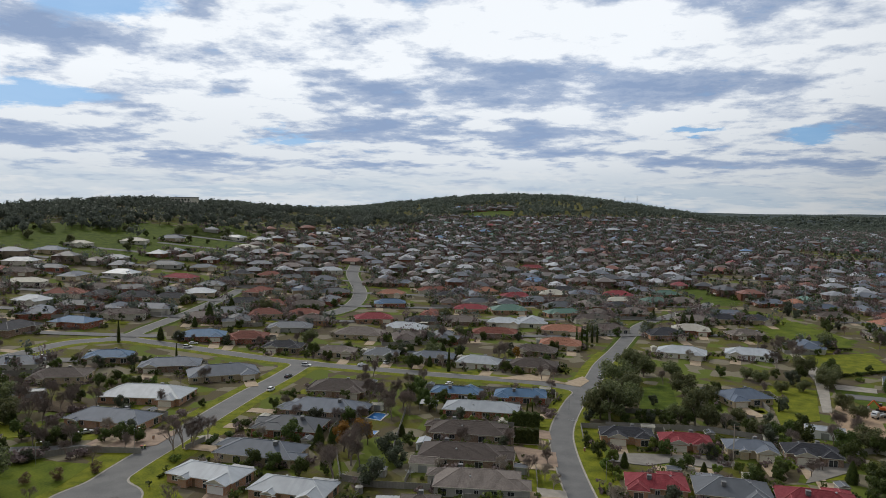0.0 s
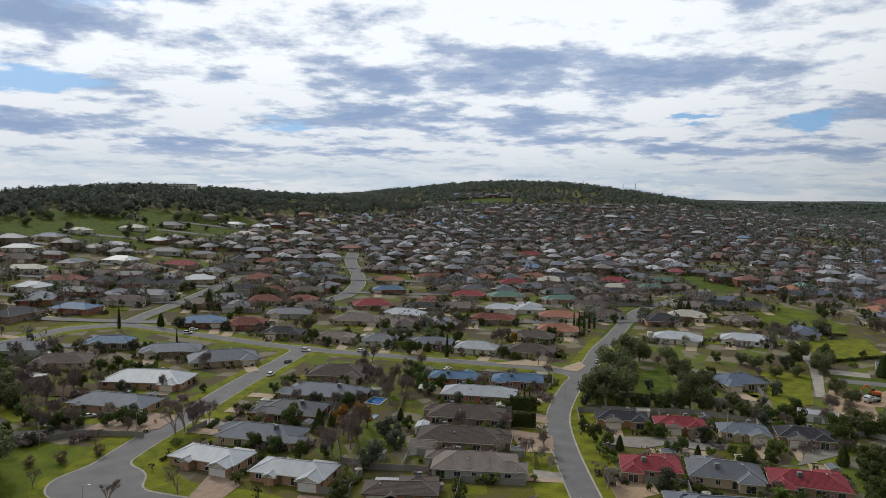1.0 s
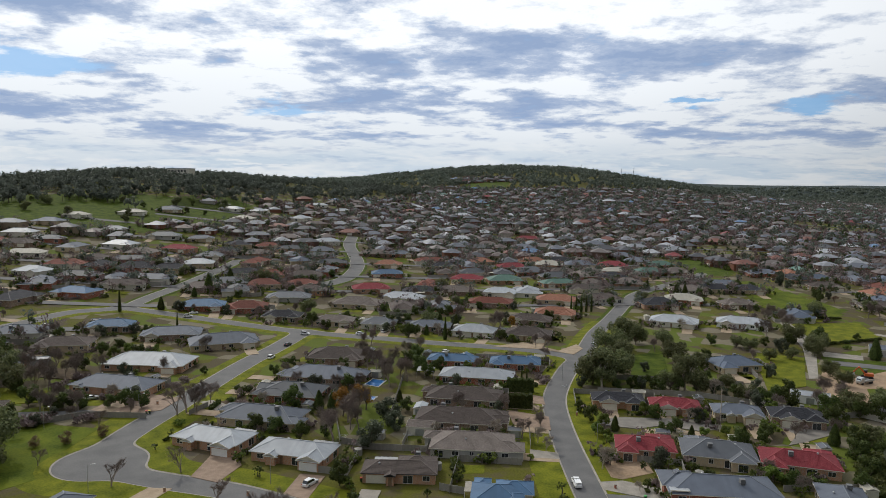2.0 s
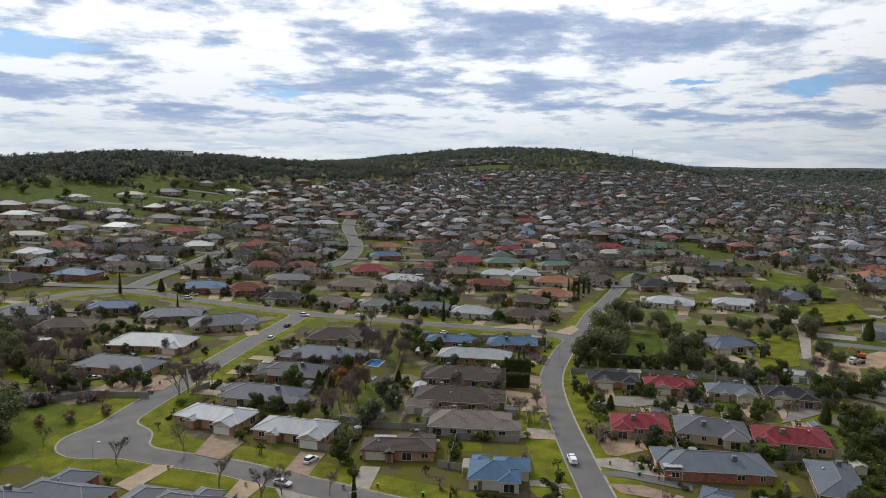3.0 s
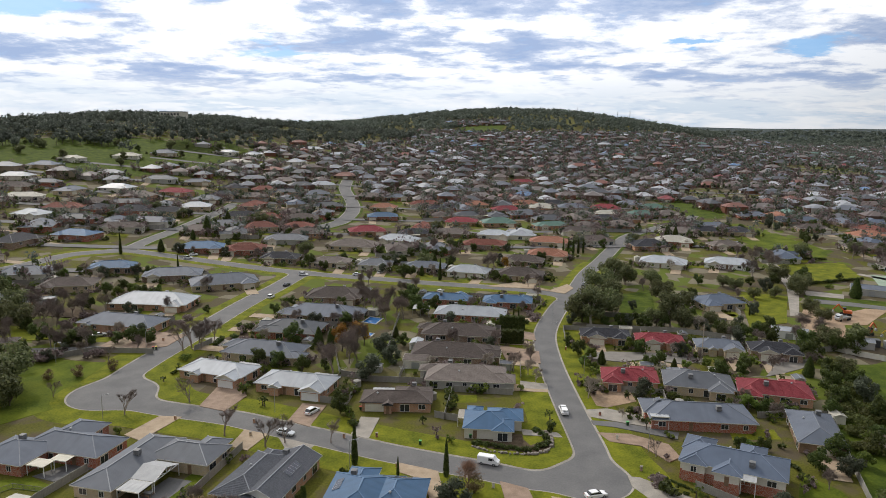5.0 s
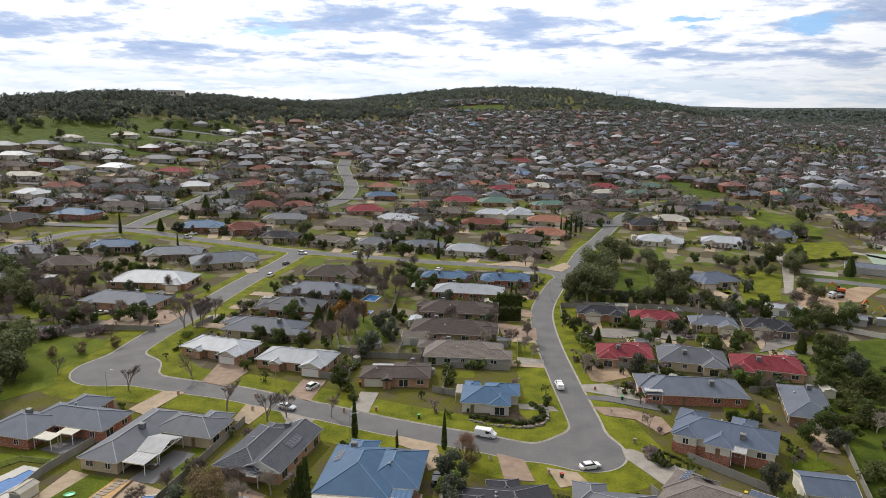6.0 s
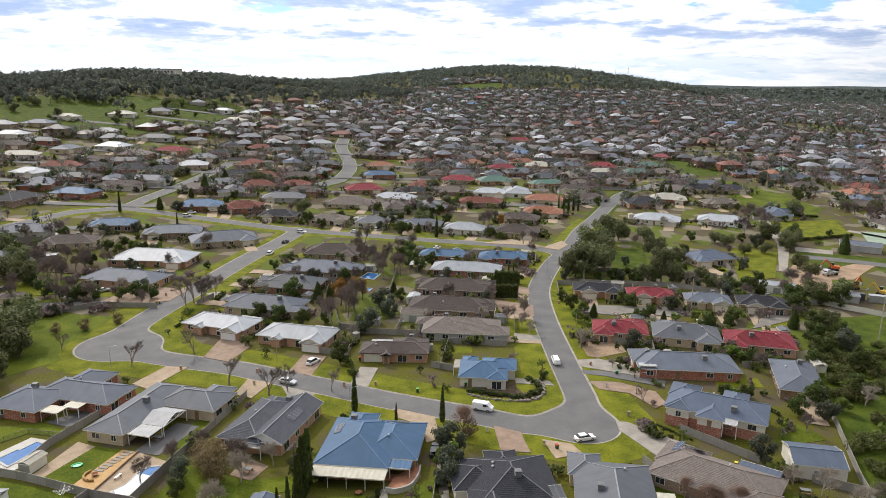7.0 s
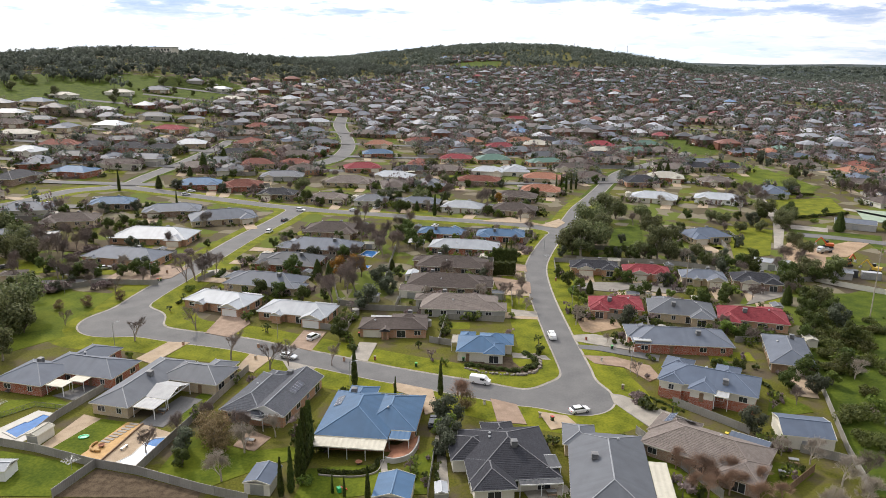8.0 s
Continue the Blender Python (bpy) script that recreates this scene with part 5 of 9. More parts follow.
def lots():
    """House lots along gently winding streets, nearest first."""
    out = []
    for row in range(0, 74):
        v = 300 + row * 26.0 + (6 if row % 2 else 0)
        for k in range(-64, 65):
            u = k * 21.5 + rng.uniform(-2.5, 2.5) + (11 if row % 4 > 1 else 0)
            x = u + 26 * math.sin(v / 210.0)
            y = v + 24 * math.sin(u / 150.0 + 0.8) + 0.05 * u + rng.uniform(-3.5, 3.5)
            if abs(x) > 0.74 * y + 40 or y < 150 or row >= 48 and x < 330:
                continue
            if y < 385 and -135 < x < 175:
                continue
            if open_land(x, y) or wooded(x, y) or any(math.hypot(x - a, y - b) < r for (a, b), r in SLOPE):
                continue
            if np.hypot(TAKEN[:, 0] - x, TAKEN[:, 1] - y).min() < 24 or kerb_near(x, y) < 11:
                continue
            if gz(x, y) > 36 and rng.random() < 0.25 and x < -60:
                continue
            out.append((x, y, rng.choice((-6, 4, 0, 10, 84, -80, 175)) + rng.uniform(-7, 7) + math.degrees(math.atan(24 / 150.0 * math.cos(u / 150.0 + 0.8)))))
    for k in range(40):   # side of the left foreground
        x, y = -185 - 24 * (k % 6) + rng.uniform(-3, 3), 190 + 29 * (k // 6) + rng.uniform(-3, 3)
        if abs(x) < 0.74 * y + 40 and y < 300 and kerb_near(x, y) > 11 and np.hypot(TAKEN[:, 0] - x, TAKEN[:, 1] - y).min() > 24:
            out.append((x, y, rng.choice((-10, 12, 80))))
    out.sort(key=lambda p: math.hypot(p[0], p[1]))
    return out


LOTS = lots()
COLOURS = ["charcoal"] * 7 + ["charcoal_sheet"] * 4 + ["slate"] * 5 + ["grey"] * 3 + ["brown"] * 7 + ["taupe"] * 5 + ["zinc"] * 2 + ["cream"] * 1 + ["rust"] * 2 + \
          ["terracotta"] * 1 + ["red"] * 1 + ["green"] * 1 + ["slateblue"] * 3
GREYS = ["slate"] * 4 + ["charcoal_sheet"] * 7 + ["grey"] * 3 + ["charcoal"] * 7 + ["slateblue"] * 2 + ["taupe"] * 2 + ["brown"] * 5 + ["zinc", "blue", "rust"]
WORDS = {"charcoal": "charcoal-tiled", "charcoal_sheet": "dark sheet-roofed", "slate": "slate sheet-roofed", "grey": "grey sheet-roofed", "brown": "brown-tiled",
         "taupe": "taupe-tiled", "zinc": "pale zinc-roofed", "cream": "cream-roofed", "rust": "rust-red tiled", "terracotta": "terracotta-tiled", "red": "red-tiled",
         "green": "green sheet-roofed", "blue": "blue sheet-roofed", "slateblue": "blue-grey roofed"}
WALLS = [(BRICK_ORANGE, "orange brick"), (BRICK_CREAM, "cream brick"), (BRICK_BROWN, "brown brick"), (BRICK_RED, "red brick"), (RENDER, "pale rendered")]
MODELS, ROOFS = {}, {}
NEAR_LOTS = 145
for i, (x, y, yaw) in enumerate(LOTS[:NEAR_LOTS]):
    form, wi = rng.randrange(4), rng.randrange(5)
    colour = rng.choice(GREYS if x < 25 and y < 560 else COLOURS)
    if (form, wi) not in MODELS:
        L, D = 19 + form * 1.5 + wi * 0.8, 14 + ((form + wi) % 3) * 1.2
        back = [(-3.2, D / 2 - 0.5, 3.0, D / 2 + 2.8, 2.35, PATIO if wi % 2 else CREAM, "N")] if (form + wi) % 3 == 0 else ()
        h = home("%s %s suburban house" % (WORDS[colour], WALLS[wi][1]), x, y, L, D, yaw, colour, WALLS[wi][0], form, simple=True, patios=back)
        MODELS[(form, wi)] = (h, colour, *FRONTS[-1][3:])
    else:
        src, was, gx, gy = MODELS[(form, wi)]
        FRONTS.append((x, y, yaw, gx, gy))
        h = copy_thing(src, pose(x, y, gz(x, y), 0, 0, yaw))
        for o in h.children:
            n = o.name.split(".")[0]
            if n in ("roof", "roof_wing", "ridge_capping") and colour != was:
                key = (o.data.name, colour)
                if key not in ROOFS:
                    ROOFS[key] = o.data.copy()
                    ROOFS[key].materials[0] = CAP[colour] if n == "ridge_capping" else ROOF[colour]
                o.data = ROOFS[key]
    tagged(h, "%s %s suburban house" % (WORDS[colour], WALLS[wi][1]), group="houses of the suburb")


def far_roofs():
    """Roof paint of the far houses: one colour a house."""
    m, nt, b = principled("far_roofs", 0.6, 0, 0.35)
    g = node(nt, "ShaderNodeNewGeometry")
    stops = [(0.0, (0.056, 0.058, 0.068)), (0.27, (0.105, 0.115, 0.140)), (0.42, (0.105, 0.078, 0.070)), (0.58, (0.135, 0.114, 0.106)), (0.72, (0.22, 0.23, 0.25)),
             (0.86, (0.36, 0.37, 0.39)), (0.92, (0.17, 0.062, 0.042)), (0.95, (0.19, 0.03, 0.035)), (0.965, (0.08, 0.14, 0.115)), (0.985, (0.09, 0.16, 0.27))]
    c = ramp(nt, g.outputs["Random Per Island"], stops, "CONSTANT")
    tc = nt.nodes.new("ShaderNodeTexCoord")
    n = node(nt, "ShaderNodeTexNoise", {"Vector": tc.outputs["Object"], "Scale": 0.3, "Detail": 4.0}).outputs[0]
    k = node(nt, "ShaderNodeVectorMath", {0: c, 3: maths(nt, "MULTIPLY_ADD", n, 0.5, 0.75)}, operation="SCALE")
    nt.links.new(k.outputs[0], b.inputs["Base Color"])
    return m


def far_walls():
    m, nt, b = principled("far_walls", 0.9, 0, 0.2)
    g = node(nt, "ShaderNodeNewGeometry")
    c = ramp(nt, g.outputs["Random Per Island"], [(0.0, (0.22, 0.10, 0.065)), (0.3, (0.27, 0.215, 0.15)), (0.55, (0.14, 0.09, 0.07)), (0.85, (0.40, 0.375, 0.335))], "CONSTANT")
    nt.links.new(c, b.inputs["Base Color"])
    return m


def far_houses():
    """The suburb's far houses: walls, window openings and hipped roofs with wings, one mesh."""
    v, f, m = [], [], []

    def add(M, pts, faces, mi):
        n = len(v)
        v.extend(tuple(M @ Vector(p)) for p in pts)
        for q in faces:
            f.append(tuple(n + i for i in q))
            m.append(mi)

    for x, y, yaw in LOTS[NEAR_LOTS:]:
        M = pose(x, y, gz(x, y), 0, 0, yaw)
        s = rng.uniform(0.7, 1.12)
        L, D = 10.2 * s, 7.0 * rng.uniform(0.9, 1.1)
        ez = 2.7 if rng.random() < 0.85 else 5.4
        roof = []
        wing = rng.uniform(-0.6, 0.6) * L
        pts, fcs = [], []
        for (x0, y0, x1, y1, e) in ((-L, -D, L, D, ez), (wing - 3.6, -D - 2.6, wing + 3.6, 1.0, ez + 0.02)):
            k = len(pts)
            h = min(x1 - x0, y1 - y0) / 2
            rz = e + h * 0.42
            if x1 - x0 >= y1 - y0:
                r0, r1 = (x0 + h, (y0 + y1) / 2), (x1 - h, (y0 + y1) / 2)
                fcs += [(k, k + 1, k + 5, k + 4), (k + 1, k + 2, k + 5), (k + 2, k + 3, k + 4, k + 5), (k + 3, k, k + 4)]
            else:
                r0, r1 = ((x0 + x1) / 2, y0 + h), ((x0 + x1) / 2, y1 - h)
                fcs += [(k, k + 1, k + 4), (k + 1, k + 2, k + 5, k + 4), (k + 2, k + 3, k + 5), (k + 3, k, k + 4, k + 5)]
            pts += [(x0, y0, e), (x1, y0, e), (x1, y1, e), (x0, y1, e), (*r0, rz), (*r1, rz)]
        fcs.append((0, 6, 7))   # keeps wing and main roof one island
        add(M, pts, fcs, 0)
        for (x0, y0, x1, y1) in ((-L + 0.5, -D + 0.5, L - 0.5, D - 0.5), (wing - 3.1, -D - 2.1, wing + 3.1, 0.5)):
            p = [(a, b, c) for c in (-1.5, ez - 0.02) for a, b in ((x0, y0), (x1, y0), (x1, y1), (x0, y1))]
            add(M, p, [(0, 1, 5, 4), (1, 2, 6, 5), (2, 3, 7, 6), (3, 0, 4, 7)], 1)
        for k in range(4):
            wx = -L + 2 + k * (2 * L - 4) / 3.0
            if abs(wx - wing) < 4.2:
                continue
            for yy in (-D + 0.46, D - 0.46):
                p = [(a, b, c) for b in (yy - 0.03, yy + 0.03) for a, c in ((wx - 0.9, 0.9), (wx + 0.9, 0.9), (wx + 0.9, 2.1), (wx - 0.9, 2.1))]
                add(M, p, [(0, 1, 2, 3), (7, 6, 5, 4), (0, 4, 5, 1), (3, 2, 6, 7)], 2)
        p = [(a, -D - 2.14, c) for a, c in ((wing - 2.4, 0.0), (wing + 2.4, 0.0), (wing + 2.4, 2.2), (wing - 2.4, 2.2))] + \
            [(a, -D - 2.09, c) for a, c in ((wing - 2.4, 0.0), (wing + 2.4, 0.0), (wing + 2.4, 2.2), (wing - 2.4, 2.2))]
        add(M, p, [(0, 1, 2, 3), (7, 6, 5, 4), (3, 2, 6, 7)], 3)
    me = bpy.data.meshes.new("far_houses")
    me.from_pydata(v, [], f)
    for q in (far_roofs(), far_walls(), GLASS, TRIM):
        me.materials.append(q)
    me.polygons.foreach_set("material_index", m)
    me.update()
    return tagged(new("far_houses", me), "distant suburb of low hip-roofed houses in grey, brown, red and white", "houses", kind="stuff")


far_houses()

# ---- far streets ----
b = Build()
for row in range(1, 74, 2):
    v = 300 + row * 26.0 + 16
    last = None
    for k in range(-90, 91):
        u = k * 12.0
        x, y = u + 26 * math.sin(v / 210.0), v + 24 * math.sin(u / 150.0 + 0.8) + 0.05 * u
        ok = abs(x) < 0.8 * y and not wooded(x, y) and not open_land(x, y) and not (y < 400 and -150 < x < 190) and not (gz(x, y) > 46 and x < -60)
        if ok and last:
            n = Vector((last[1] - y, x - last[0], 0)).normalized() * 3.4
            q = [(last[0] - n.x, last[1] - n.y), (last[0] + n.x, last[1] + n.y), (x + n.x, y + n.y), (x - n.x, y - n.y)]
            b.poly([(c, d, gz(c, d) + 0.35) for c, d in (q[0], q[3], q[2], q[1])])
        last = (x, y) if ok else None
tagged(part("far_streets", b, ASPHALT), "distant grey asphalt suburban streets", "road", kind="structure")

# ---- driveways of the suburb ----
b = Build()
for x, y, yaw, gx, gy in FRONTS:
    m = pose(x, y, 0, 0, 0, yaw)
    end = 3.0
    while end < 12 and kerb_near(*(m @ Vector((gx, gy - end, 0))).xy) > 0.6:
        end += 0.5
    q = [(m @ Vector(c)).xy for c in ((gx - 2.5, gy - end, 0), (gx + 2.5, gy - end, 0), (gx + 2.5, gy, 0), (gx - 2.5, gy, 0))]
    b.poly([(c[0], c[1], gz(*c) + 0.19) for c in q])
tagged(part("house_driveways", b, SANDY), "pale concrete and sandy driveways before the houses", "driveway", kind="stuff")

# ---- far lawns ----
b = Build()
for i, (x, y, yaw) in enumerate([(hx, hy, -6) for hx, hy in HOMES[14:55]] * 2 + LOTS[:200] + LOTS):
    if rng.random() < 0.6:
        a, r = radians(yaw) + rng.choice((-1.57, -1.57, 0, 1.57, 3.14)), rng.uniform(11, 14)
        cx, cy, w, h = x + math.cos(a) * r, y + math.sin(a) * r, rng.uniform(3, 6.5), rng.uniform(2.5, 4.5)
        if kerb_near(cx, cy) > 6:
            b.poly([(px, py, gz(px, py) + (0.043 if i < 90 else 0.2)) for px, py in ((cx - w, cy - h), (cx + w * 0.9, cy - h * 0.8), (cx + w, cy + h), (cx - w * 0.8, cy + h * 0.9))])
tagged(part("far_lawns", b, LAWN), "bright green lawns scattered between distant houses", "lawn", kind="stuff")

# ---- trees ----
KIND = {
    "gum_a": leafy_tree("gum_tree", "tall dark olive eucalyptus tree with a ragged crown", 13, 5.0, LEAF_GUM, PALEBARK, 1, 3000, 0.5, 0.2, 17, 0.8),
    "gum_b": leafy_tree("gum_tree", "broad dark eucalyptus tree", 11, 6.0, LEAF_GUM, BARK, 2, 3200, 0.5, 0.12, 20, 0.8),
    "dark": leafy_tree("evergreen_tree", "dense dark green garden tree", 6.5, 3.2, LEAF_DARK, BARK, 3, 1600, 0.4, 0.14, 12, 0.9),
    "green": leafy_tree("garden_tree", "rounded bright green garden tree", 5.2, 2.5, LEAF_BRIGHT, BARK, 4, 1300, 0.36, 0.16, 11, 0.9),
    "grey": leafy_tree("olive_tree", "grey-green leafy garden tree", 6.5, 3.4, LEAF_GREY, BARK, 5, 1600, 0.4, 0.14, 13, 0.85),
    "autumn": leafy_tree("autumn_tree", "tree with golden autumn leaves", 8, 2.6, LEAF_AUTUMN, BARK, 6, 1100, 0.36, 0.2, 11, 1.1),
    "russet": leafy_tree("russet_tree", "bushy tree with russet winter leaves", 8, 4.4, LEAF_RUSSET, BARK, 7, 1900, 0.32, 0.14, 15, 0.85),
    "bare_a": bare_tree("bare_tree", "leafless brown winter tree with fine twigs", 8, BARE, 8),
    "bare_b": bare_tree("bare_tree", "small leafless vase-shaped street tree", 6, BARE, 9, 4, 0.45, 0.28),
    "bare_c": bare_tree("bare_tree", "pale-barked leafless garden tree", 8, PALEBARK, 10, 5, 0.6, 0.24),
    "cypress": spire_tree("cypress", "slim dark pencil cypress", 8.5, 0.75, LEAF_DARK, 11),
    "conifer": spire_tree("conifer", "dense dark conical conifer", 8.0, 2.6, LEAF_DARK, 12, 1400, 0.55, 0.6),
    "bare_d": bare_tree("bare_tree", "broad leafless tree with red-brown winter twigs", 8, BROWNTWIG, 17, 5, 0.75, 0.20, 6, 0.014, 1.7),
    "bush": shrub("bush", "large rounded olive-green bush on the grass bank", 4.6, 3.4, LEAF_OLIVE, 18, 1100, 0.36),
    "shrub": shrub("shrub", "rounded dark green garden shrub", 1.6, 1.3, LEAF_DARK, 13),
    "shrub_b": shrub("shrub", "bright green garden shrub", 1.8, 1.4, LEAF_BRIGHT, 14),
    "shrub_c": shrub("shrub", "grey-brown winter garden shrub", 1.8, 1.2, TWIGS, 15),
}
PLACED = set()


def plant(kind, x, y, size=1.0, turn=None):
    src = KIND[kind]
    m = pose(x, y, gz(x, y) - 0.05, 0, 0, rng.uniform(0, 360) if turn is None else turn)
    if kind not in PLACED:
        PLACED.add(kind)
        src.scale = (size,) * 3
        src.matrix_basis = m @ Matrix.Diagonal((size, size, size, 1))
        return src
    o = copy_thing(src, m)
    o.scale = (size,) * 3
    return o


def clumps(name, places, heights, spreads, quads, size, mat, label, seed):
    """Many far trees in one mesh: each an uneven heap of leaf sprays on a trunk."""
    r = np.random.default_rng(seed)
    n = len(places)
    p = np.asarray(places, float)
    z = terrain(p[:, 0], p[:, 1])
    h, s = np.asarray(heights)[:, None], np.asarray(spreads)[:, None]
    # each crown is a heap of a few rounded lobes; sprays face outwards from their lobe
    lobes = 6
    lc = r.normal(size=(n, lobes, 3))
    lc /= np.linalg.norm(lc, axis=-1, keepdims=True)
    lc *= r.uniform(0.25, 0.72, (n, lobes, 1))
    lr = r.uniform(0.30, 0.52, (n, lobes))
    pick = r.integers(0, lobes, (n, quads))
    row = np.arange(n)[:, None]
    o = r.normal(size=(n, quads, 3))
    o /= np.linalg.norm(o, axis=-1, keepdims=True)
    u = lc[row, pick] + o * (lr[row, pick] * r.uniform(0.7, 1.0, (n, quads)))[..., None]
    c = np.stack([p[:, :1] + u[..., 0] * s, p[:, 1:2] + u[..., 1] * s, z[:, None] + h * (0.58 + 0.40 * u[..., 2])], -1)
    o = o + r.normal(size=o.shape) * 0.35
    a = np.cross(o, r.normal(size=o.shape))
    a /= np.linalg.norm(a, axis=-1, keepdims=True) + 1e-6
    b2 = np.cross(o, a)
    b2 /= np.linalg.norm(b2, axis=-1, keepdims=True) + 1e-6
    k = size * r.uniform(0.5, 1.2, (n, quads, 1))
    q = np.stack([c - a * k - b2 * k * 0.8, c + a * k * 0.8 - b2 * k, c + a * k + b2 * k * 0.9, c - a * k * 0.9 + b2 * k], 2).reshape(-1, 3)
    f = np.arange(len(q)).reshape(-1, 4)
    t = np.stack([p[:, 0], p[:, 1], z], -1)
    tv = np.concatenate([t + [-0.25, 0, -0.5], t + [0.25, 0.1, -0.5], t + [0, 0.3, 0] + np.stack([0 * z, 0 * z, h[:, 0] * 0.7], -1)])
    tf = np.stack([np.arange(n), np.arange(n) + n, np.arange(n) + 2 * n], -1) + len(q)
    me = bpy.data.meshes.new(name)
    me.from_pydata(np.concatenate([q, tv]).tolist(), [], f.tolist() + tf.tolist())
    me.materials.append(mat)
    me.materials.append(BARK)
    me.polygons.foreach_set("material_index", [0] * len(f) + [1] * len(tf))
    me.update()
    return tagged(new(name, me), label, "trees", kind="stuff")


def hill_woods():
    pts = []
    for _ in range(60000):
        x, y = rng.uniform(-1300, 1500), rng.uniform(450, 2300)
        if abs(x) < 0.75 * y + 60 and wooded(x, y) and math.hypot(x, y) < 2500:
            if any(math.hypot(x - a, y - b) < r for (a, b), r in SLOPE) or rng.random() < 0.62 * smooth(-0.1, 0.5, math.sin(x / 37.0 + 1.7 * math.sin(y / 61.0)) * math.sin(y / 53.0 + x / 90.0) + (0.35 if gz(x, y) < 46 else 0.0)):
                continue
            pts.append((x, y))
    near = [p for p in pts if math.hypot(*p) < 1250][:2300]
    far = [p for p in pts if math.hypot(*p) >= 1250][:6500]
    for pts, quads, size, seed in ((near, 110, 0.75, 3), (far, 36, 1.3, 4)):
        h = [rng.uniform(8, 16) for _ in pts]
        clumps("hill_woodland", pts, h, [a * rng.uniform(0.36, 0.55) for a in h], quads, size, LEAF_BUSH_HAZED, "dark olive eucalyptus woodland on the hilltops", seed)


hill_woods()


def suburb_trees():
    dark, bare, gums = [], [], []
    for x, y, yaw in LOTS:
        d = math.hypot(x, y)
        for k in range(11 if d > 500 else 12):
            a, r = rng.uniform(0, 6.28), rng.uniform(9.5, 16)
            p = (x + math.cos(a) * r, y + math.sin(a) * r)
            if kerb_near(*p) < 1.5:
                continue
            (dark if rng.random() < 0.24 else gums if rng.random() < 0.25 else bare).append(p)
    for _ in range(7000):
        d, a = rng.uniform(1000, 2500), rng.uniform(-0.62, 0.68)
        p = (math.sin(a) * d, math.cos(a) * d)
        if not wooded(*p):
            (gums if rng.random() < 0.7 else dark).append(p)
    for _ in range(1500):
        d, a = rng.uniform(480, 1400), rng.uniform(0.22, 0.66)
        p = (math.sin(a) * d, math.cos(a) * d)
        if not open_land(*p) and np.hypot(LX - p[0], LY - p[1]).min() > 9:
            (bare if rng.random() < 0.45 else dark).append(p)
    for pts, nm, mat, lab, lo, hi in ((dark, "far_garden_trees", LEAF_FAR_HAZED, "distant dark evergreen garden trees", 3, 8),
                                      (bare, "far_bare_trees", TWIGS, "distant brown leafless winter trees", 5, 10),
                                      (gums, "far_gum_trees", LEAF_BUSH_HAZED, "distant olive gum trees between houses", 6, 12)):
        fine = nm == "far_bare_trees"
        for lot, quads, size in (([p for p in pts if math.hypot(*p) < 800], 46 if fine else 38, 0.36 if fine else 0.52), ([p for p in pts if math.hypot(*p) >= 800], 16, 0.8 if fine else 1.0)):
            h = [rng.uniform(lo, hi) for _ in lot]
            clumps(nm, lot, h, [q * rng.uniform(0.34, 0.5) for q in h], quads, size, mat, lab, 5)


LX, LY = np.array([p[0] for p in LOTS]), np.array([p[1] for p in LOTS])
suburb_trees()


def far_woods():
    pts = []
    for _ in range(6000):
        d, a = 2300 * (1 + rng.random() ** 1.3 * 0.42), rng.uniform(-0.75, 0.75)
        pts.append((math.sin(a) * d, math.cos(a) * d))
    clumps("far_woods", pts, [rng.uniform(7, 13) for _ in pts], [rng.uniform(7, 14) for _ in pts], 16, 3.4, LEAF_BUSH_HAZED, "far dark bushland on the horizon", 7)


far_woods()

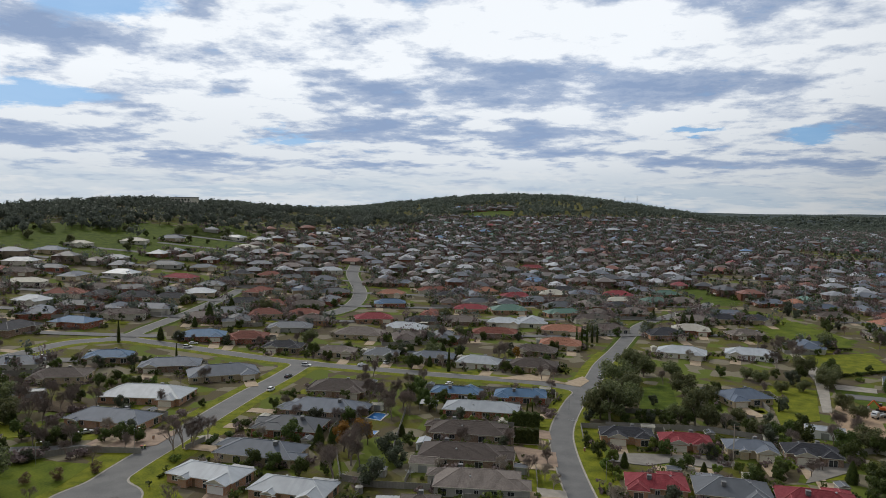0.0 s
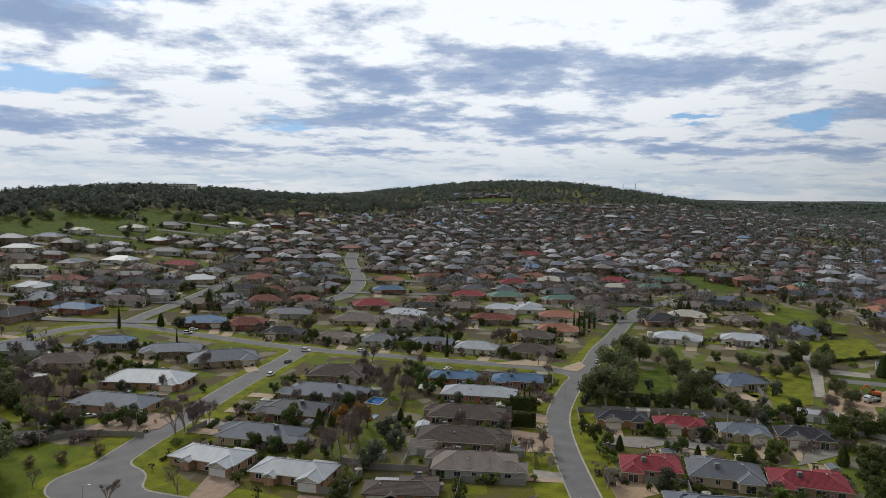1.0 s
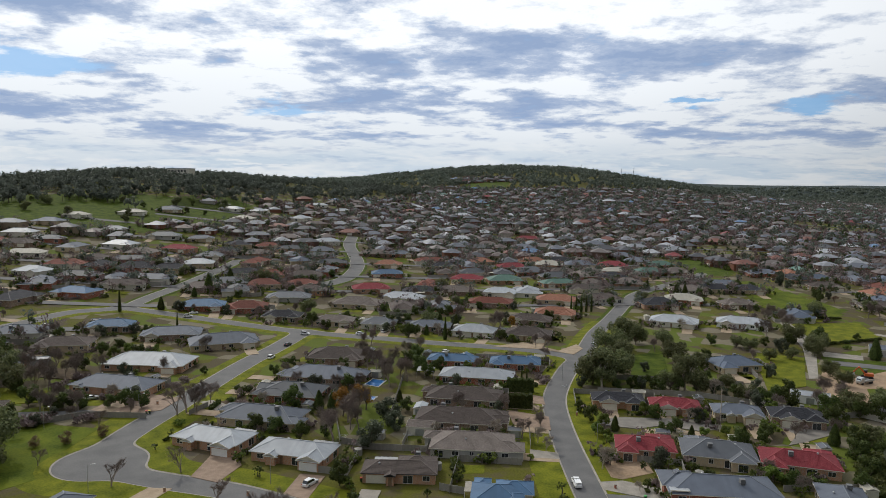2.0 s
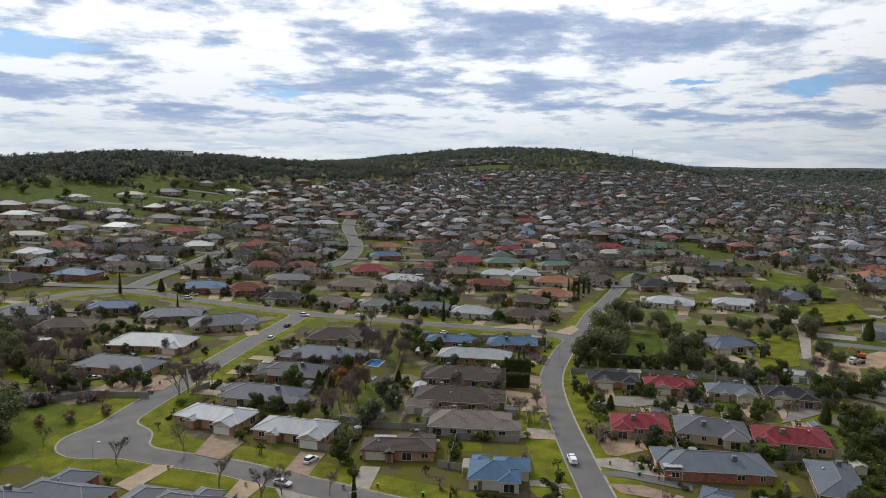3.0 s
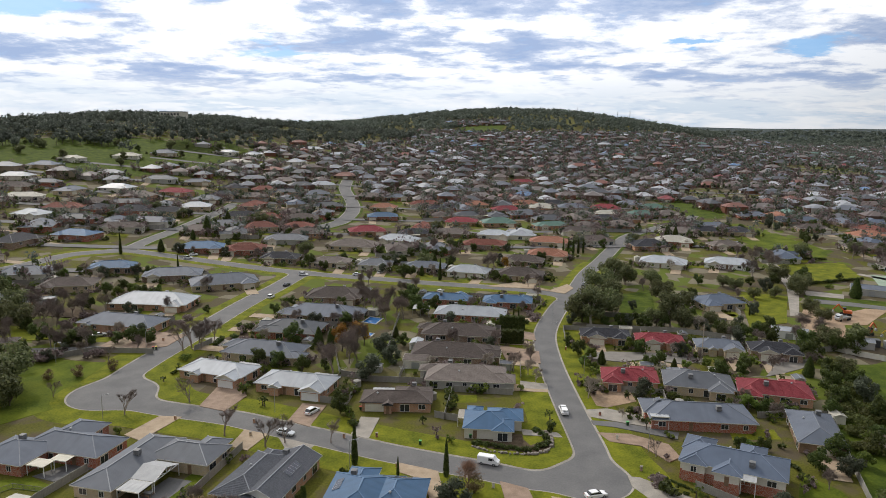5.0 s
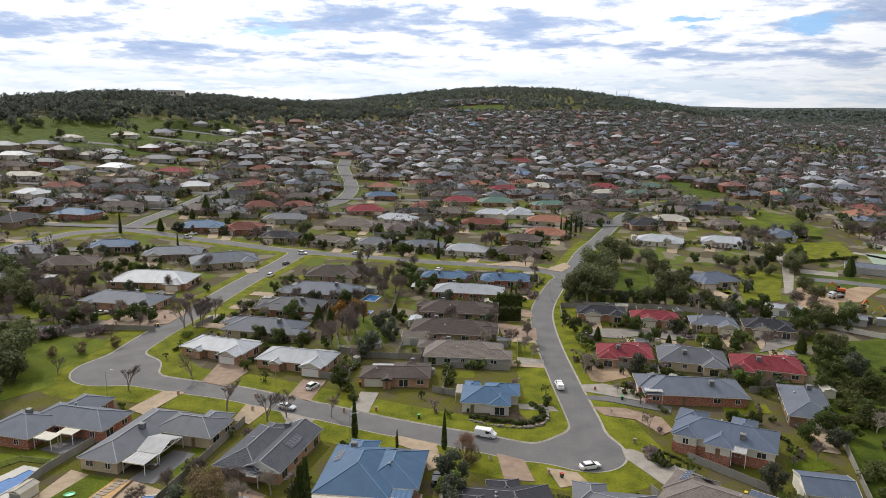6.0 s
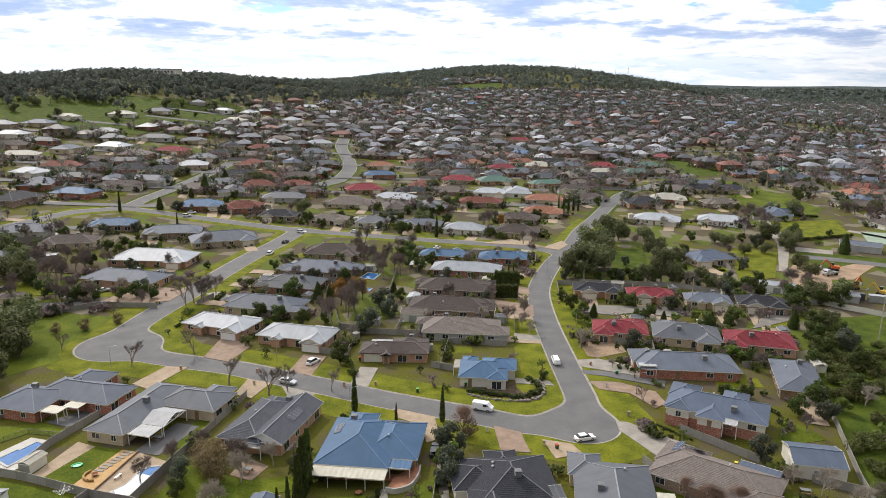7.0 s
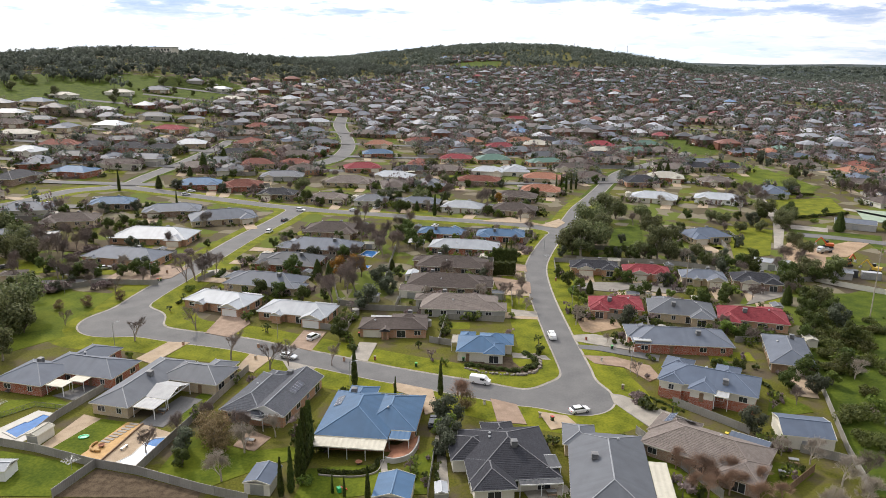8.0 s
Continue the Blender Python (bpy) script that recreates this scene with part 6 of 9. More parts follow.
# ---- near planting ----
for x, y, k, s in (
    (51.1, 256.9, "gum_b", 1.25), (53.7, 252.1, "gum_a", 1.2), (59.7, 260.6, "gum_b", 1.2), (65.1, 271.4, "gum_a", 1.1), (66.5, 299.3, "gum_b", 1.2), (75.1, 313.3, "gum_a", 1.15),
    (83.2, 321.0, "gum_b", 1.0), (64.6, 252.6, "dark", 0.75), (67.3, 251.1, "grey", 0.7), (71.2, 252.8, "dark", 0.8), (73.4, 249.7, "dark", 0.7), (74.9, 275.5, "grey", 0.6),
    (77.7, 251.5, "gum_b", 0.75), (82.3, 250.1, "gum_a", 1.1), (85.5, 247.1, "gum_b", 0.85), (90.6, 289.9, "gum_b", 0.9), (98.2, 281.2, "gum_b", 0.65), (94.4, 316.6, "gum_b", 0.8),
    (87.7, 307.0, "bare_a", 0.9), (91.0, 245.8, "bare_c", 1.0), (93.4, 242.9, "grey", 0.6), (96.5, 240.1, "dark", 0.95), (98.8, 237.3, "gum_b", 0.62), (102.5, 234.6, "dark", 1.0),
    (107.2, 234.8, "dark", 1.1), (110.2, 232.1, "dark", 1.1), (94.0, 262.0, "dark", 0.7), (98.7, 254.7, "gum_b", 0.5), (132.3, 295.9, "gum_b", 0.5), (142.4, 298.5, "gum_b", 0.5),
    (157.4, 310.3, "gum_b", 0.7), (144.8, 272.9, "gum_b", 0.6), (142.6, 258.9, "gum_b", 0.6), (126.9, 241.2, "bare_a", 1.2), (127.9, 235.5, "bare_a", 1.2), (120.0, 232.5, "bare_a", 1.0),
    (128.3, 223.5, "dark", 0.9), (130.6, 311.3, "gum_b", 0.6), (127.4, 318.2, "gum_b", 0.55), (117.4, 322.6, "dark", 0.8), (118.8, 268.2, "cypress", 0.5), (141.2, 321.4, "dark", 0.7),
    (115.6, 205.3, "green", 0.9), (118.3, 200.0, "gum_b", 0.6), (116.5, 189.9, "dark", 0.9), (-179.2, 276.2, "dark", 1.2), (-173.6, 273.7, "dark", 0.9), (-160.2, 242.3, "gum_b", 0.85),
    (-158.2, 246.2, "green", 1.2), (-145.6, 235.4, "dark", 0.7), (-140.3, 236.1, "bare_a", 1.5), (-151.8, 253.0, "bare_a", 1.4), (-145.6, 250.9, "bare_a", 1.2), (-146.4, 260.0, "bare_a", 1.3),
    (-140.0, 254.7, "bare_a", 1.0), (-139.8, 261.0, "bare_a", 1.1), (-132.6, 252.8, "shrub_c", 2.4), (-140.1, 244.4, "bare_a", 1.1), (-135.6, 243.6, "shrub_c", 2.2), (-163.0, 267.0, "bare_a", 1.1),
    (-127.2, 220.0, "dark", 0.75), (-123.6, 218.1, "dark", 0.8), (-122.2, 220.6, "dark", 0.8), (-120.0, 222.1, "dark", 0.75), (-116.2, 220.1, "dark", 0.6), (-124.7, 227.7, "grey", 0.6),
    (-108.9, 208.4, "shrub_c", 2.2), (-127.1, 199.3, "shrub_c", 2.6), (-128.6, 205.3, "grey", 0.55), (-124.5, 201.6, "shrub_c", 2.6), (-124.2, 205.7, "shrub_c", 2.8), (-121.1, 204.0, "grey", 0.6),
    (-120.8, 208.2, "shrub_c", 2.6), (-119.8, 210.5, "grey", 0.6), (-127.4, 196.3, "bare_a", 1.0), (-123.2, 196.7, "bare_a", 0.8), (-135.7, 204.6, "dark", 0.8), (-182.0, 297.1, "bare_a", 1.0),
    (-175.6, 301.4, "bare_a", 0.9), (-169.9, 302.5, "dark", 0.7), (-164.9, 314.1, "bare_b", 1.2), (-143.8, 318.7, "grey", 0.8), (-136.9, 318.0, "dark", 0.8), (-141.6, 284.7, "dark", 0.85),
    (-135.7, 282.1, "green", 1.0), (-122.2, 290.1, "green", 0.8), (-116.3, 287.3, "shrub_b", 1.8), (-130.8, 335.7, "cypress", 0.8), (-84.3, 216.1, "bare_b", 1.9), (-82.4, 218.6, "bare_b", 1.9),
    (-80.1, 206.7, "shrub_b", 1.6), (-32.5, 194.2, "bare_a", 1.5), (-35.7, 200.4, "bare_a", 1.2), (-33.4, 217.8, "autumn", 1.25), (-29.4, 206.1, "bare_a", 1.3), (-21.6, 191.5, "grey", 1.25),
    (-50.4, 224.9, "dark", 1.15), (-42.1, 197.0, "dark", 0.85), (-67.7, 220.4, "shrub_b", 1.7), (-70.2, 219.1, "shrub", 1.8), (-32.6, 274.6, "bare_a", 1.3),
    (-28.2, 265.6, "bare_a", 1.4), (-24.5, 257.2, "bare_a", 1.3), (-23.0, 271.3, "bare_a", 1.3), (-18.9, 262.5, "bare_a", 1.1), (-17.6, 277.2, "dark", 1.0), (-15.2, 289.2, "dark", 1.0),
    (-12.6, 297.8, "bare_a", 1.1), (-60.9, 259.9, "bare_a", 0.8), (-54.1, 259.2, "bare_a", 0.8), (-31.2, 354.0, "dark", 1.0), (-27.3, 360.4, "grey", 0.9),
    (-22.7, 358.7, "dark", 0.9), (-11.4, 378.6, "dark", 0.9), (-6.7, 376.8, "dark", 0.9), (-2.0, 380.7, "dark", 1.0), (-3.4, 324.1, "cypress", 0.9), (-12.0, 334.8, "conifer", 0.6),
    (-77.2, 379.7, "gum_b", 0.8), (-82.5, 375.2, "bare_a", 1.0), (-7.0, 394.7, "bare_a", 1.3), (2.7, 367.1, "bare_a", 1.2), (-38.8, 307.1, "bare_a", 1.0),
    (-35.5, 312.0, "bare_a", 1.0),
    (165, 350, "bare_a", 1.49), (168, 362, "bare_a", 1.49),
    (170, 330, "dark", 1.2), (162, 315, "gum_b", 0.8), (178, 300, "conifer", 1.1), (215, 300, "conifer", 1.2),
    (-19.2, 140.8, "cypress", 1.1), (0.6, 136.0, "cypress", 0.95), (-9.5, 136.1, "cypress", 0.5), (57, 141.8, "cypress", 0.55), (5.0, 130.0, "bare_d", 1.3),
    (6.2, 129.5, "russet", 0.55), (2.0, 122, "grey", 1.05), (1.8, 118, "green", 1.0), (2.2, 114.5, "grey", 0.9), (1.6, 110.5, "grey", 0.8), (-24.0, 109.6, "cypress", 1.35), (-24.1, 107.8, "cypress", 1.3),
    (-24.2, 105.9, "cypress", 1.4), (-24.3, 104.2, "cypress", 1.25), (-24.4, 102.4, "cypress", 1.2), (-25.1, 98.8, "cypress", 1.0), (-26.6, 97.6, "cypress", 0.85), (-38.0, 101.5, "bare_c", 1.0), (-23.2, 101.0, "shrub_b", 1.3), (-22.9, 111.5, "green", 0.5), (-17.9, 98.4, "cypress", 0.45), (-15.7, 97.4, "cypress", 0.45),
    (-11.6, 96.6, "cypress", 0.75), (-24.0, 111.4, "cypress", 1.25), (-36.5, 111.0, "bare_c", 0.95), (-32, 117, "bare_c", 0.8), (-38, 116, "bare_a", 0.92), (-26.5, 119, "bare_c", 0.7),
    (-42, 112, "russet", 0.9), (-45, 116, "russet", 0.75), (-48, 111, "grey", 0.8), (-46.5, 106, "dark", 0.6), (-43.5, 119, "russet", 0.6), (-50.5, 116, "bare_a", 0.86),
    (-55.0, 110.5, "bare_a", 0.80), (-47.0, 122.5, "bare_a", 0.69),
    (-66.8, 173.5, "bare_b", 1.38), (-51.5, 154.0, "bare_b", 1.44), (-40.5, 148.5, "bare_b", 1.58), (-36.5, 150.5, "bare_b", 1.23), (-80.0, 165.0, "bare_b", 1.38), (-26.0, 151.0, "bare_b", 1.10),
    (-81, 222, "bare_a", 1.32), (-79, 218, "bare_a", 1.15), (-78, 228, "bare_a", 1.03), (-26.5, 168, "dark", 0.95), (-22.5, 160.5, "shrub", 1.4),
    (-19, 211, "grey", 1.25), (-16.5, 206, "grey", 0.9), (-29, 218, "bare_a", 1.38), (-31, 212, "bare_a", 1.32), (-27, 224, "autumn", 1.05), (-30, 230, "autumn", 0.9), (-27, 206, "bare_a", 1.03),
    (-42, 224, "conifer", 0.75), (-38, 225, "conifer", 0.65), (-35, 200, "dark", 0.7), (-17, 233, "conifer", 0.5), (-14, 224, "dark", 0.7), (-22, 250, "bare_a", 1.15),
    (-16, 256, "bare_a", 1.26), (-24, 262, "bare_a", 1.15), (-12, 268, "dark", 1.1), (-9, 262, "dark", 0.9), (-14, 283, "dark", 1.1), (-18, 290, "bare_a", 1.03), (-28, 276, "bare_a", 1.03),
    (30, 266, "bare_a", 0.80), (34, 262, "shrub_c", 2.0), (26, 262, "cypress", 0.5), (28, 263, "cypress", 0.45), (33, 258, "shrub_c", 2.0), (29.5, 252, "shrub", 1.4),
    (26.5, 207, "bare_a", 0.92), (24.5, 198, "bare_c", 0.8), (26, 192, "bare_c", 0.7), (27, 215, "bare_b", 1.10), (43, 217, "dark", 0.8), (41, 226, "dark", 0.6), (46, 212, "green", 0.9),
    (42, 205, "green", 0.8), (44, 203, "green", 0.7), (48.5, 209, "conifer", 0.55), (62, 205, "dark", 0.7), (66, 208, "dark", 0.75), (69, 203, "conifer", 0.5), (73, 204, "green", 0.7),
    (80, 206, "green", 0.7), (84, 203, "conifer", 0.5), (88, 200, "dark", 0.7), (91, 204, "dark", 0.7), (99, 204, "bare_a", 0.80), (108, 200, "conifer", 0.75), (112, 206, "bare_a", 0.80),
    (61, 176, "shrub", 1.4), (65, 178, "shrub", 1.3), (78, 176, "dark", 0.5), (84, 173, "dark", 0.6), (90, 171, "shrub", 1.6), (57, 152.5, "green", 0.6), (68, 151, "dark", 0.5), (73, 150, "dark", 0.55),
    (47.5, 146.5, "bare_b", 0.83), (46.0, 131, "shrub", 2.0), (44.5, 134, "shrub_c", 1.6), (45, 167, "bare_c", 0.45), (50, 170, "shrub_c", 1.6), (51, 173, "shrub_c", 1.5),
    (88, 147, "dark", 0.9), (92, 143, "green", 0.8), (86, 138, "grey", 0.8), (81, 141, "dark", 0.8), (79, 133, "bare_a", 0.69), (64, 121, "grey", 0.85), (70, 109, "bare_c", 0.9),
    (66, 112, "bare_c", 0.7), (53, 103.5, "bare_d", 0.95), (48, 104.0, "bare_d", 0.95), (57, 101, "bare_d", 0.85), (44.2, 107, "bare_d", 0.85), (51, 99, "bare_d", 0.95), (47, 98, "bare_d", 0.9), (55, 96, "bare_d", 0.9), (43.5, 101, "shrub_c", 1.8), (50, 105.5, "bare_d", 0.7), (45.8, 104.2, "bare_d", 0.75), (55.5, 104, "bare_d", 0.7), (49, 101.2, "bare_d", 0.8), (53.6, 99.6, "bare_d", 0.8), (45, 99.5, "bare_d", 0.8), (59.5, 97.5, "bare_d", 0.7), (73, 96, "bare_c", 1.0), (72.4, 102.2, "bare_c", 1.0), (77.5, 104, "bare_a", 0.9), (66, 92, "bare_c", 1.0),
    (-103, 205, "bare_b", 1.10), (-98, 222, "dark", 0.9), (-104, 224, "dark", 0.9), (-108, 222, "dark", 0.7), (-116, 218, "bare_a", 1.03), (-122, 214, "bare_a", 1.03), (-128, 218, "bare_a", 1.03),
    (-118, 224, "dark", 0.8), (-126, 226, "bare_a", 0.92), (-98, 214, "bare_a", 0.80), (-134, 222, "dark", 1.1), (-112, 208, "bare_a", 0.80), (-140, 215, "bare_a", 1.15),
    (-98, 197, "russet", 0.45), (-105, 191, "russet", 0.5), (-112, 188, "russet", 0.45), (-119, 183, "bare_a", 0.69), (-104, 176, "bare_b", 0.97),
    (-119, 180, "gum_b", 1.25), (-115, 168, "gum_b", 1.2), (-107, 152, "gum_a", 0.7), (-115, 152, "dark", 1.1), (-132, 190, "gum_b", 0.8), (-112, 170, "gum_b", 0.6), (-130, 205, "dark", 1.0),
    (-146, 226, "bare_a", 1.15), (-150, 238, "gum_b", 0.9), (-138, 240, "bare_a", 1.03), (-134, 252, "bare_a", 1.26), (-129, 258, "bare_a", 1.15), (-138, 264, "dark", 0.8),
    (-160, 252, "gum_b", 1.0), (-165, 240, "dark", 1.2), (-126, 283, "dark", 0.9), (-120, 281, "dark", 0.8), (-132, 288, "green", 1.0), (-137, 290, "dark", 0.9), (-113, 283, "shrub", 1.6),
    (-92, 262, "dark", 0.5), (-95, 252, "shrub_c", 1.8), (-97, 245, "shrub_c", 1.6), (-73, 243, "shrub", 1.6), (-70, 240, "shrub", 2.0), (-67, 246, "shrub_b", 1.5), (-72, 229, "shrub", 1.5), (-68, 226, "shrub_c", 1.6),
    (-66, 262, "dark", 0.65), (-62, 276, "dark", 0.6), (-66, 280, "shrub_b", 1.6), (-55, 249, "bare_a", 0.80), (-40, 246, "bare_a", 0.80), (-32, 246, "bare_a", 0.92),
    (-151.9, 368.1, "conifer", 0.85), (-168.6, 357.5, "cypress", 1.3), (-144.2, 418.5, "conifer", 1.3), (-140.5, 447.6, "conifer", 1.15), (-147.6, 404.2, "conifer", 0.7), (-70, 352, "dark", 1.1), 
    (-3, 325, "cypress", 1.2), (-20, 328, "dark", 1.1), (-6, 350, "conifer", 0.9), (2, 352, "conifer", 0.8), (-11, 352, "gum_b", 0.8), (20, 342, "bare_a", 1.38),
    (24, 350, "bare_a", 1.38), (30, 352, "autumn", 0.9), (37, 312, "bare_a", 0.92), (42, 311, "bare_a", 0.92),
    (66, 395, "cypress", 1.1), (69, 396, "cypress", 1.1), (72, 397, "cypress", 1.15), (75, 398, "cypress", 1.1), (78, 399, "cypress", 1.0), 
):
    plant(k, x, y, s)
# scrubby bank east of the back fence
for _ in range(150):
    t = rng.random()
    x, y = 84 + 26 * t + rng.uniform(0, 42), 92 + 100 * t + rng.uniform(-10, 14)
    if rng.random() < 0.75 and x - (76 + 0.33 * (y - 98)) > 3:
        plant(rng.choice(("shrub", "shrub_b", "bush", "shrub_c", "shrub")), x, y, rng.uniform(0.45, 0.9))
# gardens of the nearer lots
for x, y, yaw in LOTS[:70]:
    for k in range(4):
        a, r = rng.uniform(0, 6.28), rng.uniform(11.0, 15)
        px, py = x + math.cos(a) * r, y + math.sin(a) * r
        if kerb_near(px, py) > 2 and (np.hypot(TAKEN[:, 0] - px, TAKEN[:, 1] - py).min() > 11) and np.sort(np.hypot(LX - px, LY - py))[0] > 9.5:
            plant(rng.choice(("bare_a", "bare_b", "dark", "green", "grey", "dark", "bare_a", "conifer", "gum_b")), px, py, rng.uniform(0.6, 0.95))

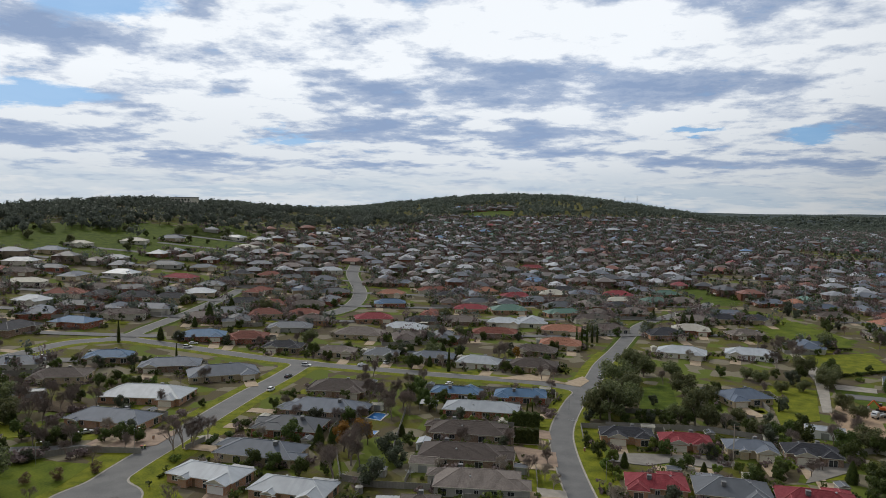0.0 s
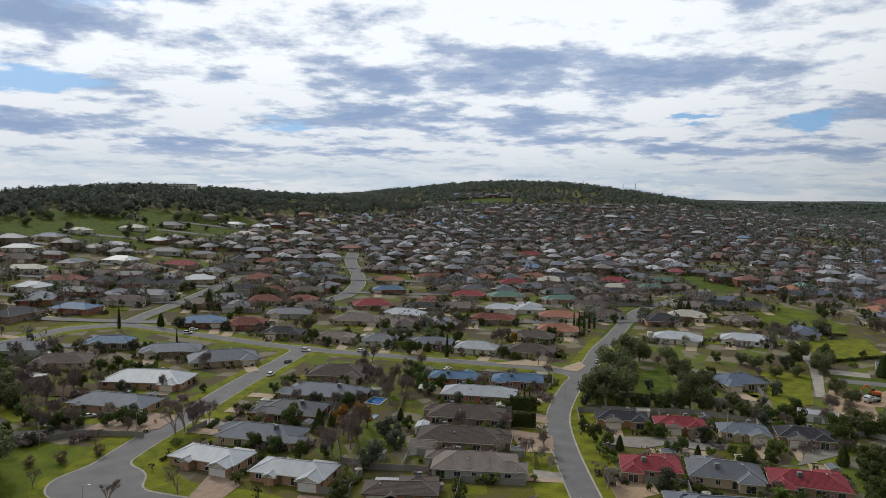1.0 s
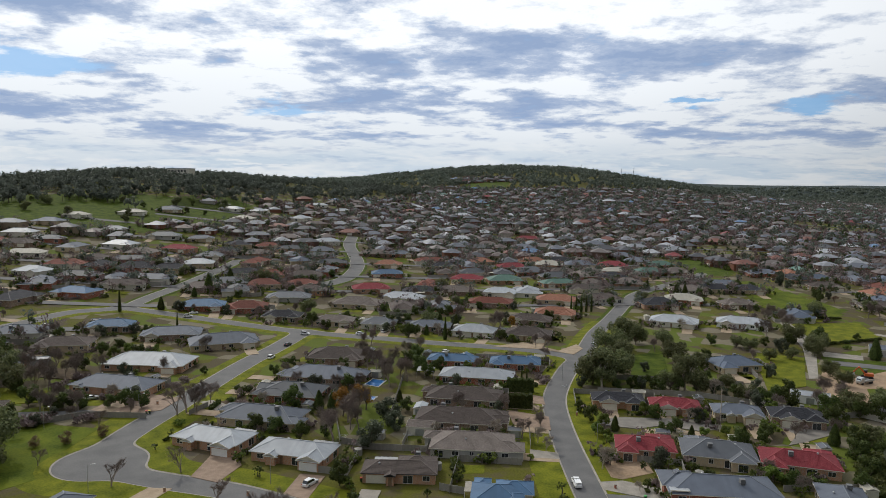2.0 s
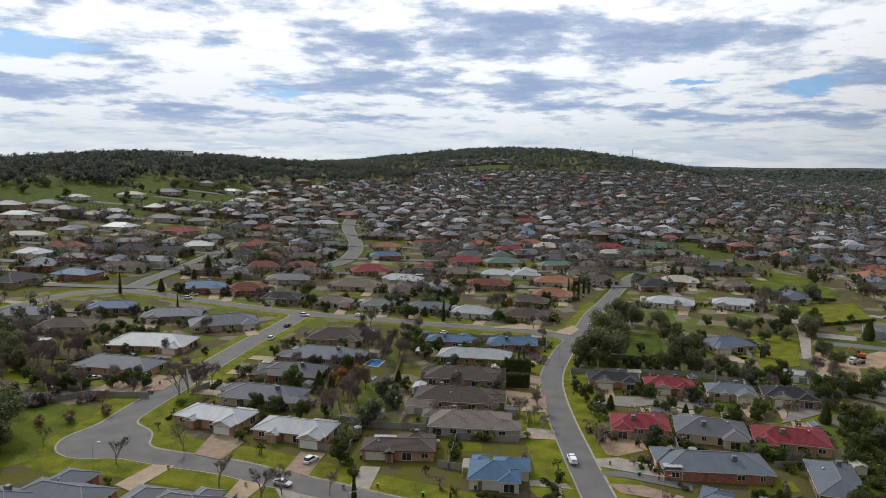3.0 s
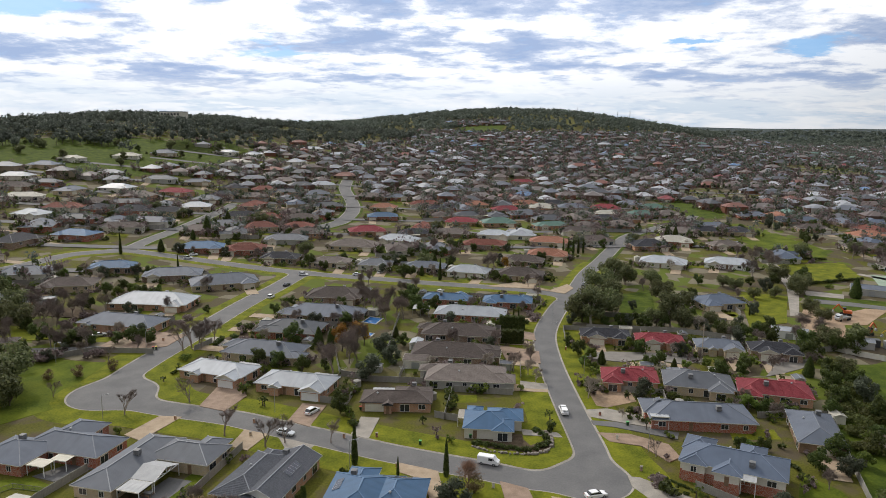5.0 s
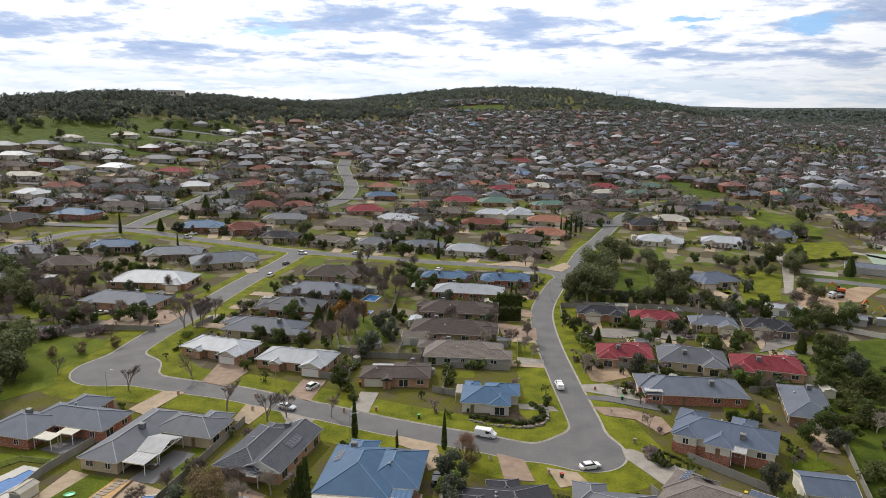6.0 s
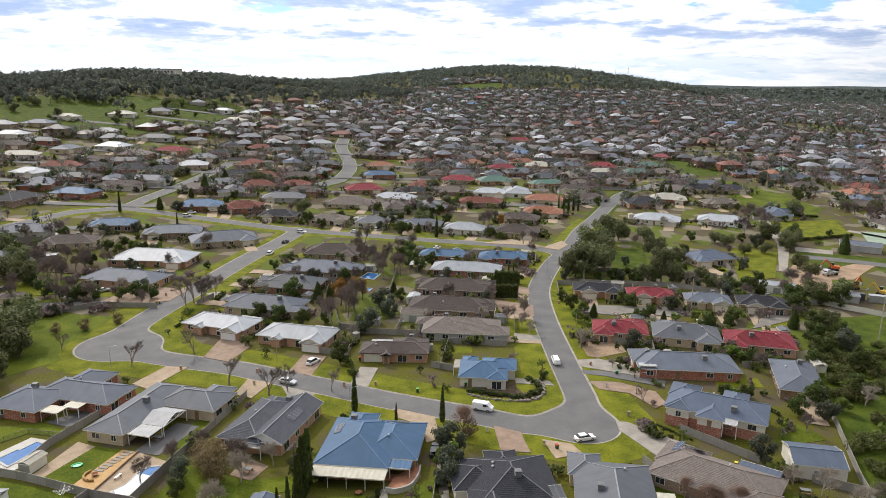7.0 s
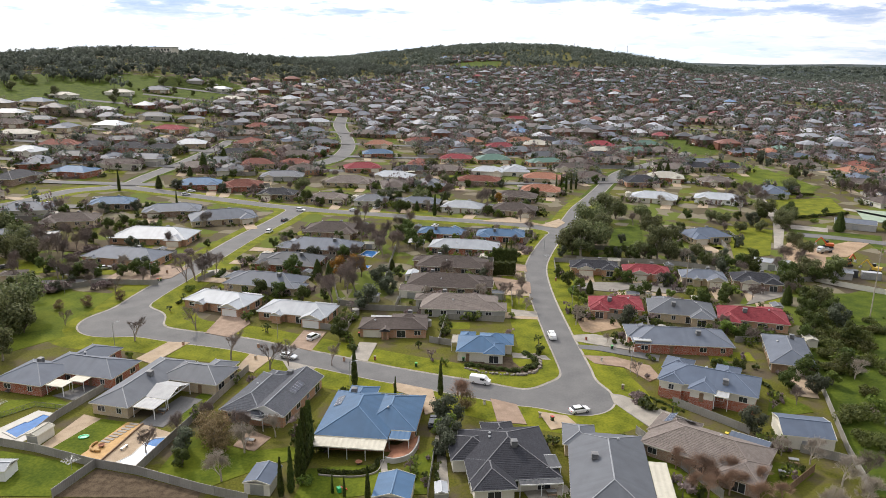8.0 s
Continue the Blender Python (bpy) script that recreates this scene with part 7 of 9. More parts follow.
# ---- drives, paths and garden surfaces ----
DRIVES = [
    ("driveway", PAVING, "brown paver driveway in front of a garage", [(-63.1, 187.7), (-57.1, 186.4), (-53.2, 178.7), (-55.8, 168.1), (-63.5, 171.2)]),
    ("driveway", PAVING, "brown paver driveway with a parked car", [(-37.2, 174.0), (-30.8, 172.9), (-32.6, 159.6), (-38.7, 162.8)]),
    ("driveway", CONCRETE, "pale concrete driveway", [(-20.9, 165.9), (-16.2, 165.3), (-17.6, 153.3), (-22.1, 155.6)]),
    ("driveway", SANDY, "sandy paved driveway beside the blue-roofed house", [(-9.8, 141.8), (-1.1, 138.2), (0.2, 128.3), (-2.6, 126.5), (-3.7, 134.0), (-9.8, 137.7)]),
    ("driveway", PAVING, "grey-brown paver driveway", [(11.7, 134.3), (17.3, 131.5), (18.5, 122.9), (12.5, 123.7)]),
    ("driveway", SANDY, "sandy paved driveway", [(21.5, 128.5), (27.4, 126.7), (29.0, 122.9), (23.2, 120.7)]),
    ("driveway", CONCRETE, "long pale concrete driveway with small shrubs", [(38.9, 137.1), (41.4, 136.6), (52.5, 126.0), (46.5, 119.8), (43.7, 122.2), (38.7, 132.8)]),
    ("driveway", PAVING, "curved brown paver driveway", [(36.9, 158.6), (44.4, 158.0), (52.2, 152.7), (52.9, 146.3), (49.7, 143.8), (45.7, 151.6), (38.8, 153.7)]),
    ("driveway", CONCRETE, "wide pale concrete driveway", [(36.5, 172.3), (42.5, 173.3), (52.3, 167.9), (51.0, 161.8), (42.3, 165.4), (36.8, 167.9)]),
    ("driveway", ASPHALT, "grey sealed side driveway", [(36.7, 165.6), (42.3, 165.0), (56.6, 159.1), (55.2, 155.5), (41.6, 161.9), (36.8, 162.9)]),
    ("driveway", PAVING, "broad brown paver forecourt", [(-112.8, 218.8), (-110.8, 232.5), (-104.9, 237.3), (-89.2, 232.9), (-91.0, 220.3), (-97.1, 216.1)]),
    ("driveway", SANDY, "sandy driveway between lawns", [(-75.0, 153.6), (-71.1, 164.6), (-65.3, 164.3), (-70.0, 150.7)]),
    ("driveway", SANDY, "sandy driveway with planted pots", [(-48.7, 148.6), (-47.8, 157.4), (-41.5, 155.1), (-44.1, 146.5)]),
    ("driveway", CONCRETE, "concrete drive", [(-38.5, 153.1), (-29.5, 149.4), (-31.9, 144.3), (-35.0, 146.0)]),
    ("driveway", COURT, "shared grey concrete court", [(46.1, 219.2), (54.0, 220.7), (78.6, 219.7), (83.9, 212.6), (73.6, 209.4), (63.7, 213.7), (55.5, 210.5), (46.8, 213.1)]),
    ("driveway", COURT, "curving grey concrete drive", [(97.5, 219.1), (102.7, 213.3), (115.9, 215.5), (111.3, 207.8), (101.5, 202.0), (95.0, 199.1), (101.2, 207.5)]),
    ("driveway", CONCRETE, "pale concrete drive", [(21.7, 192.7), (29.1, 190.5), (28.9, 186.2), (21.2, 186.9)]),
    ("driveway", PAVING, "pinkish paver drive", [(17.9, 225.9), (30.5, 219.9), (29.5, 207.9), (18.9, 212.2)]),
    ("driveway", PAVING, "brown paver drive", [(19.3, 247.5), (31.2, 240.4), (30.9, 231.8), (19.5, 235.6)]),
    ("driveway", CONCRETE, "pale side drive", [(18.7, 159.9), (27.2, 158.3), (28.2, 155.5), (18.8, 156.7)]),
    ("driveway", CONCRETE, "pale concrete drive", [(-66.7, 213.5), (-81.9, 228.8), (-78.6, 231.1), (-65.1, 221.6)]),
    ("driveway", SANDY, "sandy front paving at the corner", [(18.2, 312.7), (38.8, 309.0), (51.8, 300.6), (57.4, 311.1), (56.0, 319.4), (46.4, 307.1), (32.2, 321.9)]),
    ("dirt_track", DIRT, "sandy dirt track through the paddock", [(141.9, 273.5), (144.9, 256.4), (158.3, 256.9), (180.4, 279.8), (171.8, 281.3), (151.4, 269.4), (151.2, 288.3)]),
    ("dirt_yard", DIRT, "bare dirt yard", [(137.4, 268.8), (151.5, 260.8), (137.7, 230.2), (126.8, 236.7)]),
    ("gravel_lane", CONCRETE, "pale gravel lane", [(173.6, 379.0), (179.6, 385.7), (167.5, 328.7), (138.6, 268.9), (135.1, 268.7), (157.3, 319.5)]),
    ("lawn", MEADOW, "lush green artificial lawn", [(-73.9, 111.1), (-69.5, 123.5), (-63.6, 122.2), (-67.3, 108.5)]),
    ("deck", DECK, "timber deck strip with paving slabs", [(-67.2, 108.5), (-63.6, 122.2), (-60.2, 121.6), (-62.4, 107.0)]),
    ("courtyard", SANDY, "sandy paved courtyard", [(-76.3, 111.8), (-74.0, 125.3), (-69.5, 123.5), (-73.8, 111.1)]),
    ("pool_surround", SANDY, "sandy paving round a pool", [(-62.4, 107.0), (-60.2, 121.6), (-51.6, 117.4), (-53.8, 104.6)]),
    ("pool_surround", PALE, "pale paving round a pool", [(-88.4, 118.5), (-84.4, 126.8), (-78.9, 125.3), (-79.6, 116.0), (-81.0, 113.4), (-84.8, 114.6)]),
    ("lawn", MEADOW, "green back lawn", [(-23.5, 105.8), (-8.7, 107.9), (-8.0, 99.0), (-15.6, 96.9), (-24.2, 96.8)]),
    ("lawn", MEADOW, "green strip of lawn", [(-8.1, 100.7), (-4.0, 110.0), (-0.3, 114.1), (-1.6, 98.3), (-5.0, 98.2)]),
    ("lawn", MEADOW, "green back lawn beside the house", [(-36.9, 111.3), (-26.6, 113.6), (-26.6, 108.6), (-34.3, 105.6)]),
    ("lawn", MEADOW, "bright green artificial lawn", [(60.3, 106.4), (63.9, 109.7), (69.5, 106.0), (62.4, 100.3), (59.0, 101.6)]),
    ("lawn", MEADOW, "green back lawn", [(70.4, 128.1), (76.7, 140.3), (81.2, 132.1), (81.1, 129.6), (75.6, 128.2)]),
    ("lawn", LUSH, "paddock grass", [(122.0, 211.0), (146.2, 211.8), (91.4, 99.1), (76.0, 98.8), (80.8, 115.7), (90.1, 143.5), (99.9, 171.6)]),
    ("lawn", LUSH, "dry paddock grass", [(157.5, 304.4), (192.5, 292.2), (175.5, 261.7), (180.8, 284.6), (158.5, 269.7), (156.1, 278.8), (153.6, 293.5)]),
    ("lawn", LAWN, "bright yellow-green playing lawn", [(174.5, 366.8), (215.5, 378.2), (203.8, 339.7), (170.3, 328.8)]),
    ("lawn", LAWN, "bright lawn under trees", [(131.0, 308.8), (147.2, 298.5), (133.5, 270.4), (120.6, 272.6)]),
    ("lawn", MEADOW, "green lawn by the turning head", [(-112.8, 151.2), (-98.1, 170.2), (-103.0, 178.6), (-102.2, 203.5), (-120.3, 205.8), (-140.5, 189.9)]),
    ("lawn", MEADOW, "green back lawn behind the tiled house", [(-50.5, 103.5), (-40.0, 99.5), (-33.4, 104.8), (-34.8, 111.2), (-40.0, 113.2), (-49.4, 117.0)]),
    ("lawn", MEADOW, "green lawn below the corner fence", [(-84.0, 96.5), (-82.8, 110.8), (-76.2, 109.6), (-63.2, 105.4), (-65.8, 96.5)]),
    ("lawn", MEADOW, "green lawn beside the patio", [(-56.6, 124.0), (-51.4, 122.8), (-48.6, 135.5), (-52.4, 136.4)]),
    ("lawn", MEADOW, "green pool-side back lawn", [(-92.0, 121.5), (-93.5, 131.0), (-84.6, 133.0), (-78.4, 129.5), (-79.2, 127.2), (-86.0, 128.4)]),
    ("lawn", MEADOW, "green side lawn of the grey-roofed house", [(39.8, 92.5), (38.2, 113.0), (40.4, 118.5), (49.0, 97.5), (49.5, 92.5)]),
    ("garden_bed", MULCH, "dark mulched garden bed with rocks", [(6.6, 157.8), (18.5, 157.4), (26.0, 160.1), (26.2, 151.4), (20.9, 147.4), (10.2, 149.4)]),
    ("lawn", LAWN, "bright front lawn inside a garden bed", [(19.0, 163.6), (24.4, 164.9), (24.9, 154.8), (20.0, 151.3), (18.6, 154.6)]),
    ("garden_bed", MULCH, "dark mulched garden bed", [(-76.1, 229.2), (-69.1, 236.5), (-65.9, 228.2), (-67.1, 218.4), (-74.6, 221.3)]),
    ("garden_bed", MULCH, "earthy terraced garden bed", [(-100.1, 232.7), (-94.1, 247.1), (-89.9, 244.2), (-94.5, 228.4)]),
    ("dirt_yard", DIRT, "dry grassy yard", [(40.3, 187.5), (51.5, 185.4), (51.5, 178.7), (42.6, 174.2), (38.6, 176.2)]),
    ("vegetable_garden", MULCH, "dark earth vegetable garden", [(-65.0, 96.4), (-61.7, 105.1), (-53.9, 103.0), (-40.6, 98.1), (-40.5, 96.5)]),
]
for i, (name, mat, label, pts) in enumerate(DRIVES):
    patch(name, pts, mat, 0.05 + (0.13 if name == "driveway" else 0.02) + 0.004 * (i % 9), label, name.replace("_", " "))

FENCES = [
    (FENCE, [(99.6, 172.5), (89.4, 143.5), (79.6, 113.6), (75.8, 98.5)]),
    (FENCE, [(-79.2, 115.8), (-78.7, 123.3), (-74.9, 136.4)]),
    (FENCE, [(-85.3, 113.0), (-76.0, 110.6), (-62.2, 105.6), (-53.7, 103.4), (-40.1, 98.1), (-31.6, 95.4)]),
    (FENCE, [(-62.2, 105.6), (-65.1, 96.1)]),
    (FENCE, [(-45.4, 147.4), (-49.6, 126.0), (-51.6, 116.5), (-53.9, 103.8)]),
    (FENCE, [(-25.5, 173.5), (-23.7, 194.8)]),
    (FENCE, [(-24.4, 191.3), (-6.3, 189.9)]),
    (FENCE, [(-0.1, 165.0), (2.1, 184.0)]),
    (FENCE, [(2.4, 184.0), (18.6, 182.2)]),
    (FENCE, [(-0.2, 114.9), (-1.4, 97.5)]),
    (FENCE, [(40.2, 119.9), (49.5, 97.7)]),
    (FENCE, [(51.6, 132.8), (63.3, 120.1)]),
    (FENCE, [(70.3, 113.4), (77.9, 109.2)]),
    (TIMBER, [(69.5, 106.4), (61.9, 99.9)]),
    (FENCE, [(41.3, 187.5), (60.2, 183.4)]),
    (RENDER, [(127.9, 226.6), (134.1, 219.8), (145.4, 210.6)]),
    (FENCE, [(-6.3, 189.9), (-5.4, 206.8), (-7.0, 219.9)]),
    (FENCE, [(-13.2, 193.1), (-11.9, 206.5)]),
    (FENCE, [(79.5, 168.7), (98.1, 170.0)]),
    (FENCE, [(-33.2, 175.4), (-25.5, 173.5)]),
    (FENCE, [(-2.5, 166.5), (3.5, 164.3)]),
    (FENCE, [(-77.6, 224.5), (-80.6, 216.0)]),
    (FENCE, [(51.1, 247.1), (84.0, 243.9), (109.9, 230.6)]),
    (FENCE, [(23.1, 207.7), (21.9, 192.7)]),
    (FENCE, [(-14.5, 286.0), (-8.1, 273.6)]),
    (FENCE, [(-18.7, 218.2), (-18.3, 238.5), (-17.8, 262.4)]),
    (FENCE, [(-23.4, 192.8), (-30.6, 195.1), (-35.7, 217.6)]),
    (FENCE, [(117.7, 286.8), (115.3, 267.9)]),
    (FENCE, [(120.4, 223.1), (128.9, 224.6)]),
    (FENCE, [(-92.4, 212.6), (-111.2, 213.3), (-122.0, 205.6)]),
    (FENCE, [(58.4, 174.6), (60.0, 183.4)]),
    (FENCE, [(52.1, 265.3), (78.4, 262.0), (105.7, 257.3)]),
]
# ---- fences ----
def fence_meshes(mat):
    k = ("fence", mat.name)
    if k not in SHARED:
        b = Build()
        n = 12
        v = []
        for i in range(n + 1):
            v += [(i * 2.36 / n, 0.02 if i % 2 else -0.02, 0.0), (i * 2.36 / n, 0.02 if i % 2 else -0.02, 1.75)]
        b.v = v
        b.f = [(2 * i, 2 * i + 2, 2 * i + 3, 2 * i + 1) for i in range(n)]
        b.m, b.uv = [0] * n, [(0, 0)] * (4 * n)
        b.box(0, -0.035, 1.72, 2.36, 0.035, 1.79)
        b.box(0, -0.035, 0.0, 2.36, 0.035, 0.06)
        b.box(-0.045, -0.045, -0.4, 0.045, 0.045, 1.86)
        SHARED[k] = b.mesh("panel", [mat])
    return SHARED[k]


def fence(pts, mat):
    words = "weathered timber paling yard fence" if mat is TIMBER else "pale rendered boundary wall" if mat is RENDER else "grey ribbed steel boundary fence"
    f = thing("fence", words, "fence", group="boundary fences")
    pm = fence_meshes(mat)
    for (ax, ay), (bx, by) in zip(pts, pts[1:]):
        L = math.hypot(bx - ax, by - ay)
        n = max(1, round(L / 2.4))
        yaw = math.degrees(math.atan2(by - ay, bx - ax))
        for i in range(n):
            x, y = ax + (bx - ax) * i / n, ay + (by - ay) * i / n
            o = part("panel", pm, [], f)
            o.matrix_basis = pose(x, y, gz(x, y), 0, 0, yaw) @ Matrix.Diagonal((L / n / 2.36, 1, 1, 1))


for mat, pts in FENCES:
    fence(pts, mat)


def yard_mesh(w, d):
    k = ("yard", w, d)
    if k not in SHARED:
        b = Build()
        path = [(-w / 2, -1.0), (-w / 2, d), (w / 2, d), (w / 2, -1.0)]
        line = []
        for (ax, ay), (bx, by) in zip(path, path[1:]):
            ln = math.hypot(bx - ax, by - ay)
            m = int(ln / 0.4)
            ox, oy = (by - ay) / ln * 0.03, (ax - bx) / ln * 0.03
            line += [(ax + (bx - ax) * i / m + ox * (i % 2), ay + (by - ay) * i / m + oy * (i % 2)) for i in range(m)]
        line.append(path[-1])
        b.v = [(x, y, z) for x, y in line for z in (-0.6, 1.75)]
        b.f = [(2 * i, 2 * i + 2, 2 * i + 3, 2 * i + 1) for i in range(len(line) - 1)]
        b.m, b.uv = [0] * len(b.f), [(0, 0)] * (4 * len(b.f))
        for p, q in zip(path, path[1:]):
            b.beam((*p, 1.76), (*q, 1.76), 0.07)
        SHARED[k] = b.mesh("fence", [FENCE])
    return SHARED[k]


def lot_fence(x, y, yaw, w, d):
    f = tagged(new("fence", yard_mesh(w, d)), "grey steel fence round a back yard", "fence", "yard fences")
    f.matrix_basis = pose(x, y, gz(x, y), 0, 0, yaw)


for x, y, yaw in LOTS[:120]:
    if gz(x, y) < 14:
        lot_fence(x, y, yaw, 23, 14)
for x, y in HOMES[14:55]:
    if abs(x) < 130 and y > 230:
        lot_fence(x, y, -6, 27 if y < 300 else 23, 12)

# ---- vehicles ----
PAINT = {"white": principled("car_white", 0.25, 0, 0.6), "silver": principled("car_silver", 0.3, 0.6, 0.5), "dark": principled("car_dark", 0.25, 0, 0.6),
         "red": principled("car_red", 0.25, 0, 0.6)}
for k, c in (("white", (0.78, 0.78, 0.78)), ("silver", (0.5, 0.51, 0.52)), ("dark", (0.03, 0.033, 0.04)), ("red", (0.25, 0.03, 0.03))):
    PAINT[k][2].inputs["Base Color"].default_value = (*c, 1)
    PAINT[k] = PAINT[k][0]
CARGLASS = glassy("car_glass", (0.02, 0.022, 0.025), 0.05)
LAMP_RED = surface("tail_lamp_red", (0.35, 0.01, 0.01), (0.45, 0.02, 0.02), 3, 4, 0.3)
LAMP_CLEAR = surface("head_lamp_clear", (0.6, 0.62, 0.64), (0.75, 0.76, 0.78), 3, 4, 0.15)


loft = skin


def hull(b, rows, mat=0):
    """Body along x: rows of (x, half width, floor, top)."""
    loft(b, [[(x, -w, z0 + 0.1), (x, -w * 0.94, z0), (x, w * 0.94, z0), (x, w, z0 + 0.1), (x, w, z1 - 0.15), (x, w * 0.9, z1), (x, -w * 0.9, z1), (x, -w, z1 - 0.15)]
             for x, w, z0, z1 in rows], mat)


def vehicle(kind, paint, label, x, y, yaw):
    c = thing("van" if kind == "van" else "ute" if kind == "ute" else "car", label, "van" if kind == "van" else "car", pose(x, y, gz(x, y) + 0.05, 0, 0, yaw), "parked vehicles")
    b, g, r = Build(), Build(), Build()
    if kind == "van":
        hull(b, [(-2.4, 0.82, 0.35, 1.2), (-2.35, 0.88, 0.3, 1.95), (1.2, 0.88, 0.3, 2.0), (1.75, 0.86, 0.3, 1.35), (2.4, 0.8, 0.35, 1.0)])
        hull(g, [(1.22, 0.885, 1.25, 1.85), (1.68, 0.865, 1.2, 1.42)])
        for s in (-1, 1):
            g.box(0.2, s * 0.885 - 0.01, 1.2, 1.15, s * 0.885 + 0.01, 1.75)
    elif kind == "ute":
        hull(b, [(-2.6, 0.82, 0.45, 0.95), (-2.55, 0.88, 0.42, 1.0), (0.1, 0.88, 0.42, 1.05), (1.3, 0.88, 0.42, 1.08), (2.3, 0.84, 0.42, 1.0), (2.55, 0.78, 0.5, 0.85)])
        hull(g, [(-0.2, 0.82, 1.0, 1.1), (-0.05, 0.76, 1.0, 1.62), (0.95, 0.74, 1.0, 1.64), (1.5, 0.8, 1.0, 1.1)])
        hull(r, [(-0.08, 0.72, 1.56, 1.7), (0.98, 0.70, 1.56, 1.7)])
        for s in (-1, 1):
            r.box(-2.5, s * 0.8 - 0.03, 1.0, -0.2, s * 0.8 + 0.03, 1.25)
        r.box(-2.45, -0.75, 1.55, -0.3, 0.75, 1.6)
        for px in (-2.4, -0.4):
            for s in (-1, 1):
                r.box(px - 0.03, s * 0.74 - 0.03, 1.0, px + 0.03, s * 0.74 + 0.03, 1.6)
    else:
        h = 1.68 if kind == "suv" else 1.42
        hull(b, [(-2.25, 0.75, 0.4, 0.85), (-2.15, 0.86, 0.3, 0.98), (-1.2, 0.89, 0.25, 1.0), (0.9, 0.89, 0.25, 0.98), (1.9, 0.86, 0.28, 0.86), (2.25, 0.74, 0.38, 0.68)])
        t = -2.05 if kind == "suv" else -1.75
        hull(g, [(t, 0.78, 0.9, 1.02), (t + 0.35, 0.72, 0.9, h - 0.08), (0.25, 0.72, 0.9, h - 0.04), (1.05, 0.8, 0.9, 0.98)])
        hull(r, [(t + 0.38, 0.66, h - 0.14, h - 0.02), (-0.6, 0.69, h - 0.12, h + 0.03), (0.28, 0.66, h - 0.14, h)])
    part("body", b, PAINT[paint], c)
    part("glazing", g, CARGLASS, c)
    if r.v:
        part("roof", r, PAINT[paint], c)
    for px in (-1.4, 1.4):
        for s in (-1, 1):
            w = Build()
            w.tube((px, s * 0.7, 0.32), (px, s * 0.91, 0.32), 0.33, 0.33, 14)
            o = part("wheel", w, RUBBER, c)
            m = Build()
            m.tube((px, s * 0.9, 0.32), (px, s * 0.925, 0.32), 0.2, 0.18, 10)
            part("rim", m, STEEL, o)
    for s in (-1, 1):
        l = Build()
        l.box(2.12, s * 0.6 - 0.15, 0.6, 2.26, s * 0.6 + 0.15, 0.75)
        part("headlight", l, LAMP_CLEAR, c)
        l = Build()
        l.box(-2.27, s * 0.65 - 0.1, 0.7, -2.15, s * 0.65 + 0.1, 0.92)
        part("tail_light", l, LAMP_RED, c)
    return c


for row in (
    ("sedan", "white", "white sedan parked at the turning head", 30.4, 128.6, 18), ("ute", "white", "white tradesman's ute parked by the kerb", 30.6, 170.6, 92),
    ("van", "white", "white delivery van parked by the kerb", 9.8, 142.0, -20), ("suv", "white", "white hatchback on a paver driveway", -33.5, 168.0, 62),
    ("sedan", "silver", "silver car parked on the street", -37.4, 155.2, -22), ("suv", "white", "white four-wheel drive on the cross street", -68.8, 331.2, -12),
    ("sedan", "dark", "dark hatchback on the side street", -71.8, 309.0, 72), ("suv", "white", "white van parked at the roadside", -73.4, 286.6, 80),
    ("suv", "white", "white four-wheel drive in front of a blue-roofed house", -133.5, 356.4, 25), ("sedan", "white", "white car behind another parked car", -133.5, 364.3, 25),
    ("sedan", "silver", "silver car on the winding street", 63.5, 318.5, 70), ("ute", "dark", "dark ute beside the blue-roofed house", -0.8, 122.6, 85),
    ("sedan", "silver", "silver car on a concrete drive", 17.7, 329.1, 75), ("sedan", "white", "white sedan on the verge", -43.0, 332.6, -6),
    ("suv", "white", "white car parked before a garage", -32.4, 338.6, 65), ("sedan", "white", "white hatchback on a house drive", -2.6, 300.5, 60),
    ("sedan", "white", "white car in a side yard", -198.0, 312.0, 30), 
    ("sedan", "red", "small red car beside the driveway", -182, 303, 50), ("sedan", "dark", "dark car on a driveway", -150, 322, 20),
    ("sedan", "silver", "silver car under bare trees", -118, 230, 40), ("suv", "dark", "dark four-wheel drive in a forecourt", -152, 262, 15),
):
    vehicle(*row)

# ---- pools ----


def pool(pts, label, cover=None):
    """A pool of that outline, with coping; cover: the outline of a floating cover."""
    p = thing("swimming_pool", label, "pool")
    c = np.mean(pts, 0)
    z = gz(*c)
    b = Build()
    outer = [(c[0] + (x - c[0]) * 1.16, c[1] + (y - c[1]) * 1.10) for x, y in pts]
    for i in range(len(pts)):
        j = (i + 1) % len(pts)
        b.poly([(*outer[i], z + 0.24), (*outer[j], z + 0.24), (*pts[j], z + 0.24), (*pts[i], z + 0.24)])
        b.poly([(*outer[i], z), (*outer[j], z), (*outer[j], z + 0.24), (*outer[i], z + 0.24)])
        b.poly([(*pts[i], z + 0.24), (*pts[j], z + 0.24), (*pts[j], z + 0.05), (*pts[i], z + 0.05)])
    part("coping", b.weld(), PALE, p)
    w = Build()
    w.poly([(*q, z + 0.16) for q in pts])
    part("water", w, WATER, p)
    if cover:
        k = Build()
        k.poly([(*q, z + 0.20) for q in cover])
        part("cover", k, COVER, p, "pale floating pool cover")
    return p


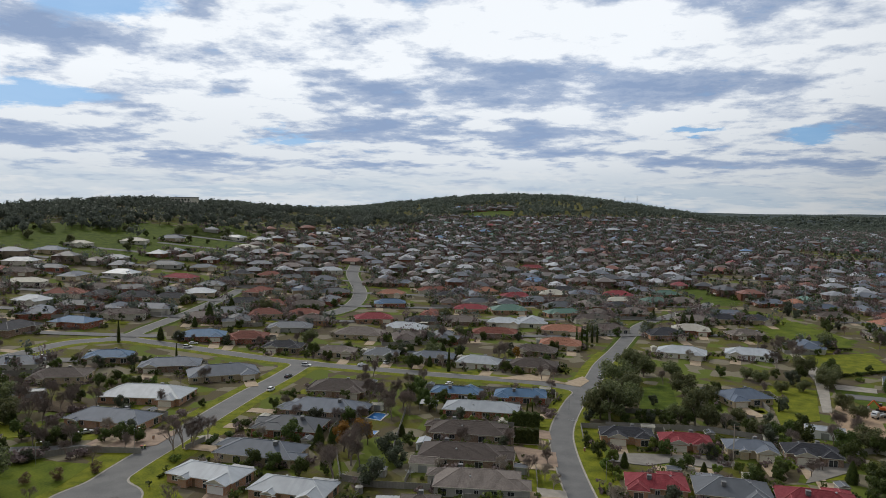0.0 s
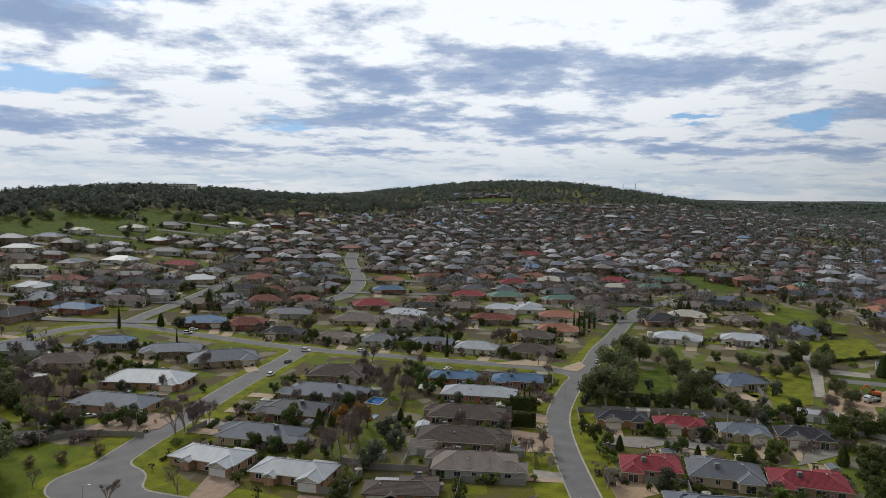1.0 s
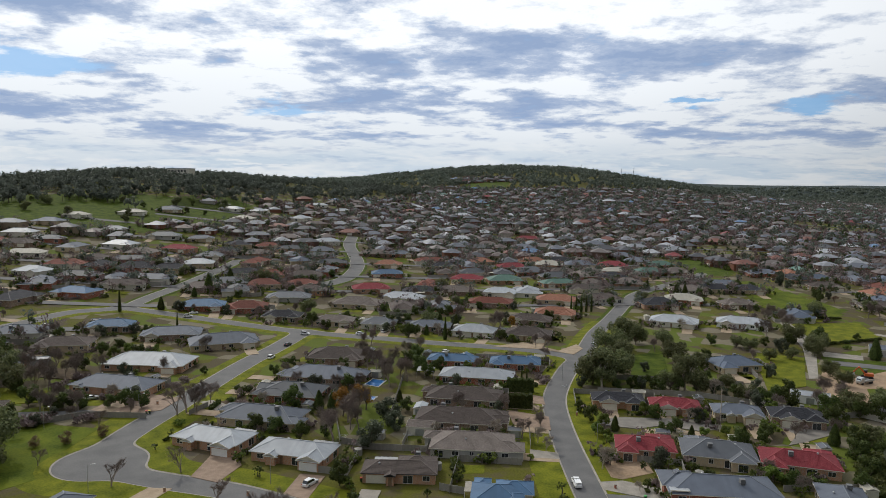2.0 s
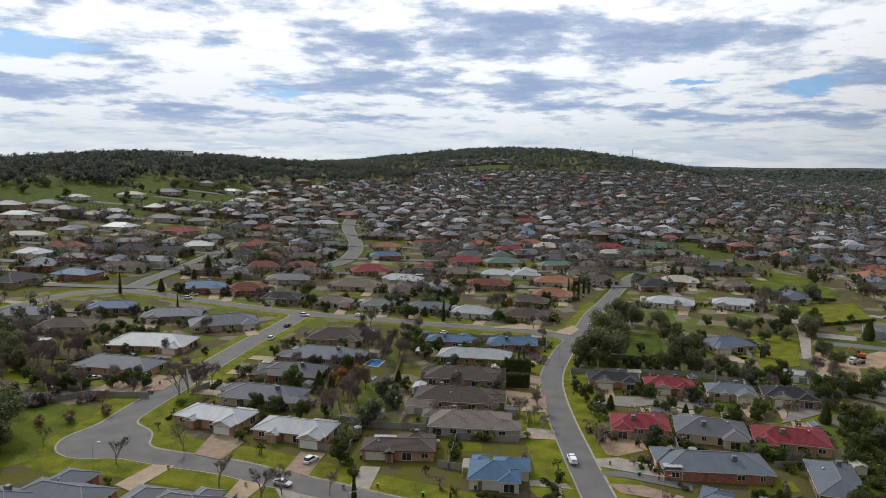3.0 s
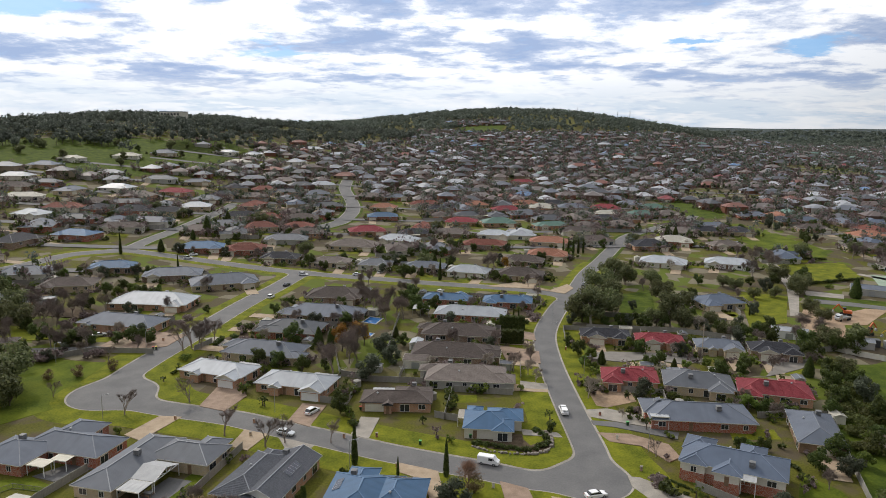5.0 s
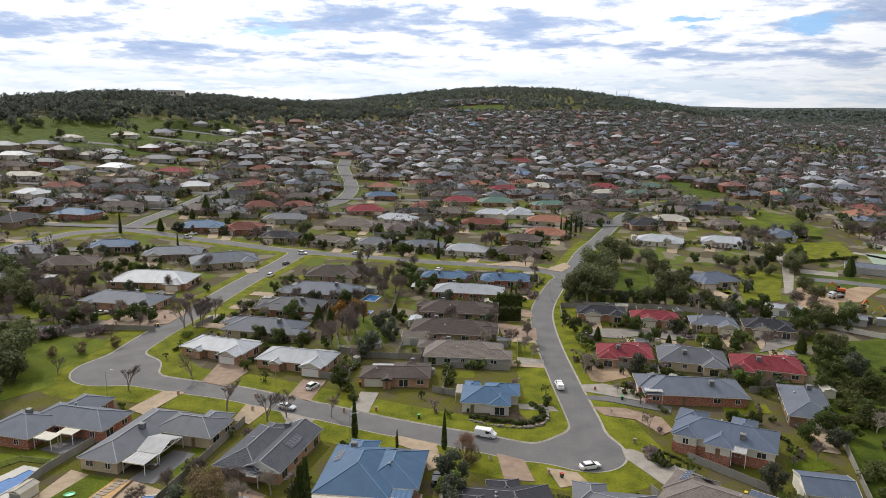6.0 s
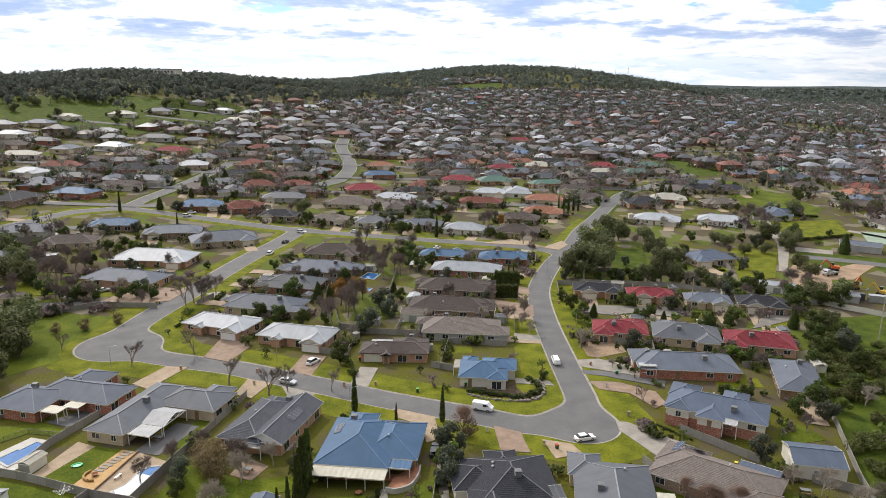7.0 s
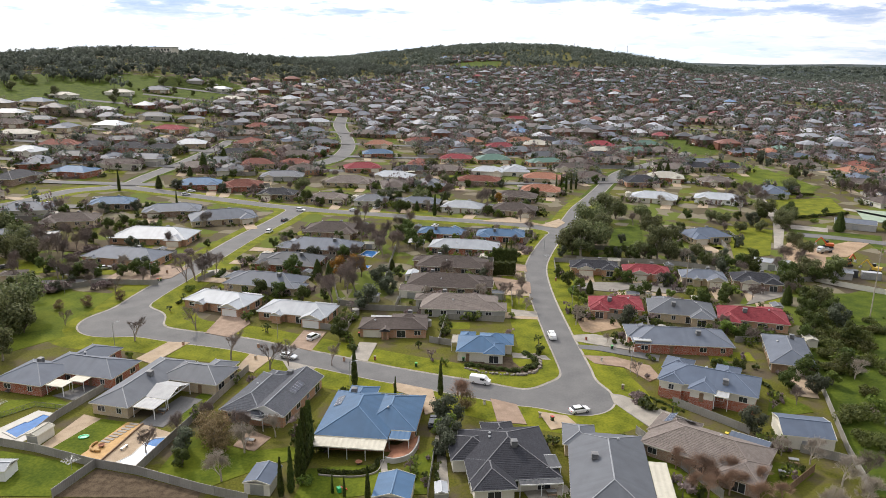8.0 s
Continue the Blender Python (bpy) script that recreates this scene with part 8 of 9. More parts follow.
pool([(-86.0, 117.8), (-84.2, 121.6), (-83.6, 121.4), (-82.2, 124.8), (-79.5, 123.7), (-82.4, 115.5)], "blue backyard pool with pale coping")
pool([(-58.7, 107.6), (-57.2, 109.8), (-56.9, 112.0), (-56.5, 114.3), (-55.4, 115.6), (-53.4, 116.0), (-52.4, 115.4), (-53.2, 112.5), (-54.3, 108.1), (-55.2, 106.1), (-57.6, 106.2)],
     "curved backyard pool half under a pale cover", [(-58.6, 107.6), (-57.2, 109.8), (-56.9, 112.0), (-56.6, 113.6), (-53.4, 112.4), (-54.3, 108.1), (-55.2, 106.2), (-57.6, 106.3)])
pool([(-30.7, 251.6), (-28.7, 258.6), (-24.0, 256.8), (-25.8, 249.0)], "bright blue backyard pool with paved edge")
pool([(-29.7, 234.3), (-28.4, 238.4), (-25.1, 237.4), (-26.2, 232.6)], "small blue backyard pool")

# ---- poles, masts, hall ----


def pole(label, x, y, h, arm=0.0):
    p = thing("power_pole" if not arm else "street_lamp", label, "pole" if not arm else "street lamp", pose(x, y, gz(x, y)))
    b = Build()
    b.tube((0, 0, -0.5), (0, 0, h), 0.16 if not arm else 0.07, 0.11 if not arm else 0.05, 10)
    part("shaft", b, PALEBARK if not arm else STEEL, p)
    k = Build()
    if arm:
        k.beam((0, 0, h - 0.1), (arm, 0, h + 0.25), 0.06)
        k.box(arm - 0.1, -0.12, h + 0.2, arm + 0.5, 0.12, h + 0.32)
        part("lamp_head", k, STEEL, p)
    else:
        k.beam((-1.1, 0, h - 0.6), (1.1, 0, h - 0.6), 0.12)
        k.beam((-0.8, 0, h - 1.6), (0.8, 0, h - 1.6), 0.1)
        part("crossarm", k, TIMBER, p)
    return p


pole("tall pale concrete power pole on the grass bank", 128.3, 190.0, 21)
pole("timber power pole among gum trees", 79.5, 209.4, 13)
pole("timber power pole in the reserve", 219.8, 475.0, 20)
pole("timber power pole by the far lane", 262.0, 545.0, 20)
for x, y in ((-117.5, 202.0), (46.4, 148.8), (40.6, 196.0), (-43.0, 167.8), (-96, 216), (41, 262), (-20, 139), (-84, 162)):
    pole("slim galvanised street lamp beside the kerb", x, y, 6.5, 1.4)
for i, (x, y, h) in enumerate(((462, 1850, 34), (432, 1855, 26), (330, 1860, 22))):
    m = thing("radio_mast", "slender lattice radio mast on the wooded hilltop", "mast", pose(x, y, gz(x, y)))
    b = Build()
    for k in range(3):
        a = k * 2.094
        b.tube((math.cos(a) * 1.3, math.sin(a) * 1.3, 0), (math.cos(a) * 0.4, math.sin(a) * 0.4, h), 0.3, 0.22, 5)
    for k in range(12):
        z = k * h / 12
        s = 1.3 - 0.9 * k / 12
        b.beam((s, 0, z), (-s * 0.5, s * 0.87, z + h / 12), 0.15)
        b.beam((-s * 0.5, s * 0.87, z), (-s * 0.5, -s * 0.87, z + h / 12), 0.15)
    part("lattice", b, STEEL, m)
hall = thing("hall", "long white flat-roofed building on the hill crest", "building", pose(-396, 1035, gz(-396, 1035) + 5.5, 0, 0, -12))
b = Build()
b.box(-17, -9, -16, 17, 9, 7)
part("wall", b, RENDER, hall)
b = Build()
b.box(-17.6, -9.6, 7, 17.6, 9.6, 7.7)
part("roof", b, ROOF["zinc"], hall)
for k in range(6):
    b = Build()
    b.box(-14.5 + k * 5, -9.12, 2.5, -11.5 + k * 5, -8.95, 5)
    part("window", b, GLASS, hall)

# ---- garden growth ----


def shrubbery():
    """Low garden growth round all the nearer houses: hedges, bushes and climbing stuff too many to count."""
    sets = {"garden_shrubbery": ([], LEAF_DARK, "dark green garden bushes along walls and fences"),
            "bright_shrubbery": ([], LEAF_BRIGHT, "bright green garden bushes along walls and fences"),
            "dry_shrubbery": ([], TWIGS, "brown leafless winter bushes in gardens")}
    names = list(sets)
    homes = [(x, y, 30) for x, y in HOMES[:55]] + [(x, y, 26) for x, y in HOMES[55:]] + [(x, y, 30) for x, y, _ in LOTS[:260]]
    allx, ally = np.array([h[0] for h in homes]), np.array([h[1] for h in homes])
    for x, y, n in homes:
        for k in range(n):
            a, r = rng.uniform(0, 6.28), rng.uniform(9.0, 14.5)
            px, py = x + math.cos(a) * r * 1.2, y + math.sin(a) * r * 0.85
            d = np.sort(np.hypot((allx - px) / 1.3, ally - py))
            if d[0] < 8.0 or kerb_near(px, py) < 1.6 or min(math.hypot(px - a, py - b) for a, b in HOMES[:14]) < 12.5:
                continue
            which = names[rng.choices((0, 1, 2), (4, 2, 3))[0]]
            for j in range(rng.choice((1, 2, 4))):
                sets[which][0].append((px + j * rng.uniform(0.7, 1.1) * math.cos(a + 1.5), py + j * rng.uniform(0.7, 1.1) * math.sin(a + 1.5)))
    for nm, (pts, mat, lab) in sets.items():
        h = [0.8 + 3.0 * rng.random() ** 2 for _ in pts]
        clumps(nm, pts, h, [max(0.6, q * 0.55) for q in h], 24, 0.28, mat, lab, 9)


shrubbery()

# yards of the outer block and of the grove
for name, mat, label, pts in (
    ("yard_track", ASPHALT, "grey gravel track behind the lawn", [(-130.1, 207.3), (-107.8, 214.1), (-111.2, 219.5), (-134.7, 215.7)]),
    ("garden_bed", MULCH, "brown mulched garden bed under bare trees", [(-151.0, 253.1), (-128.3, 250.4), (-134.6, 262.0), (-152.2, 264.9)]),
    ("lawn", LAWN, "bright green yard lawn", [(-148.2, 221.2), (-132.7, 226.1), (-137.1, 238.5), (-156.0, 239.4)]),
    ("lawn", LAWN, "bright green lawn round the grove house", [(112.3, 252.0), (128.7, 258.0), (148.4, 300.2), (130.7, 310.0)]),
    ("lawn", LUSH, "green lawn between the gum trees", [(67.0, 266.1), (81.9, 266.7), (91.8, 308.9), (77.2, 300.9)]),
):
    patch(name, pts, mat, 0.16, label, name.replace("_", " "))
shed("small brown hip-roofed garage in a back yard", -141.8, 216.5, 12, 8, 6, 2.6, "brown", BRICK_CREAM, "hip")
shed("small white carport roof behind the hedge", -157.0, 268.0, 14, 7, 4, 2.5, "zinc", RENDER_GREY)
vehicle("car", "dark", "dark parked car on the yard lawn", -152.7, 229.5, 20)
vehicle("car", "white", "white car parked before the garage", -186.0, 322.0, 10)
vehicle("car", "silver", "silver car parked beside a bare tree", -134.5, 229.0, -15)
# ---- reserve and works yard in the east ----
for name, mat, label, pts in (
    ("forecourt", CONCRETE, "pale concrete forecourt strip", [(162.2, 312.8), (176.0, 305.5), (171.9, 297.7), (158.4, 303.6)]),
    ("sports_court", surface("court_green", (0.20, 0.27, 0.20), (0.30, 0.36, 0.28), 0.3, 8, 0.9), "pale green sports court", [(213, 349), (232, 344), (222, 314), (202, 322)]),
    ("lane", ASPHALT, "grey lane past the reserve", [(158, 297), (172, 291), (250, 245), (300, 215), (300, 209), (248, 238), (170, 284), (156, 289)]),
    ("lane", CONCRETE, "pale lane beside the lawn", [(205, 352), (210, 352), (240, 300), (236, 297)]),
):
    patch(name, pts, mat, 0.13, label, name.replace("_", " "))
shed("long dark-roofed open pavilion", 189, 307, -28, 17, 9, 3.0, "slate", RENDER_GREY)
shed("long white canopy in the works yard", 121, 240, -24, 12, 6, 2.8, "zinc", WHITE)
shed("pale tool shed in the works yard", 140, 229, -20, 8, 4, 2.5, "zinc", RENDER_GREY)
shed("brown brick amenities block beside the court", 258, 412, -20, 26, 12, 3.2, "taupe", BRICK_BROWN)
for x, y in ((228, 392), (232, 388), (236, 383), (239, 378), (242, 373), (245, 368), (248, 363), (251, 358)):
    plant("bare_a", x, y, 1.25)
hedge = [(178.6 + 31.5 * k / 60, 390.8 - 4.7 * k / 60) for k in range(61)] + [(170 + 32 * k / 50, 325 + 12 * k / 50) for k in range(51)]
clumps("reserve_hedge", hedge, [1.6] * len(hedge), [0.9] * len(hedge), 40, 0.28, LEAF_DARK, "dark clipped hedges along the reserve lawns", 21)
meadow("reserve_lawn", [(192, 655), (212, 672), (222, 563), (206, 533), (186, 540), (188, 600)], LUSH, 0.12, "green grass slope of the public reserve", "lawn", 3.0)
meadow("reserve_lawn", [(200, 520), (214, 512), (221, 481), (228, 414), (206, 385), (181, 402), (187, 443), (186, 490)], MEADOW, 0.12, "green playing field of the public reserve", "lawn", 3.0)
for k in range(34):
    x, y = rng.uniform(222, 262), rng.uniform(430, 640)
    plant(rng.choice(("bare_a", "bare_a", "bare_d", "grey", "dark")), x + (y - 530) * 0.05, y, rng.uniform(0.7, 1.1))
meadow("reserve_lawn", [(172, 372), (216, 380), (204, 338), (172, 326)], LAWN, 0.16, "bright yellow-green bowling lawn", "lawn")
meadow("hill_pasture", [(-430, 600), (-330, 575), (-270, 560), (-225, 650), (-205, 720), (-250, 790), (-330, 770), (-430, 700)], LUSH, 0.25, "green pasture slope below the hill", "lawn", 5.0)
for k in range(26):
    x, y = rng.uniform(-420, -225), rng.uniform(600, 770)
    plant(rng.choice(("gum_b", "gum_a", "dark")), x, y, rng.uniform(0.6, 1.0))
meadow("hill_pasture", [(-290, 720), (-240, 720), (-225, 800), (-260, 830), (-300, 790)], LUSH, 0.25, "green pasture on the hill crest", "lawn", 5.0)
meadow("hill_pasture", [(20, 1290), (90, 1280), (110, 1400), (70, 1470), (20, 1400)], LUSH, 0.4, "green clearing on the far hillside", "lawn", 6.0)
for x, y, k, s in ((158, 330, "gum_b", 0.9), (150, 318, "dark", 1.1), (155, 305, "gum_b", 0.8), (143, 310, "grey", 1.0), (150, 340, "bare_a", 1.3), (176, 318, "shrub_b", 1.5), (190, 335, "dark", 0.6),
                   (182, 330, "shrub", 1.6), (200, 300, "dark", 0.9), (208, 296, "dark", 1.0), (218, 288, "conifer", 0.9), (164, 372, "bare_a", 1.2), (172, 384, "bare_a", 1.2), (160, 386, "bare_a", 1.2),
                   (140, 232, "gum_b", 0.7), (128, 228, "gum_b", 0.75), (134, 222, "dark", 1.2), (120, 226, "dark", 1.1), (116, 214, "dark", 1.2), (112, 196, "dark", 1.1), 
                   (108, 188, "dark", 1.0), (113, 180, "grey", 1.1), (104, 176, "dark", 1.0), (110, 168, "dark", 1.0), (104, 160, "shrub", 2.2), (100, 150, "dark", 0.8), (96, 132, "shrub_b", 2.0),
                   (94, 122, "grey", 0.7), (90, 112, "shrub", 2.0), (104, 108, "shrub", 2.0), (98, 98, "shrub", 2.4),
                   (107.2, 153.6, "bush", 1.0), (97.4, 149, "bush", 1.1), (94.8, 151.5, "bush", 0.8), (86.5, 126.1, "bush", 1.1), (90.4, 127, "bush", 1.0), (84.4, 117.5, "bush", 0.8), (87.5, 114.8, "bush", 0.9),
                   (97.6, 138, "bush", 0.7), (112.6, 172.1, "bush", 1.2), (108, 168, "bush", 1.1), (105.5, 174, "bush", 1.2), (103.4, 165, "bush", 1.1), (110.6, 185, "bush", 1.3), (117.2, 190, "bush", 1.2), (123.7, 176.6, "bush", 0.8),
                   (99, 158, "bush", 1.0), (101, 170, "bush", 1.1), (106, 180, "bush", 1.1), (114, 181, "bush", 0.9)):
    plant(k, x, y, s)

# back-yard sheds and bare trees of the older blocks
SHEDS = [shed("small grey steel garden shed in a back yard", -20.5, 199.5, -8, 4.0, 3.2, 2.1, "grey", FENCE),
         shed("small cream steel garden shed in a back yard", -28.0, 262.5, -8, 4.4, 3.2, 2.2, "cream", TRIM)]
n = 0
for x, y in HOMES[14:55]:
    sx, sy = x + rng.choice((-9, 9, -11, 11)) + rng.uniform(-1, 1), y + rng.uniform(9.5, 12)
    if kerb_near(sx, sy) > 6 and np.sort(np.hypot(TAKEN[:, 0] - sx, TAKEN[:, 1] - sy))[0] > 11.5 and rng.random() < 0.7:
        copy_thing(SHEDS[n % 2], pose(sx, sy, gz(sx, sy), 0, 0, rng.choice((-8, 82))))
        n += 1
    for k in range(3):
        sx, sy = x + rng.uniform(-14, 14), y + rng.choice((-1, 1)) * rng.uniform(9, 12.5)
        if kerb_near(sx, sy) > 1.5 and np.sort(np.hypot((TAKEN[:, 0] - sx) / 1.3, TAKEN[:, 1] - sy))[0] > 8.5:
            plant(rng.choice(("bare_a", "bare_c", "bare_a", "grey", "green", "dark", "bare_b")), sx, sy, rng.uniform(0.6, 1.0))

# clipped hedge blocks beside the winding street


def hedge_block(x, y, yaw, w, d, h, label):
    r2 = random.Random(int(x * 7))
    b = Build()
    for k in range(int(w * h * 60)):
        f = r2.random()
        if f < 0.6:
            p, n = Vector((r2.uniform(-w / 2, w / 2), r2.choice((-d / 2, d / 2)), r2.uniform(0, h))), Vector((0, 1, 0))
        elif f < 0.8:
            p, n = Vector((r2.uniform(-w / 2, w / 2), r2.uniform(-d / 2, d / 2), h)), Vector((0, 0, 1))
        else:
            p, n = Vector((r2.choice((-w / 2, w / 2)), r2.uniform(-d / 2, d / 2), r2.uniform(0, h))), Vector((1, 0, 0))
        p += Vector((0, 0, 0.25 * math.sin(p.x * 2.6)))
        n = (n + Vector((r2.uniform(-1, 1), r2.uniform(-1, 1), r2.uniform(-1, 1))) * 0.7).normalized()
        s = n.orthogonal().normalized() * 0.2
        u = n.cross(s)
        b.poly([p - s - u, p + s - u * 0.8, p + s * 0.8 + u, p - s * 0.9 + u])
    b.box(-w / 2 + 0.2, -d / 2 + 0.2, -0.2, w / 2 - 0.2, d / 2 - 0.2, h - 0.35)
    t = tagged(part("hedge", b, LEAF_DARK), label, "hedge")
    t.matrix_basis = pose(x, y, gz(x, y), 0, 0, yaw)


hedge_block(24.0, 246.0, -6, 9.0, 2.4, 4.6, "tall dark clipped conifer hedge")
hedge_block(22.5, 228.5, -6, 7.5, 2.4, 4.6, "tall dark clipped conifer hedge in a front garden")
hedge_block(85.0, 172.0, -14, 8.0, 1.6, 2.2, "dark green clipped hedge behind the red-tiled house")
hedge_block(-75.5, 224.5, 85, 6.0, 1.4, 1.2, "low dark garden hedge")
sail = thing("shade_sail", "white scalloped shade sail on posts", "shade sail", pose(-9.5, 262.5, gz(-9, 262), 0, 0, -10))
b = Build()
skin(b, [[(x, y, 2.6 + 0.25 * abs(math.sin(x * 1.05)) + dz) for y, dz in ((-1.6, 0), (1.6, 0.9), (1.6, 0.94), (-1.6, 0.04))] for x in np.linspace(-3.2, 3.2, 13)])
part("canopy", b, PATIO, sail)
for x in (-3.1, 0.0, 3.1):
    b = Build()
    b.tube((x, -1.5, -0.2), (x, -1.5, 2.7), 0.06, 0.06, 6)
    part("post", b, STEEL, sail)

# undergrowth below the gum trees
for x, y in ((48, 254), (54, 262), (60, 252), (66, 254), (72, 251), (80, 249), (86, 252), (92, 248), (98, 252), (104, 249), (110, 252), (58, 276), (64, 288), (70, 300), (50, 268), (118, 248)):
    plant(rng.choice(("shrub", "dark", "grey", "shrub")), x + rng.uniform(-2, 2), y + rng.uniform(-2, 2), rng.uniform(0.6, 0.9))

# ---- small things of the near gardens ----


def rock_border(pts, label):
    """A garden edge of single stones."""
    t = thing("rock_border", label, "rocks")
    shapes = []
    for k in range(4):
        r2 = random.Random(40 + k)
        b = Build()
        rings = []
        for z, w in ((0.0, 0.36), (0.2, 0.42), (0.38, 0.28)):
            rings.append([(math.cos(a) * w * r2.uniform(0.75, 1.2), math.sin(a) * w * r2.uniform(0.75, 1.2), z) for a in (0.0, 1.05, 2.1, 3.14, 4.2, 5.2)])
        loft(b, rings)
        shapes.append(b.mesh("rock", [ROCK]))
    for (ax, ay), (bx, by) in zip(pts, pts[1:]):
        n = max(1, int(math.hypot(bx - ax, by - ay) / 0.75))
        for i in range(n):
            f = i / n
            x, y = ax + (bx - ax) * f + rng.uniform(-0.2, 0.2), ay + (by - ay) * f + rng.uniform(-0.2, 0.2)
            o = part("rock", rng.choice(shapes), [], t)
            o.matrix_basis = pose(x, y, gz(x, y) + 0.03, 0, 0, rng.uniform(0, 360)) @ Matrix.Diagonal([rng.uniform(0.7, 1.5)] * 3 + [1])


rock_border([(6.6, 150.2), (10.6, 147.8), (14.9, 146.9), (19.8, 146.6), (23.3, 148.1), (25.1, 151.5), (25.3, 155.1), (24.4, 158.5), (22.4, 160.5)], "rough brown rock edging round a corner garden")
for (ax, ay), (bx, by), n, k in (((6.6, 151.6), (19.5, 148.2), 13, "shrub"), ((20.5, 148.4), (24.2, 152.8), 6, "shrub"), ((24.2, 154.5), (22.0, 159.6), 6, "shrub"),
                                 ((-23.6, 120.5), (-20.4, 133.0), 14, "shrub_b"), ((45.0, 138.4), (53.0, 128.8), 12, "shrub"),
                                 ((85.5, 174.5), (93.0, 172.0), 7, "shrub"), ((74.5, 152.4), (68.5, 153.6), 6, "shrub_b")):
    for i in range(n):
        f = (i + 0.5) / n
        plant(k, ax + (bx - ax) * f, ay + (by - ay) * f, rng.uniform(0.75, 1.0) * (0.55 if (ax, ay) == (45.0, 138.4) else 1.0))

patch("terrace", [(-22.6, 112.6), (-8.0, 111.9), (-3.4, 113.0), (-3.4, 117.6), (-7.2, 112.0 + 2.2), (-22.4, 114.8)], TERRACE, 0.22, "red terracotta terrace under a verandah", "terrace")
patch("patio_floor", [(16.2, 96.6), (24.0, 98.0), (23.0, 101.5), (15.2, 99.8)], CONCRETE, 0.12, "grey concrete patio floor", "patio")
# covered concrete floors: the shade under the roofs is put into a darker material
patch("patio_floor", [(-61, 121.5), (-55.5, 120.2), (-51.5, 132.5), (-56.8, 134.0)], ASPHALT, 0.12, "grey concrete floor under the patio roof", "patio")
patch("patio_floor", [(-85.0, 133.5), (-79.5, 131.5), (-73.5, 138.0), (-79.5, 140.0)], ASPHALT, 0.12, "grey concrete pergola floor", "patio")
patch("side_path", [(0.4, 99.0), (2.4, 99.2), (1.4, 118.5), (-0.2, 118.2)], CONCRETE, 0.10, "narrow grey concrete side path", "path")
patch("paving", [(-39.4, 113.4), (-34.8, 111.5), (-32.8, 116.7), (-38.1, 119.9)], PAVING, 0.11, "brown paved back patio", "patio")

# stepping slabs on the deck
SLAB = Build()
SLAB.box(-0.95, -0.32, 0.0, 0.95, 0.32, 0.08)
SLAB = SLAB.mesh("paving_slab", [CONCRETE])
steps = thing("stepping_slabs", "row of pale concrete stepping slabs on decking", "paving slabs")
for i in range(8):
    o = part("paving_slab", SLAB, [], steps)
    o.matrix_basis = pose(-64.5 + 0.38 * i, 114.4 + 0.98 * i, gz(-63, 113) + 0.13, 0, 0, -14)


def wheelie_bin(x, y, yaw, lid, label):
    t = thing("wheelie_bin", label, "bin", pose(x, y, gz(x, y) + 0.1, 0, 0, yaw), "household bins")
    b = Build()
    loft(b, [[(-0.24, -0.26, 0.06), (0.24, -0.26, 0.06), (0.24, 0.26, 0.06), (-0.24, 0.26, 0.06)], [(-0.3, -0.36, 0.98), (0.3, -0.36, 0.98), (0.3, 0.36, 0.98), (-0.3, 0.36, 0.98)]])
    part("body", b, BINGREEN, t)
    b = Build()
    b.box(-0.32, -0.4, 0.98, 0.32, 0.38, 1.06)
    part("lid", b, lid, t)
    for s in (-1, 1):
        b = Build()
        b.tube((s * 0.22, 0.3, 0.1), (s * 0.3, 0.3, 0.1), 0.12, 0.12, 10)
        part("wheel", b, RUBBER, t)


BINGREEN = surface("bin_green", (0.02, 0.055, 0.025), (0.03, 0.08, 0.035), 2, 6, 0.5)
BINLIDS = [surface("bin_lid_red", (0.35, 0.03, 0.02), (0.45, 0.05, 0.03), 2, 6, 0.5), surface("bin_lid_yellow", (0.55, 0.42, 0.03), (0.65, 0.5, 0.05), 2, 6, 0.5),
           surface("bin_lid_green", (0.05, 0.30, 0.06), (0.08, 0.4, 0.1), 2, 6, 0.5)]
for i, (x, y, w) in enumerate(((26.2, 95.6, -8), (27.0, 95.5, -8), (6.2, 154.6, 10), (-94.0, 216.5, 20), (-93.2, 216.9, 20), (-5.4, 150.8, 0), (24.0, 124.6, 20), (58.0, 118.5, -36), (45.2, 163.0, 0), (-21.5, 170.2, 0))):
    wheelie_bin(x, y, w, BINLIDS[i % 3], ("green wheelie bin with red lid", "green wheelie bin with yellow lid", "green wheelie bin with bright green lid")[i % 3])


def letterbox(x, y, yaw, mat):
    t = thing("letterbox", "small masonry letterbox pillar beside a driveway", "letterbox", pose(x, y, gz(x, y) + 0.1, 0, 0, yaw), "letterboxes")
    b = Build()
    b.box(-0.25, -0.22, -0.2, 0.25, 0.22, 1.0)
    part("pillar", b, mat, t)
    b = Build()
    b.box(-0.3, -0.27, 1.0, 0.3, 0.27, 1.1)
    part("cap", b, CONCRETE, t)
    b = Build()
    b.box(-0.15, -0.235, 0.7, 0.15, -0.21, 0.78)
    part("slot", b, DARKTRIM, t)


for x, y, w, m in ((-46.6, 161.6, -18, BRICK_ORANGE), (-23.4, 153.8, -15, BRICK_ORANGE), (-15.8, 154.5, 0, BRICK_RED), (-45.4, 154.0, -14, BRICK_CREAM), (-66.4, 162.6, -14, BRICK_ORANGE), (-10.0, 139.6, 5, BRICK_ORANGE),
                   (10.2, 131.6, 5, RENDER), (21.6, 126.0, -8, BRICK_CREAM), (39.6, 168.8, 0, BRICK_RED), (40.8, 155.0, -20, RENDER), (42.4, 139.8, -30, BRICK_BROWN), (-94.5, 226, 70, BRICK_ORANGE), (39.5, 222, 90, BRICK_RED)):
    letterbox(x, y, w, m)


